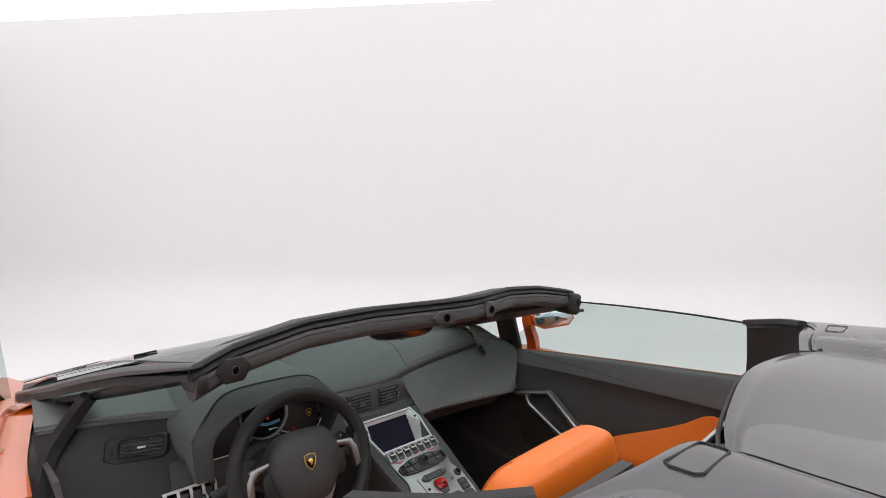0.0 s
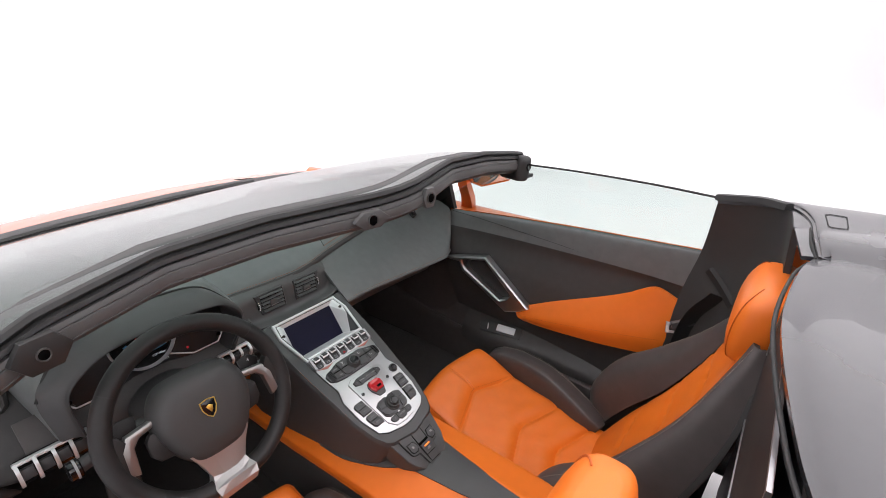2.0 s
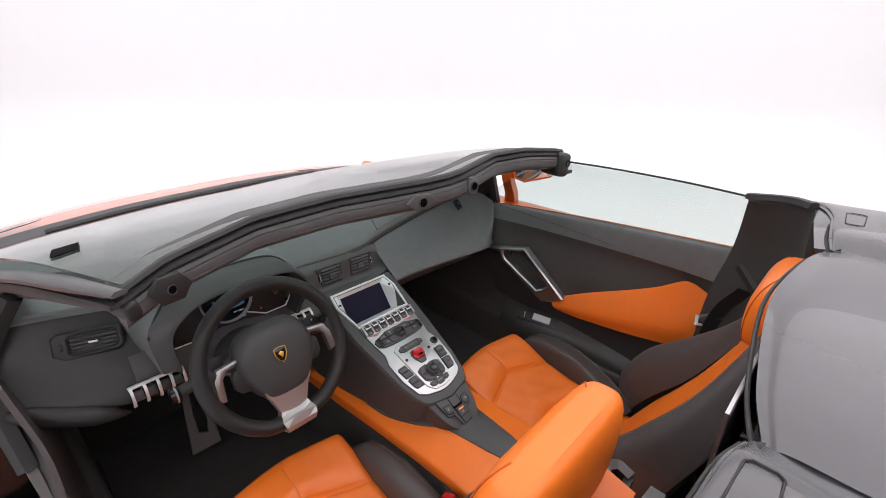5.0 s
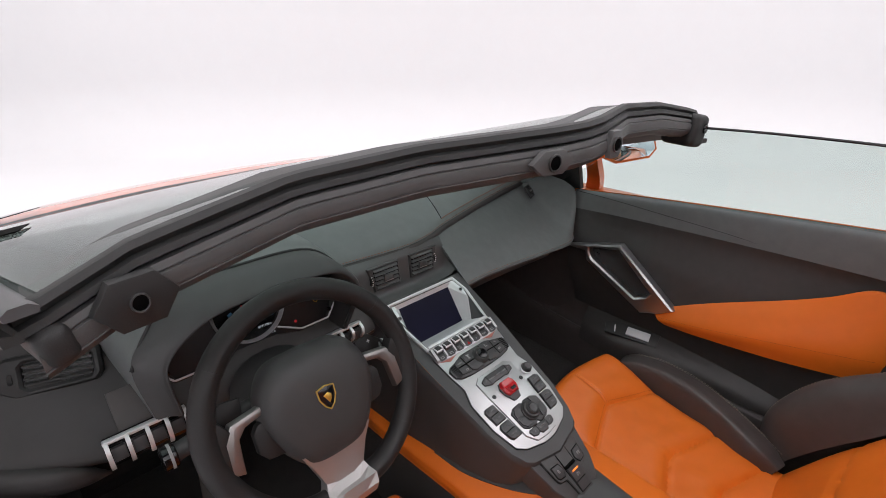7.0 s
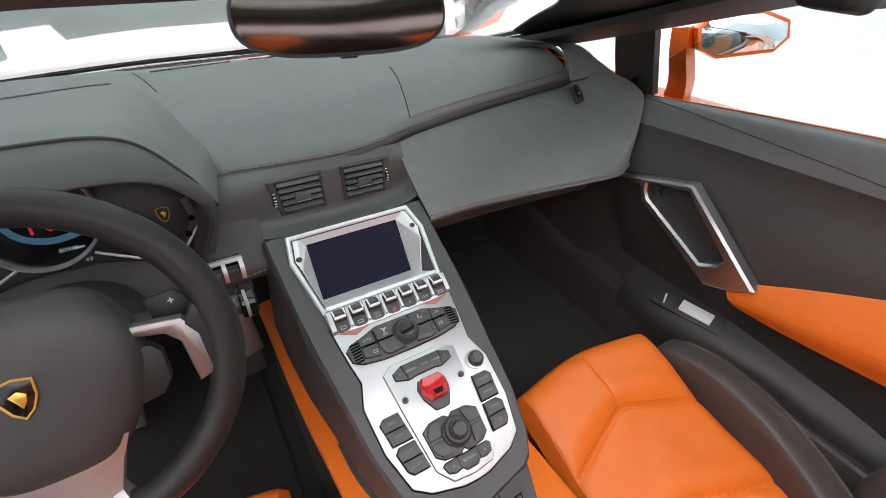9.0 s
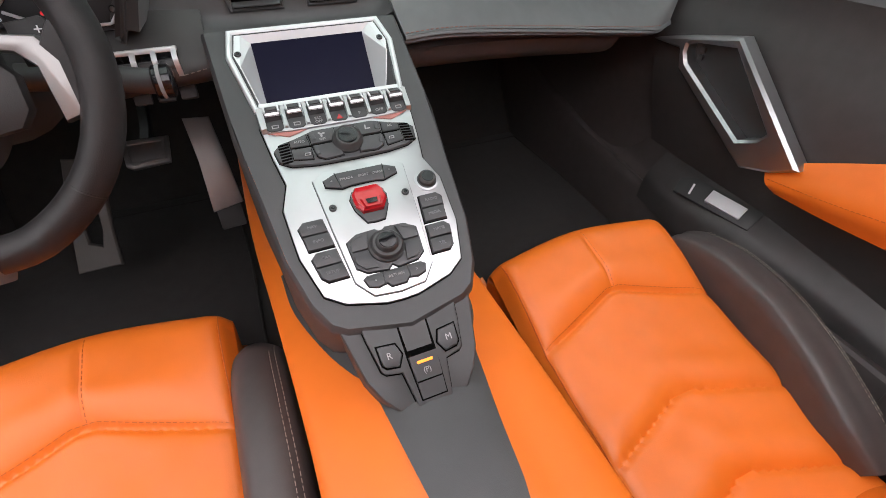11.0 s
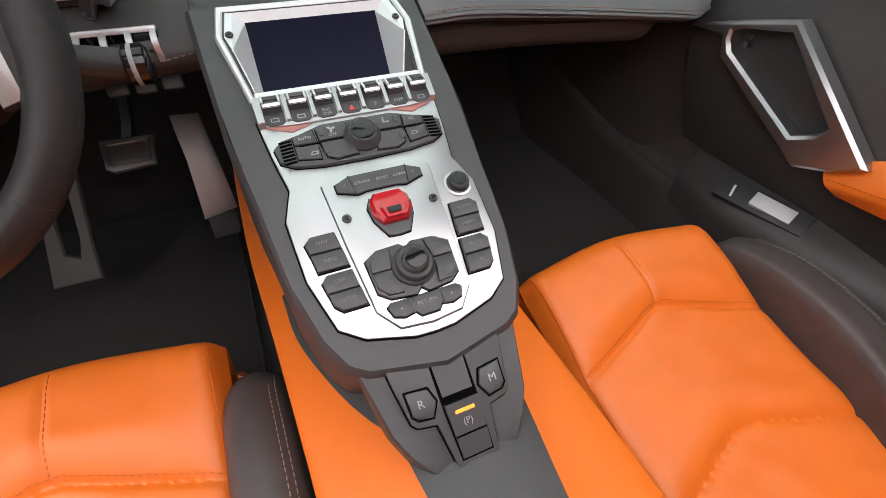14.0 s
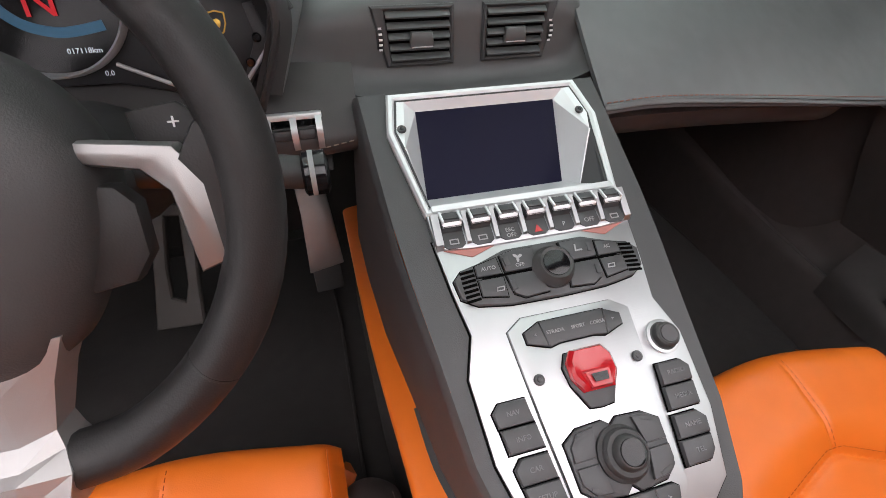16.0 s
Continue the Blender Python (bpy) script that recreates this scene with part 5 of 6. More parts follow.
for side, words in ((-1, ("NAV", "INFO", "CAR", "SETUP")), (1, ("RADIO", "MEDIA", "NAME", "TEL"))):
    for k, wd in enumerate(words):
        y1 = -0.0115 - 0.0178 * k - (0.003 if k > 1 else 0)
        y0 = y1 - 0.0170
        a1, b1, a0, b0 = (0.0565 - 0.0024 * k, 0.0835 - 0.0024 * k, 0.0545 - 0.0024 * k, 0.0815 - 0.0024 * k)
        cut = 0.006
        pts = [(a0, y0), (b0, y0), (b1, y1), (a1, y1)]
        if k in (0, 2):
            pts = [(a0, y0), (b0, y0), (b1, y1 - cut), (b1 - cut, y1), (a1, y1)]
        if k == 3:
            pts = [(a0, y0), (b0 - cut, y0), (b0, y0 + cut), (b1, y1), (a1, y1)]
        pts = [(side * x, y) for x, y in pts]
        fr = part("key_surround", prism(inset(pts, -0.0010), 0.001, LOW, 0.0003), BLACK_FILL, con)
        key = part("key", prism(pts, 0.0055, LOW, 0.0022), BUTTON, fr, "dark grey menu key")
        lettering(wd, 0.0050, LOW @ pose(side * (a0 + b1) / 2, (y0 + y1) / 2, 0.0057), key, KEY_PRINT)
JOY = -0.0640
pad_pts = sym([(0, -44.5), (6, -40), (27, -41), (39.5, -48.5), (37.5, -80), (28, -87.5), (6, -90), (0, -84.5)])
jp = part("joystick_pad", prism(pad_pts, 0.004, TOP, 0.0012, -0.001), BUTTON, con, "dark eight-sided pad round the joystick")
joint(pad_pts, TOP, jp)
for a, b in ((1, 1), (1, -1), (-1, 1), (-1, -1)):
    part("pad_key", prism([(a * 0.020, JOY + b * 0.002), (a * 0.0370, JOY + b * 0.002), (a * 0.0365, JOY + b * 0.012), (a * 0.0290, JOY + b * 0.0205), (a * 0.016, JOY + b * 0.0215)], 0.003, TOP @ pose(0, 0, 0.003), 0.001), BUTTON, jp, "dark corner key")
    part("key_sign", rbox(0.010, 0.002, 0.0005, 0.0, TOP @ pose(a * 0.027, JOY + b * 0.0175, 0.0062, 0, 0, a * b * -18)), GREY_SOFT, jp)
js = part("joystick", lathe([(0.0195, 0), (0.0195, 0.004), (0.0172, 0.006), (0.0170, 0.009), (0.0155, 0.0110), (0.0125, 0.0115), (0.0118, 0.0155), (0.0100, 0.0172)], 32, TOP @ pose(0, JOY, 0.002)), SOFT_BLACK, con, "black round joystick knob")
part("cap", lathe([(0.0094, 0.0168), (0.0090, 0.0184), (0.0070, 0.0189)], 24, TOP @ pose(0, JOY, 0.002)), GLOSS_BLACK, js)
rt = part("return_strip", prism(sym([(30, -91), (34, -94), (31, -103), (22, -106), (12, -104), (8, -109), (0, -109)]), 0.004, TOP, 0.0012, -0.001), BUTTON, con, "dark return key strip")
joint(sym([(30, -91), (34, -94), (31, -103), (22, -106), (12, -104), (8, -109), (0, -109)]), TOP, rt)
for u in (-0.014, 0.014):
    part("key_joint", prism([(u - 0.0005, -0.1055), (u + 0.0005, -0.1055), (u + 0.0005, -0.092), (u - 0.0005, -0.092)], 0.0006, TOP @ pose(0, 0, 0.0029), 0.0), DIAL, rt)
for wd, u in (("RETURN", 0.0), ("<", -0.023), (">", 0.023)):
    lettering(wd, 0.0046, TOP @ pose(u, -0.0985, 0.0034), rt)

# gear keys on the slope below
RMP = pose(0, -0.190, 0.5655, 33)
part("key_base", loft([[RMP @ Vector((x * k, y * j, z)) for x, y in sym([(72, 46), (60, -10), (50, -30), (31, -54), (0, -56)])] for k, j, z in ((1.02, 1.30, -0.055), (1.02, 1.20, -0.022), (1.02, 1.07, -0.008), (1.01, 1.02, -0.0015), (0.985, 0.985, 0.0))]), GREY_SOFT, con, "dark grey base of the gear keys")
fr = part("key_frame", prism(sym([(52, 44), (50, 28), (44, -5), (40, -9), (24, -12), (18, -49), (0, -51)]), 0.0055, RMP, 0.0012, -0.001), GREY_SOFT, con, "grey angular key frame")
joint(sym([(52, 44), (50, 28), (44, -5), (40, -9), (24, -12), (18, -49), (0, -51)]), RMP, fr, 0.0013)
for side, wd in ((-1, "R"), (1, "M")):
    k = part("gear_key", prism([(side * a, b) for a, b in ((0.024, 0.0175), (0.0425, 0.0195), (0.0415, 0.001), (0.038, -0.003), (0.0255, -0.005), (0.0195, 0.0055))], 0.0050, RMP, 0.0015, 0.002), BUTTON, fr, "dark six-sided gear key")
    part("key_joint", prism([(side * a, b) for a, b in ((0.0225, 0.019), (0.0440, 0.0212), (0.043, 0.0), (0.0385, -0.0046), (0.0248, -0.0066), (0.0178, 0.0058))], 0.0012, RMP, 0.0002, 0.0040), BLACK_FILL, fr)
    lettering(wd, 0.0095, RMP @ pose(side * 0.0325, 0.0075, 0.0072), k)
# Flat black plate on the frame; the slot's inner shade is its colour.
part("recess", prism([(-0.0165, 0.040), (0.0165, 0.040), (0.0163, -0.002), (0.0140, -0.0446), (-0.0140, -0.0446), (-0.0163, -0.002)], 0.001, RMP, 0.0003, 0.0040), BLACK_FILL, fr, "black plate painting the shade in the parking switch slot")
part("recess_floor", loft([[RMP @ Vector((x, y, z)) for x, y, z in ((-0.0148, 0.042, z0), (0.0148, 0.042, z0), (0.0135, 0.0065, z1), (-0.0135, 0.0065, z1))] for z0, z1 in ((0.0040, 0.0040), (0.0052, 0.0056))]), GREY_SOFT, fr, "grey floor of the slot")
pb = part("parking_switch", loft([[RMP @ Vector((x, y, z)) for x, y, z in ((-0.0150, 0.000, z0), (0.0150, 0.000, z0), (0.0128, -0.043, z1), (-0.0128, -0.043, z1))] for z0, z1 in ((0.001, 0.001), (0.0105, 0.0055), (0.0110, 0.006))]), BUTTON, con, "dark parking brake switch")
part("amber_lamp", rbox(0.017, 0.0028, 0.0012, 0.0005, RMP @ pose(0, -0.0075, 0.0104, 6)), GLOW_AMBER, pb, "lit amber lamp strip")
lettering("(P)", 0.0075, RMP @ pose(0, -0.0165, 0.0094, 6), pb)
part("joint", rbox(0.027, 0.0014, 0.0010, 0.0, RMP @ pose(0, -0.026, 0.0080, 6)), BLACK_FILL, pb)

# tunnel
TUN = ((0.50, 0.148, 0.150, 0.46, 0.47), (0.20, 0.148, 0.150, 0.477, 0.50), (-0.02, 0.138, 0.150, 0.486, 0.522), (-0.25, 0.131, 0.150, 0.492, 0.538), (-0.50, 0.138, 0.150, 0.490, 0.535), (-0.735, 0.145, 0.150, 0.480, 0.52))
tun = [[(-a + 0.004, y, z - 0.045), (-a, y, z - 0.018), (-a + 0.008, y, z), (-0.075, y, z * 0.4 + c * 0.6), (-0.03, y, c), (0.03, y, c), (0.075, y, z * 0.4 + c * 0.6), (b - 0.008, y, z), (b, y, z - 0.018), (b - 0.004, y, z - 0.045)] for y, a, b, z, c in TUN]
tun_bm = skin(tun, 50, 40, 0.012)
tn = part("tunnel", tun_bm, ORANGE_LEATHER, con, "orange leather covered middle tunnel")
ls = cr([(-0.118, 0.06), (-0.113, -0.02), (-0.090, -0.105), (-0.070, -0.155), (-0.056, -0.18), (-0.052, -0.213), (-0.046, -0.272), (-0.040, -0.326), (-0.032, -0.387), (-0.030, -0.55), (-0.030, -0.73)], 70)
rs = cr([(0.122, 0.06), (0.118, -0.02), (0.105, -0.105), (0.081, -0.155), (0.072, -0.18), (0.065, -0.213), (0.053, -0.272), (0.0445, -0.326), (0.034, -0.387), (0.030, -0.55), (0.030, -0.73)], 70)
tun_b2 = skin(tun, 50, 40)
grid = [drop(tun_b2, [(a[0] + (b[0] - a[0]) * f, a[1], 0.8) for f in np.linspace(0, 1, 9)], lift=0.004) for a, b in zip(ls, rs)]
part("grey_strip", skin(grid, 9, 70, 0.006), GREY_SOFT, con, "dark grey strip along the tunnel")
for side in (-1, 1):
    part("tunnel_side", flip(skin([[((a if side < 0 else b) - 0.006, y, z - 0.030) for y, a, b, z, c in TUN], [((a if side < 0 else b) - 0.008, y, 0.36) for y, a, b, z, c in TUN], [((a if side < 0 else b) - 0.004, y, 0.205) for y, a, b, z, c in TUN]], 20, 12, 0.01, (1, 0, 0)), side), CARPET, con, "black carpeted tunnel side")
# ---------------------------------------------------------------- doors
def car_door(side):
    d = thing("car_door", "closed car door with charcoal leather card and orange armrest insert", "door", group="car doors")
    card = [[(0.800, 0.322, 0.838), (0.802, 0.10, 0.858), (0.785, -0.20, 0.888), (0.745, -0.45, 0.918), (0.715, -0.60, 0.938)],
            [(0.785, 0.322, 0.822), (0.785, 0.10, 0.842), (0.77, -0.20, 0.868), (0.735, -0.45, 0.895), (0.708, -0.60, 0.915)],
            [(0.770, 0.322, 0.785), (0.772, 0.10, 0.795), (0.765, -0.20, 0.805), (0.742, -0.45, 0.815), (0.715, -0.60, 0.820)],
            [(0.755, 0.322, 0.750), (0.765, 0.10, 0.750), (0.765, -0.20, 0.755), (0.750, -0.45, 0.770), (0.722, -0.60, 0.780)],
            [(0.735, 0.300, 0.690), (0.742, 0.10, 0.670), (0.742, -0.20, 0.650), (0.740, -0.45, 0.660), (0.722, -0.58, 0.690)],
            [(0.728, 0.280, 0.600), (0.735, 0.10, 0.580), (0.735, -0.20, 0.540), (0.735, -0.45, 0.550), (0.718, -0.56, 0.600)],
            [(0.750, 0.260, 0.500), (0.752, 0.10, 0.480), (0.750, -0.20, 0.470), (0.740, -0.45, 0.480), (0.715, -0.55, 0.500)],
            [(0.785, 0.250, 0.380), (0.785, 0.10, 0.370), (0.775, -0.20, 0.360), (0.745, -0.45, 0.360), (0.715, -0.55, 0.360)]]
    bm = skin(card, 60, 60, 0.03, out=(-1, 0, 0.3))
    low_card = skin([[(x, y, z) for x, y, z in card[2]]] + card[3:], 60, 44, 0.03, out=(-1, 0, 0.3))
    upper = skin(card[:2] + [[(x - 0.002, y, z - 0.004) for x, y, z in card[2]]], 60, 20, 0.03, out=(-1, 0, 0.3))
    crease = drop(bm, [(0.3, y, z) for y, z in cr([(0.315, 0.834), (0.19, 0.834), (0.0, 0.827), (-0.17, 0.820), (-0.312, 0.810), (-0.375, 0.806)], 34)], (1, 0, 0), 0.0006, 0.0)
    bm.free()
    # One leather in two tones: light on the upward-facing top is painted in.
    dc = part("door_card", flip(low_card, side), BLACK_LEATHER, d, "leather door card, darkened below for shade")
    part("upper_card", flip(upper, side), DASH_LEATHER, d, "upper leather door card, light put into its paler grey")
    part("crease_seam", flip(tube(crease, 0.0008, 6, smooth=False), side), RUBBER, dc)
    part("belt_strip", flip(sweep([(0.808, 0.33, 0.838), (0.812, 0.10, 0.860), (0.795, -0.20, 0.889), (0.755, -0.45, 0.918), (0.722, -0.61, 0.939)], [(-0.003, -0.008), (0.004, -0.008), (0.004, 0.0), (-0.002, 0.0)], 30), side), PAINT, d, "thin orange window sill edge")
    part("outer_skin", flip(skin([[(0.885, 0.52, 0.820), (0.840, 0.30, 0.815), (0.832, 0.0, 0.832), (0.795, -0.3, 0.860), (0.738, -0.62, 0.904)], [(0.95, 0.52, 0.81), (0.95, 0.30, 0.815), (0.94, 0.0, 0.82), (0.91, -0.3, 0.84), (0.86, -0.65, 0.87)], [(0.985, 0.52, 0.66), (0.98, 0.30, 0.66), (0.965, 0.0, 0.66), (0.96, -0.3, 0.66), (0.97, -0.65, 0.66)], [(0.98, 0.52, 0.41), (0.97, 0.30, 0.41), (0.96, 0.0, 0.41), (0.955, -0.3, 0.41), (0.96, -0.65, 0.41)]], 30, 24, 0.004, out=(1, 0, 0.3)), side), PAINT, d, "orange outer door skin")
    win = [[(0.634, -0.085, 1.108), (0.641, -0.25, 1.111), (0.643, -0.45, 1.110), (0.638, -0.615, 1.105)],
           [(0.705, 0.10, 1.040), (0.725, -0.12, 1.01), (0.705, -0.40, 1.02), (0.678, -0.625, 1.025)],
           [(0.818, 0.42, 0.835), (0.808, 0.05, 0.855), (0.775, -0.30, 0.885), (0.715, -0.635, 0.925)]]
    if side < 0:
        win = [[(0.722, 0.295, 1.005), (0.690, 0.14, 1.045), (0.642, -0.060, 1.088), (0.621, -0.20, 1.087), (0.616, -0.42, 1.090), (0.622, -0.615, 1.085)],
               [(0.780, 0.36, 0.922), (0.755, 0.22, 0.952), (0.720, 0.0, 0.985), (0.710, -0.20, 0.99), (0.700, -0.42, 1.0), (0.678, -0.625, 1.01)],
               [(0.834, 0.42, 0.836), (0.830, 0.30, 0.838), (0.818, 0.15, 0.845), (0.800, -0.10, 0.865), (0.770, -0.35, 0.890), (0.715, -0.635, 0.925)]]
    g = part("side_window", flip(skin(win, 30, 20, 0.004, out=(1, 0, 0.3)), side), SIDE_GLASS, d, "raised frameless side window")
    g.visible_shadow = False
    top = [(x, y, z + 0.003) for x, y, z in win[0]]
    part("window_edge", flip(sweep(top, ngon(0.0030, 8), 30), side), RUBBER, d, "dark upper edge of the window")
    # quarter light and its pillar
    if side > 0:
        part("mirror_triangle", flip(skin([[(0.800, 0.455, 0.960), (0.765, 0.38, 0.985), (0.732, 0.30, 1.006)], [(0.820, 0.457, 0.900), (0.792, 0.38, 0.906), (0.765, 0.302, 0.915)], [(0.842, 0.460, 0.846), (0.815, 0.38, 0.842), (0.792, 0.303, 0.842)]], 14, 14, 0.014, (-1, -0.3, 0)), side), SOFT_BLACK, d, "black trim panel at the mirror foot")
    if side < 0:
        part("window_divider", flip(sweep([(0.725, 0.300, 1.010), (0.780, 0.365, 0.925), (0.834, 0.428, 0.834)], [(-0.008, -0.010), (0.008, -0.010), (0.010, 0.010), (-0.008, 0.010)], 14), side), GLOSS_BLACK, d, "black window divider bar")
    tri = [[(0.738, 0.32, 0.998), (0.775, 0.53, 0.952), (0.812, 0.73, 0.893)], [(0.785, 0.375, 0.915), (0.800, 0.49, 0.905), (0.820, 0.63, 0.872)], [(0.832, 0.425, 0.838), (0.833, 0.44, 0.838), (0.835, 0.46, 0.838)]]
    if side > 0:
        tri = [[(0.802, 0.452, 0.962), (0.808, 0.58, 0.932), (0.820, 0.72, 0.888)], [(0.822, 0.454, 0.905), (0.828, 0.57, 0.890), (0.838, 0.70, 0.868)], [(0.844, 0.456, 0.850), (0.846, 0.55, 0.852), (0.850, 0.66, 0.854)]]
    ql = part("quarter_light", flip(skin(tri, 10, 10, 0.004, (1, 0, 0.3)), side), SIDE_GLASS, d, "small triangular quarter window")
    ql.visible_shadow = False
    part("quarter_seal", flip(tube([(0.815, 0.735, 0.888), (0.826, 0.58, 0.862), (0.838, 0.435, 0.830)] if side < 0 else [(0.822, 0.728, 0.890), (0.840, 0.70, 0.870), (0.852, 0.66, 0.850)], 0.011, 10), side), RUBBER, d, "black seal of the quarter window")
    # pull handle
    H = Matrix(((0, 0, -1, 0), (1, 0, 0, 0), (0, 1, 0, 0), (0, 0, 0, 1)))
    outer = [(0.281, 0.668), (0.205, 0.692), (0.093, 0.721), (-0.100, 0.565), (-0.060, 0.540), (-0.003, 0.520), (0.200, 0.634), (0.212, 0.668)]
    hole = [(0.194, 0.680), (0.182, 0.687), (0.096, 0.703), (-0.022, 0.596), (-0.012, 0.580), (0.022, 0.563), (0.183, 0.648), (0.194, 0.666)]
    hm = Matrix.Translation((0.732, 0, 0)) @ H
    hd = part("pull_handle", flip(ring_plate(outer, hole, 0.030, hm, 0.005, 0.0), side), SATIN, d, "satin silver angular pull handle")
    part("handle_recess", flip(prism(inset(hole, -0.004), 0.004, hm, 0.001, -0.002), side), SOFT_BLACK, hd, "dark recess behind the handle")
    for k in (0, 1):
        part("lock_key", flip(rbox(0.011, 0.010, 0.006, 0.002, hm @ pose(0.174, 0.660 + 0.014 * k, 0.006)), side), BUTTON, hd, "small lock key")
    # armrest insert
    ins = [[(0.726, -0.040, 0.545), (0.724, -0.18, 0.622), (0.722, -0.34, 0.700), (0.716, -0.42, 0.745), (0.708, -0.495, 0.792), (0.700, -0.572, 0.772)],
           [(0.716, -0.045, 0.535), (0.706, -0.18, 0.590), (0.700, -0.34, 0.650), (0.698, -0.42, 0.685), (0.696, -0.50, 0.715), (0.694, -0.570, 0.710)],
           [(0.706, -0.060, 0.520), (0.690, -0.18, 0.552), (0.682, -0.34, 0.590), (0.682, -0.42, 0.612), (0.684, -0.50, 0.630), (0.690, -0.560, 0.640)],
           [(0.712, -0.080, 0.508), (0.700, -0.18, 0.520), (0.694, -0.34, 0.540), (0.694, -0.42, 0.552), (0.696, -0.50, 0.566), (0.700, -0.545, 0.580)]]
    ib = skin(ins, 50, 24, 0.016, out=(-1, 0, 0.3))
    st = drop(ib, [(0.3, y, z) for y, z in cr([(-0.06, 0.528), (-0.20, 0.560), (-0.36, 0.598), (-0.54, 0.636)], 40)], (1, 0, 0), 0.0008, 0.0)
    ar = part("armrest", flip(ib, side), ORANGE_LEATHER, d, "orange leather armrest insert")
    part("stitching", flip(stitches(st, 0.0006), side), THREAD_ORANGE, ar)
    # window switch ledge
    lg = [[(0.775, 0.20, 0.440), (0.770, 0.07, 0.438), (0.767, -0.05, 0.438), (0.765, -0.20, 0.425), (0.757, -0.45, 0.405)], [(0.715, 0.19, 0.392), (0.697, 0.07, 0.392), (0.705, -0.05, 0.394), (0.722, -0.20, 0.382), (0.728, -0.45, 0.362)], [(0.706, 0.19, 0.33), (0.690, 0.07, 0.33), (0.698, -0.05, 0.33), (0.720, -0.20, 0.33), (0.728, -0.45, 0.33)]]
    lb = skin(lg, 36, 16, 0.012, out=(-1, 0, 0.3))
    led = part("switch_ledge", flip(lb, side), BLACK_LEATHER, d, "black ledge with the window switch")
    sm = pose(0.727, 0.020, 0.421, 0, -33, 12)
    pl2 = part("switch_plate", flip(prism([(-0.024, -0.085), (0.022, -0.088), (0.026, 0.062), (0.012, 0.085), (-0.022, 0.078)], 0.008, sm, 0.0015, -0.003), side), SOFT_BLACK, led, "gloss black switch plate")
    part("window_switch", flip(loft([[sm @ Vector((x, y, z)) for x, y, z in ((-0.014, -0.060, h0), (0.014, -0.060, h0), (0.014, 0.012, h1), (-0.014, 0.012, h1))] for h0, h1 in ((0.004, 0.004), (0.008, 0.014))]), side), BRIGHT_SWITCH, pl2, "bright metal window switch")
    part("mark", flip(rbox(0.026, 0.004, 0.001, 0.0, sm @ pose(-0.001, 0.050, 0.0056, 0, 0, 12)), side), WHITE, pl2)
    return d


def swung(ob):
    """Swings a thing of the driver's door up about the hinge in the front wing."""
    hinge = Vector((-0.86, 0.78, 0.62))
    ob.matrix_world = Matrix.Translation(hinge + Vector((-0.05, 0.04, 0.0))) @ Matrix.Rotation(radians(-66), 4, "X") @ Matrix.Rotation(radians(-17), 4, "Z") @ Matrix.Translation(-hinge) @ ob.matrix_world


car_door(1)
swung(tagged(car_door(-1), "orange car door swung up and open, charcoal leather card", "door", "car doors"))


# ---------------------------------------------------------------- door mirrors
def door_mirror(side):
    d = thing("door_mirror", "orange door mirror on a slim stalk", "mirror", group="door mirrors")
    part("stalk", flip(sweep([(0.915, 0.32, 0.805), (0.890, 0.305, 0.865), (0.858 if side > 0 else 0.888, 0.305, 0.935), (0.852 if side > 0 else 0.885, 0.312, 0.985)], [(-0.014, -0.024), (0.014, -0.024), (0.017, 0.0), (0.012, 0.024), (-0.012, 0.024)], 16, up=(0, 1, 0), scale=lambda f: 1.15 - 0.25 * f), side), PAINT, d, "slim orange mirror stalk")
    m = pose(0.905 if side > 0 else 0.935, 0.220, 0.976, 83, 0, -39)
    shape = [(-0.085, 0.012), (-0.062, 0.040), (0.040, 0.052), (0.098, 0.034), (0.108, 0.0), (0.085, -0.030), (-0.030, -0.048), (-0.072, -0.030)]
    hs = part("shell", flip(loft([[m @ Vector((x * k, y * k, z)) for x, y in shape] for k, z in ((0.45, -0.085), (0.82, -0.065), (0.98, -0.030), (1.02, 0.0), (0.98, 0.008))]), side), PAINT, d, "orange faceted mirror shell")
    part("glass", flip(prism(inset(shape, 0.008), 0.002, m, 0.0005, 0.008), side), CHROME, hs, "mirror glass")
    return d


door_mirror(1)
swung(door_mirror(-1))


# ---------------------------------------------------------------- seats
def valley(d, w):
    return math.exp(-(d / w) ** 2)


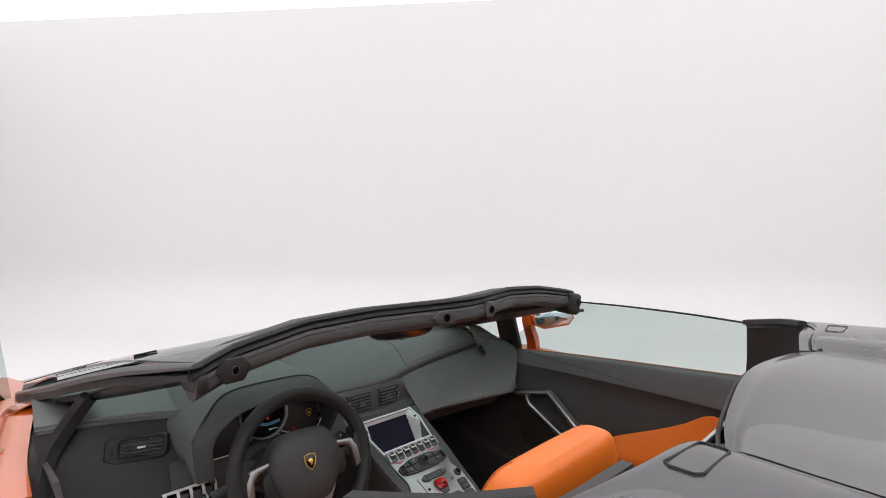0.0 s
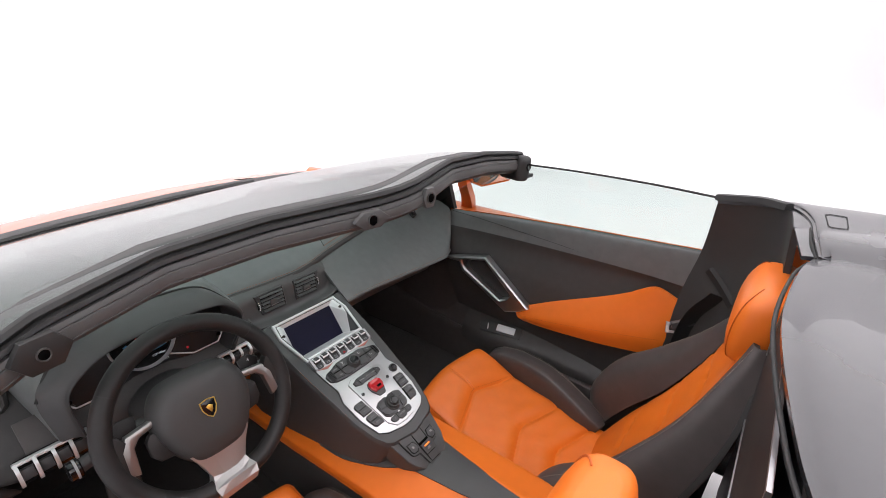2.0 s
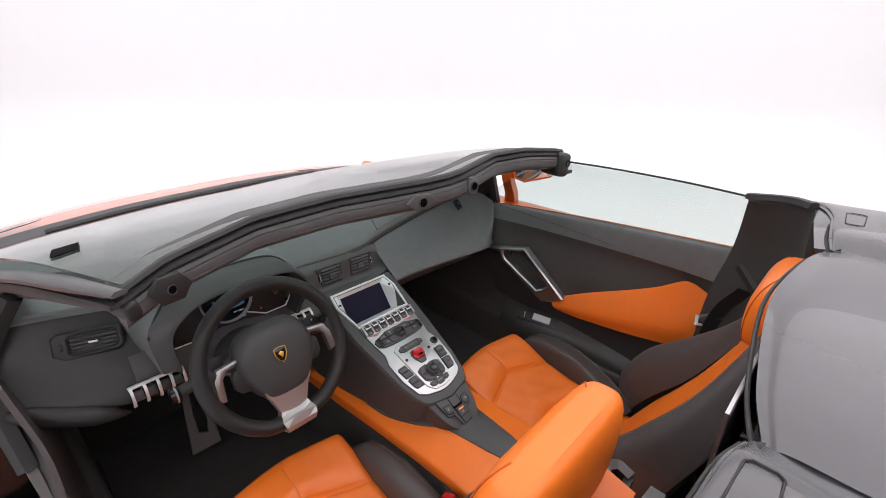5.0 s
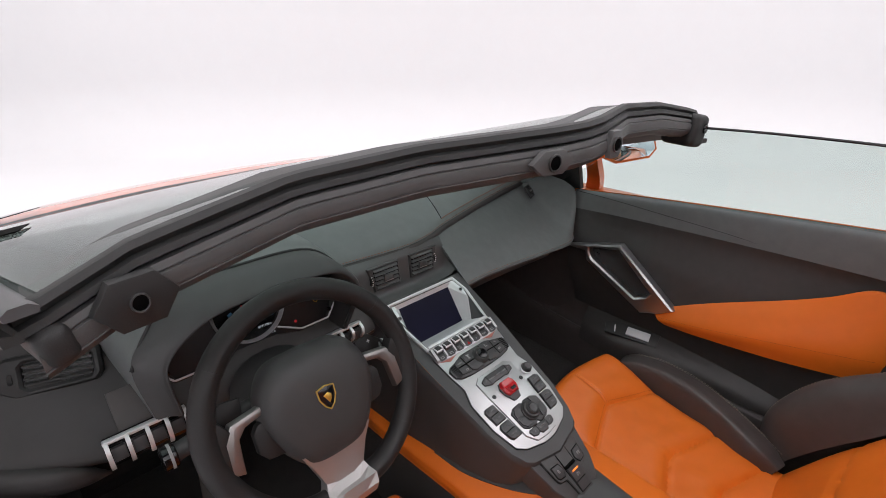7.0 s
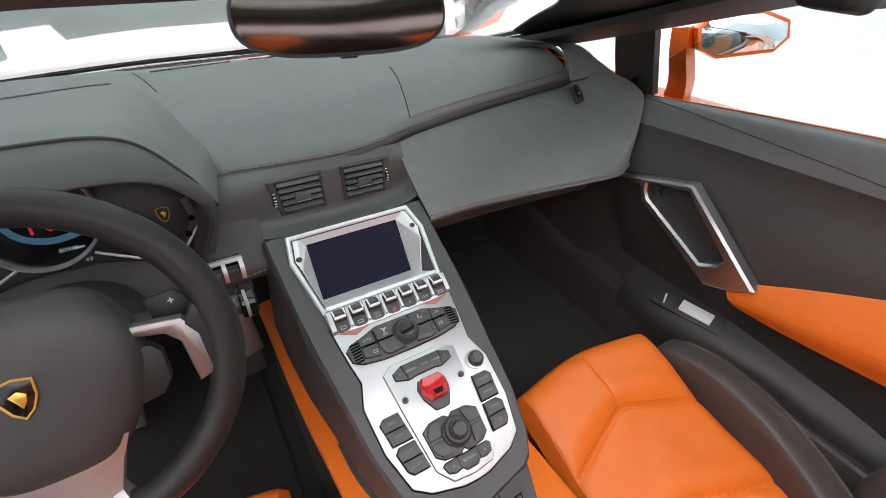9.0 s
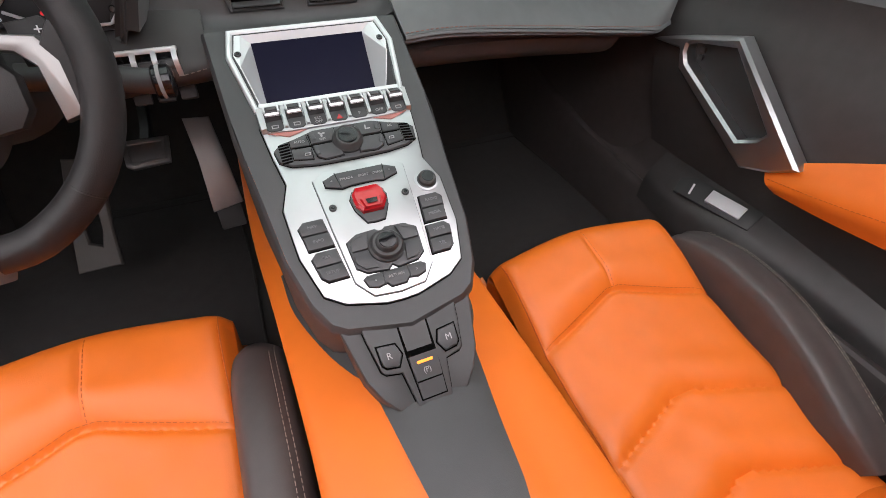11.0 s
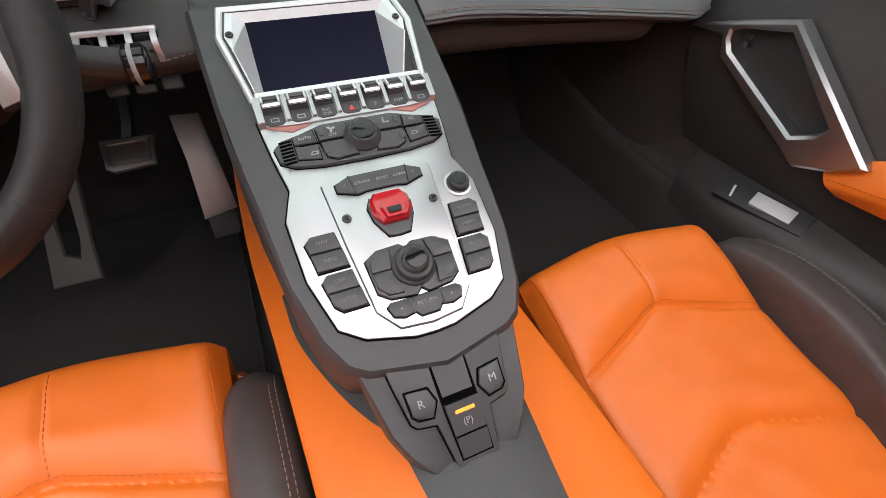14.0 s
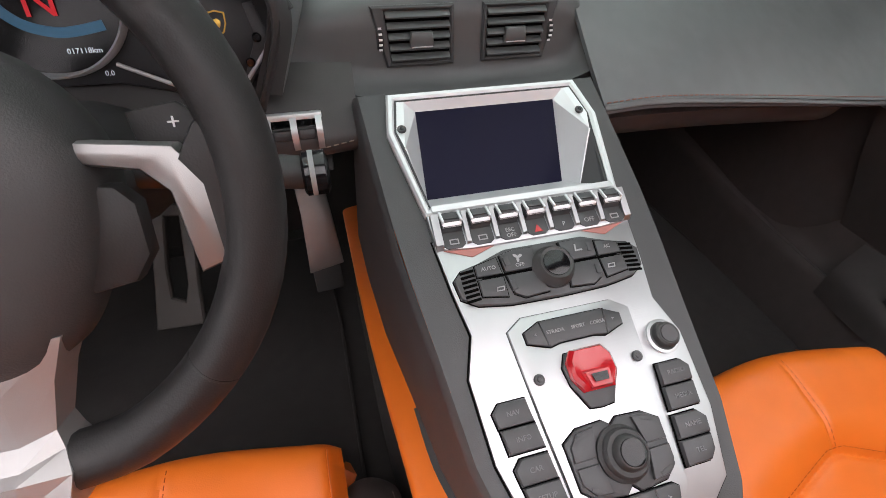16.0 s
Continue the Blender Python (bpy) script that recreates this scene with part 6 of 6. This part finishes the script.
def seat(side):
    dy = 0.052 if side < 0 else 0.0
    dz = 0.016 if side < 0 else 0.0
    s = thing("bucket_seat", "orange and charcoal leather sports bucket seat", "seat", (side * (0.386 if side < 0 else 0.392), dy, dz), "bucket seats")

    def chevron(x, y, y_mid):
        return y - (y_mid - 0.36 * max(abs(x) - 0.012, 0))

    def pad_down(p, i, k):
        x, y = p.x, p.y
        edge = abs(x) / 0.183
        low = 0.018 * max(0.0, edge - 0.80) ** 2 / 0.04 + 0.020 * valley(abs(x) - 0.184, 0.010)
        g = 0.0
        for ym in (-0.085, -0.262, -0.385):
            g += 0.0050 * valley(chevron(x, y, ym), 0.0042) + 0.0030 * valley(chevron(x, y, ym), 0.013) - 0.0055 * valley(chevron(x, y, ym) - 0.034, 0.028)
        if y > -0.085:
            g += 0.0035 * valley(x, 0.0042)
        g += 0.0005 * math.sin(41 * x + 4 * math.sin(23 * y) + side) * math.sin(33 * y + 2 * math.sin(19 * x)) + 0.0003 * math.sin(90 * x + 60 * y)
        g *= max(0.0, 1.0 - (abs(x) / 0.184) ** 7)
        front = min(max((0.045 - y) / 0.045, 0.0), 1.0) if p.z > 0.30 else 0.0
        return Vector((x, y, p.z - (low + g) * front))

    cush = [[(-0.175, 0.022, 0.27), (0, 0.045, 0.27), (0.175, 0.022, 0.27)],
            [(-0.180, 0.030, 0.36), (0, 0.054, 0.36), (0.180, 0.030, 0.36)],
            [(-0.182, 0.026, 0.412), (0, 0.050, 0.418), (0.182, 0.026, 0.412)],
            [(-0.183, 0.000, 0.434), (0, 0.020, 0.438), (0.183, 0.000, 0.434)],
            [(-0.183, -0.060, 0.418), (0, -0.045, 0.420), (0.183, -0.060, 0.418)],
            [(-0.181, -0.140, 0.382), (0, -0.130, 0.380), (0.181, -0.140, 0.382)],
            [(-0.178, -0.300, 0.352), (0, -0.300, 0.344), (0.178, -0.300, 0.352)],
            [(-0.165, -0.450, 0.335), (0, -0.450, 0.325), (0.165, -0.450, 0.335)],
            [(-0.150, -0.520, 0.345), (0, -0.530, 0.335), (0.150, -0.520, 0.345)]]
    cb_ = skin(cush, 97, 240, 0.075 if side > 0 else 0.03, warp=pad_down)
    rim = [drop(cb_, [(e * 0.168, y, 0.8) for y in np.linspace(0.015, -0.40, 40)], lift=0.0006) for e in (-1, 1)]
    cv = [drop(cb_, [(x, ym - 0.36 * max(abs(x) - 0.012, 0) + 0.006, 0.8) for x in np.linspace(-0.165, 0.165, 36)], lift=0.0004) for ym in (-0.085,)]
    mid = drop(cb_, [(0.004, y, 0.8) for y in np.linspace(0.03, -0.08, 14)], lift=0.0004)
    cu = part("cushion", cb_, ORANGE_LEATHER, s, "quilted orange leather cushion")
    for r in rim:
        part("edge_stitching", tube(r, 0.0009, 5, smooth=False), THREAD_ORANGE, cu)
    for r in cv + [mid]:
        part("seam_stitching", stitches(r, 0.0006), THREAD_ORANGE, cu)

    def back_down(p, i, k):
        x, z = p.x, p.z
        g = 0.0
        for zm in (0.47, 0.60, 0.73):
            g += 0.006 * valley(z - zm - 0.25 * max(abs(x) - 0.012, 0), 0.005)
        return Vector((x, p.y - g - 0.016 * (x / 0.15) ** 4, z))

    by = 0.028 if side < 0 else 0.0
    rest = [[(-0.186, -0.440 + by, 0.325), (0, -0.470 + by, 0.320), (0.186, -0.440 + by, 0.325)],
            [(-0.168, -0.506 + by, 0.44), (0, -0.530 + by, 0.44), (0.168, -0.506 + by, 0.44)],
            [(-0.145, -0.606 + by, 0.60), (0, -0.628 + by, 0.60), (0.145, -0.606 + by, 0.60)],
            [(-0.130, -0.682 + by, 0.76), (0, -0.702 + by, 0.76), (0.130, -0.682 + by, 0.76)],
            [(-0.112, -0.730 + by, 0.90), (0, -0.745 + by, 0.90), (0.112, -0.730 + by, 0.90)],
            [(-0.105, -0.745 + by, 0.96), (0, -0.755 + by, 0.96), (0.105, -0.745 + by, 0.96)]]
    part("backrest", skin(rest, 41, 80, 0.05, warp=back_down, out=(0, 1, 0.2)), ORANGE_LEATHER, s, "quilted orange leather backrest")
    # headrest: a rounded block leaning back
    hr = []
    for z, w, y0, y1 in ((0.880, 0.085, -0.722, -0.765), (0.900, 0.104, -0.708, -0.778), (0.95, 0.114, -0.702, -0.790), (1.01, 0.117, -0.703, -0.798), (1.060, 0.113, -0.712, -0.800), (1.090, 0.100, -0.726, -0.796), (1.102, 0.074, -0.740, -0.786)):
        y0, y1 = y0 + by * 1.4, y1 + by * 2.0
        z = 0.88 + (z - 0.88) * (0.72 if side > 0 else 0.95)
        c, h = (y0 + y1) / 2, (y0 - y1) / 2
        ring = []
        for a in np.linspace(0, 2 * math.pi, 32, endpoint=False):
            ca, sa = math.cos(a), math.sin(a)
            ring.append((w * math.copysign(abs(ca) ** 0.38, ca), c + h * math.copysign(abs(sa) ** 0.6, sa), z))
        hr.append(ring)
    dense = [[tuple(v) for v in col] for col in np.array([cr([r[k] for r in hr], 26) for k in range(32)]).transpose(1, 0, 2)]
    hb = loft(dense)
    hr_ob = part("headrest", hb, ORANGE_LEATHER, s, "orange leather headrest with a stitched edge seam")
    for e in (-1, 1):
        path = [(r[8 - 4 * e][0] + e * 0.0006, r[8 - 4 * e][1] + 0.0006, r[8 - 4 * e][2]) for r in dense[2:-1]]
        part("seam", tube(path, 0.0012, 6, smooth=False), THREAD_ORANGE, hr_ob, "orange seam")
    # bolsters
    for e in (-1, 1):
        prof = [(-0.030, -0.10), (0.034, -0.10), (0.040, -0.03), (0.030, 0.010), (0.008, 0.022), (-0.018, 0.014), (-0.034, -0.012)]
        if e == side:
            prof = [(-0.034, -0.10), (0.034, -0.10), (0.038, -0.012), (0.034, 0.014), (0.025, 0.021), (0.0, 0.018), (-0.034, 0.004)]
        prof = [tuple(v) for v in cr(prof + [prof[0]], 29)[:-1]]
        if e < 0:
            prof = [(-a, b) for a, b in prof]
        sink = 0.035 if side > 0 and e < 0 else 0.0
        path = [(e * 0.222, 0.012, 0.372), (e * 0.226, -0.03, 0.405), (e * 0.228, -0.12, 0.415), (e * 0.228, -0.24, 0.408), (e * 0.222, -0.36, 0.392), (e * 0.210, -0.47, 0.375)]
        if e == side:
            path = [(e * 0.214, -0.012, 0.366), (e * 0.219, -0.05, 0.400), (e * 0.221, -0.13, 0.414), (e * 0.216, -0.23, 0.408), (e * 0.198, -0.32, 0.390), (e * 0.172, -0.41, 0.364), (e * 0.158, -0.46, 0.345)]
        if side < 0 and e > 0:
            path = [(0.206, 0.000, 0.320), (0.207, -0.034, 0.366), (0.209, -0.080, 0.400), (0.212, -0.17, 0.414), (0.212, -0.28, 0.405), (0.206, -0.40, 0.385), (0.198, -0.50, 0.370)]
        path = [(x, y, z - sink) for x, y, z in path]
        bo = part("cushion_bolster", sweep(path, prof, 40, scale=lambda f: min(1.08, 0.60 + 5.0 * f, 0.55 + 3.0 * (1.0 - f))), SEAT_LEATHER, s, "charcoal leather cushion bolster")
        for o in (0.0, 0.007):
            part("stitching", stitches([(x + e * ((0.022 if e == side else 0.018) + o), y, z + (0.0222 - o * 0.3 if e == side else 0.0195)) for x, y, z in cr(path[1:], 60)], 0.0006), THREAD, bo, "pale double stitching")
        # wing of the backrest
        lean = lambda z: 1.0 if e == side else 0.84 if side < 0 or z < 0.5 else 0.45
        tuck = lambda a, z: 0.032 if e == -side and z < 0.5 and a < 0.21 else 0.0
        wing = [[((a - tuck(a, z)) * e, row[0][1] + (y - row[0][1]) * (lean(z) if y > row[0][1] else 1.0) + by, z) for a, y in row] for z, row in (
            (0.335, ((0.184, -0.450), (0.206, -0.412), (0.240, -0.398), (0.262, -0.465), (0.262, -0.580))),
            (0.450, ((0.164, -0.515), (0.186, -0.426), (0.228, -0.398), (0.262, -0.470), (0.262, -0.620))),
            (0.570, ((0.146, -0.597), (0.182, -0.492), (0.228, -0.460), (0.256, -0.530), (0.255, -0.690))),
            (0.670, ((0.138, -0.650), (0.172, -0.585), (0.212, -0.562), (0.240, -0.620), (0.238, -0.735))),
            (0.770, ((0.128, -0.694), (0.155, -0.662), (0.188, -0.652), (0.208, -0.690), (0.205, -0.765))),
            (0.890, ((0.112, -0.735), (0.130, -0.722), (0.150, -0.725), (0.160, -0.745), (0.155, -0.780))),
            (0.950, ((0.106, -0.752), (0.118, -0.748), (0.130, -0.755), (0.136, -0.765), (0.130, -0.785))))]
        wb = skin(wing, 30, 50, 0.012, out=(0, 1, 0.2))
        wg = part("back_bolster", wb, SEAT_LEATHER, s, "charcoal leather backrest bolster")
        line = [tuple(v) for v in cr([r[2] for r in wing], 60)]
        part("stitching", stitches([(x, y + 0.001, z) for x, y, z in line], 0.0006), THREAD, wg, "pale stitching")
    part("seat_shell", skin([[(x, y + by, z) for x, y in ((-0.260, a), (-0.12, b), (0.12, b), (0.260, a))] if z < 0.7 else [(x, y + by, z) for x, y in ((-w, a), (-0.06, b), (0.06, b), (w, a))] for z, w, a, b in ((0.30, 0, -0.58, -0.64), (0.59, 0, -0.70, -0.735), (0.78, 0.205, -0.766, -0.775), (0.94, 0.13, -0.785, -0.79))], 24, 24, 0.01, (0, -1, 0)), SOFT_BLACK, s, "black seat back shell")
    part("seat_base", loft([[(x * k, y, z) for x, y in ((-0.21, 0.0), (0.21, 0.0), (0.22, -0.60), (-0.22, -0.60))] for k, z in ((0.85, 0.21 - dz), (1.0, 0.24), (1.0, 0.262))]), SOFT_BLACK, s, "black seat base")
    # buckle on the tunnel side
    bx = -side * 0.222
    bu = part("buckle", rbox(0.026, 0.060, 0.085, 0.006, pose(bx, -0.400 if side > 0 else -0.385, 0.395 if side > 0 else 0.425, -28)), GLOSS_BLACK, s, "black belt buckle")
    part("release", rbox(0.018, 0.034, 0.012, 0.003, pose(bx, -0.379 if side > 0 else -0.364, 0.432 if side > 0 else 0.462, -28)), RED, bu, "red release button")
    return s


seat(-1)
seat(1)

# ---------------------------------------------------------------- steering wheel
whl = thing("steering_wheel", "black leather flat-bottomed steering wheel with satin silver spokes", "steering wheel", (DX - 0.001, 0.034, 0.818))
whl.rotation_euler = (radians(66), 0, 0)
rimp = []
for a in np.linspace(0, 2 * math.pi, 72, endpoint=False):
    x, y = 0.158 * math.cos(a), 0.158 * math.sin(a)
    if y < -0.146:
        y = -0.146 - (abs(y) - 0.146) * 0.4
    rimp.append((x, y, 0.0))
prof = [(0.0155 * math.cos(a) * (1.0 + 0.10 * math.cos(2 * a)), 0.019 * math.sin(a)) for a in np.linspace(0, 2 * math.pi, 16, endpoint=False)]
rim = part("rim", sweep(rimp, prof, closed=True, smooth=False), WHEEL_LEATHER, whl, "black leather rim")
for a in (38, 142, 222, 318):
    x, y = 0.158 * math.cos(radians(a)), 0.158 * math.sin(radians(a))
    if y < -0.146:
        y = -0.146 - (abs(y) - 0.146) * 0.4
    m = Matrix.Translation((x, y, 0)) @ pose(0, 0, 0, 90, 0, a)
    part("rim_joint", ring_plate([(c * 1.015, b * 1.015) for c, b in prof], [(c * 0.98, b * 0.98) for c, b in prof], 0.0016, m, 0.0003, -0.0008), RUBBER, rim, "stitched joint in the leather")
hub_o = [(0.0, 0.078), (0.055, 0.072), (0.082, 0.040), (0.088, 0.0), (0.072, -0.050), (0.045, -0.085), (0.0, -0.092)]
hub_o = hub_o + [(-x, y) for x, y in reversed(hub_o[1:-1])]
hub_d = [tuple(v) for v in cr(hub_o + [hub_o[0]], 61)[:-1]]
part("hub", loft([[(x * k, y * k, z) for x, y in hub_d] for k, z in ((0.92, -0.050), (1.0, -0.02), (0.99, 0.0), (0.94, 0.014), (0.80, 0.024), (0.55, 0.028), (0.2, 0.029))]), SOFT_BLACK, whl, "black airbag cover")
sh = [(-0.014, 0.015), (0.0, 0.018), (0.014, 0.015), (0.0135, 0.0), (0.008, -0.012), (0.0, -0.019), (-0.008, -0.012), (-0.0135, 0.0)]
bd = part("badge", prism(sh, 0.004, pose(0, 0.002, 0.027), 0.001), GLOSS_BLACK, whl, "black and gold shield badge")
part("badge_rim", ring_plate(sh, inset(sh, 0.0018), 0.005, pose(0, 0.002, 0.027), 0.0004), GOLD, bd)
part("emblem", prism([(-0.006, 0.005), (0.001, 0.008), (0.0065, 0.004), (0.005, -0.003), (0.001, -0.008), (-0.002, -0.002)], 0.005, pose(0, 0.001, 0.027), 0.0008), GOLD, bd, "small gold emblem")
for e in (-1, 1):
    up = [(e * x, y) for x, y in ((0.080, 0.028), (0.126, 0.022), (0.140, 0.002), (0.143, -0.042), (0.124, -0.048), (0.119, -0.002), (0.108, 0.010), (0.080, 0.016))]
    part("spoke", prism(up, 0.016, pose(0, 0, -0.008), 0.005), SPOKE, whl, "satin silver side spoke")
    dark = [(e * x, y) for x, y in ((0.072, 0.008), (0.094, 0.004), (0.102, -0.006), (0.102, -0.034), (0.092, -0.048), (0.066, -0.052))]
    part("spoke_pad", prism(dark, 0.014, pose(0, 0, -0.010), 0.004), WHEEL_LEATHER, whl, "black spoke pad")
    part("paddle", prism([(e * x, y) for x, y in ((0.095, 0.040), (0.122, 0.044), (0.140, 0.030), (0.132, 0.002), (0.100, 0.004))], 0.006, pose(0, 0, -0.040), 0.002), WHEEL_LEATHER, whl, "black shift paddle")
    wing = [(e * x, y) for x, y in ((0.126, 0.014), (0.136, 0.030), (0.150, 0.044), (0.157, 0.050), (0.161, 0.0), (0.152, -0.074), (0.144, -0.058), (0.138, -0.049), (0.135, 0.0))]
    part("grip_wing", prism(wing, 0.022, pose(0, 0, -0.013), 0.004), WHEEL_LEATHER, rim, "leather thumb rest at the spoke")
part("plus_sign", text_mesh("+", 0.013, pose(0.119, 0.032, -0.0335)), WHITE, whl)
spoke = [[(-w, y, -0.016), (w, y, -0.016), (w, y, zt), (w * 0.4, y + dy, zt + r), (-w * 0.4, y + dy, zt + r), (-w, y, zt)] for y, w, zt, r, dy in ((-0.066, 0.056, 0.017, 0.000, 0.0), (-0.092, 0.043, 0.011, 0.001, -0.004), (-0.124, 0.032, 0.005, 0.001, -0.006), (-0.134, 0.035, 0.009, 0.006, -0.006), (-0.144, 0.040, 0.020, 0.004, 0.002), (-0.158, 0.037, 0.0245, 0.0, 0.0), (-0.171, 0.034, 0.016, 0.0, 0.0), (-0.176, 0.032, -0.012, 0.0, 0.0))]
part("lower_spoke", loft(spoke), WHEEL_SILVER, whl, "satin silver lower spoke", flat=True)
col = thing("steering_column", "black steering column cover with stalks", "steering column", (DX, 0.034, 0.830))
col.rotation_euler = (radians(66), 0, 0)
part("cover", loft([[(x * k, y * k - 0.01, z) for x, y in ngon(0.062, 20, 1.15, 0.85)] for k, z in ((0.9, -0.045), (1.0, -0.06), (1.1, -0.20))]), SOFT_BLACK, col, "black column cover")
for e in (-1, 1):
    stk = part("stalk", tube([(e * 0.05, -0.005, -0.100), (e * 0.12, -0.014, -0.112), (e * 0.182, -0.025, -0.121)], 0.0135, 14), SOFT_BLACK, col, "black column stalk")
    part("collar", lathe([(0.015, -0.006), (0.018, -0.004), (0.018, 0.012), (0.013, 0.015)], 20, pose(e * 0.186, -0.026, -0.121, 0, e * 90)), GLOSS_BLACK, stk)
    part("ring", lathe([(0.0182, 0.0), (0.0184, 0.002), (0.0182, 0.004)], 20, pose(e * 0.186, -0.026, -0.121, 0, e * 90)), PRINT, stk, "pale ring on the stalk")

# ---------------------------------------------------------------- rear-view mirror
rvm = thing("rear_view_mirror", "black oval interior rear-view mirror under the header", "mirror", (-0.012, 0.128, 1.081))
rvm.rotation_euler = (radians(77), 0, radians(-10))
ov = []
for a in np.linspace(0, 2 * math.pi, 40, endpoint=False):
    ca, sa = math.cos(a), math.sin(a)
    ov.append((0.112 * math.copysign(abs(ca) ** 0.6, ca), 0.040 * math.copysign(abs(sa) ** 0.75, sa)))
hs = part("housing", loft([[(x * k, y * k, z) for x, y in ov] for k, z in ((0.35, -0.034), (0.75, -0.028), (0.95, -0.014), (1.0, 0.0), (0.985, 0.004), (0.95, 0.004))]), SOFT_BLACK, rvm, "black mirror housing")
part("glass", prism(inset(ov, 0.004), 0.0015, pose(0, 0, 0.0035), 0.0004), BROWN_MIRROR, rvm, "mirror glass")
part("tab", rbox(0.018, 0.010, 0.010, 0.002, pose(0.0, -0.037, -0.004)), SOFT_BLACK, rvm)
part("stem", tube([(0, 0.005, -0.028), (0, 0.018, -0.045), (0, 0.022, -0.07)], 0.009, 10), SOFT_BLACK, rvm, "black mirror stem")

# ---------------------------------------------------------------- pedals and mats
ped = thing("brake_pedal", "brushed steel brake pedal with a raised frame", "pedal", (-0.305, 0.520, 0.489))
ped.rotation_euler = (radians(38), 0, 0)
sq = [(-0.042, -0.026), (-0.030, -0.034), (0.036, -0.030), (0.042, 0.026), (-0.044, 0.028)]
part("pad", prism(sq, 0.010, None, 0.003), PEDAL, ped)
part("tread", ring_plate(inset(sq, 0.006), inset(sq, 0.012), 0.004, pose(0, 0, 0.009), 0.001), PEDAL, ped)
part("arm", sweep([(0, 0.02, 0), (0, 0.08, -0.03), (0, 0.20, -0.04)], [(-0.008, -0.012), (0.008, -0.012), (0.008, 0.012), (-0.008, 0.012)], 10, up=(0, 0, 1)), SOFT_BLACK, ped)
acc = thing("accelerator_pedal", "tall brushed steel accelerator pedal", "pedal", (-0.195, 0.48, 0.44))
acc.rotation_euler = (radians(62), 0, radians(4))
part("pad", prism([(-0.030, -0.078), (0.032, -0.070), (0.027, 0.02), (0.020, 0.11), (-0.028, 0.115), (-0.025, 0.03)], 0.010, None, 0.003), PEDAL, acc)
part("hinge", rbox(0.05, 0.05, 0.02, 0.004, pose(0, -0.095, -0.012)), SOFT_BLACK, acc)
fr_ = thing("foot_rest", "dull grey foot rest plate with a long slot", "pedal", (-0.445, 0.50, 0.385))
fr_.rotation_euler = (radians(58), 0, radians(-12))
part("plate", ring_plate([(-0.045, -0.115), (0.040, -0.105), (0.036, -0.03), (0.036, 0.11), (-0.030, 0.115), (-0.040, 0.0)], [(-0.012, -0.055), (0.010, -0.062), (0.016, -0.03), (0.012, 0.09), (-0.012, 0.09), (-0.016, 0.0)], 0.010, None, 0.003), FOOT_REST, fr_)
for side in (-1, 1):
    mt = thing("floor_mat", "black carpet floor mat with leather binding", "floor mat", group="floor mats")
    o = [(side * x, y) for x, y in ((0.185, -0.10), (0.69, -0.10), (0.71, 0.40), (0.70, 0.74), (0.20, 0.74), (0.185, 0.45))]
    part("mat_body", prism(o, 0.010, pose(0, 0, 0.210), 0.004), CARPET, mt)
    part("binding", sweep([(x, y, 0.219) for x, y in o], ngon(0.003, 8), closed=True, smooth=False), CARPET, mt)
    part("stud", lathe([(0.020, 0), (0.020, 0.004), (0.012, 0.007)], 20, pose(side * 0.30, 0.08, 0.219)), SOFT_BLACK, mt, "round mat fastener")
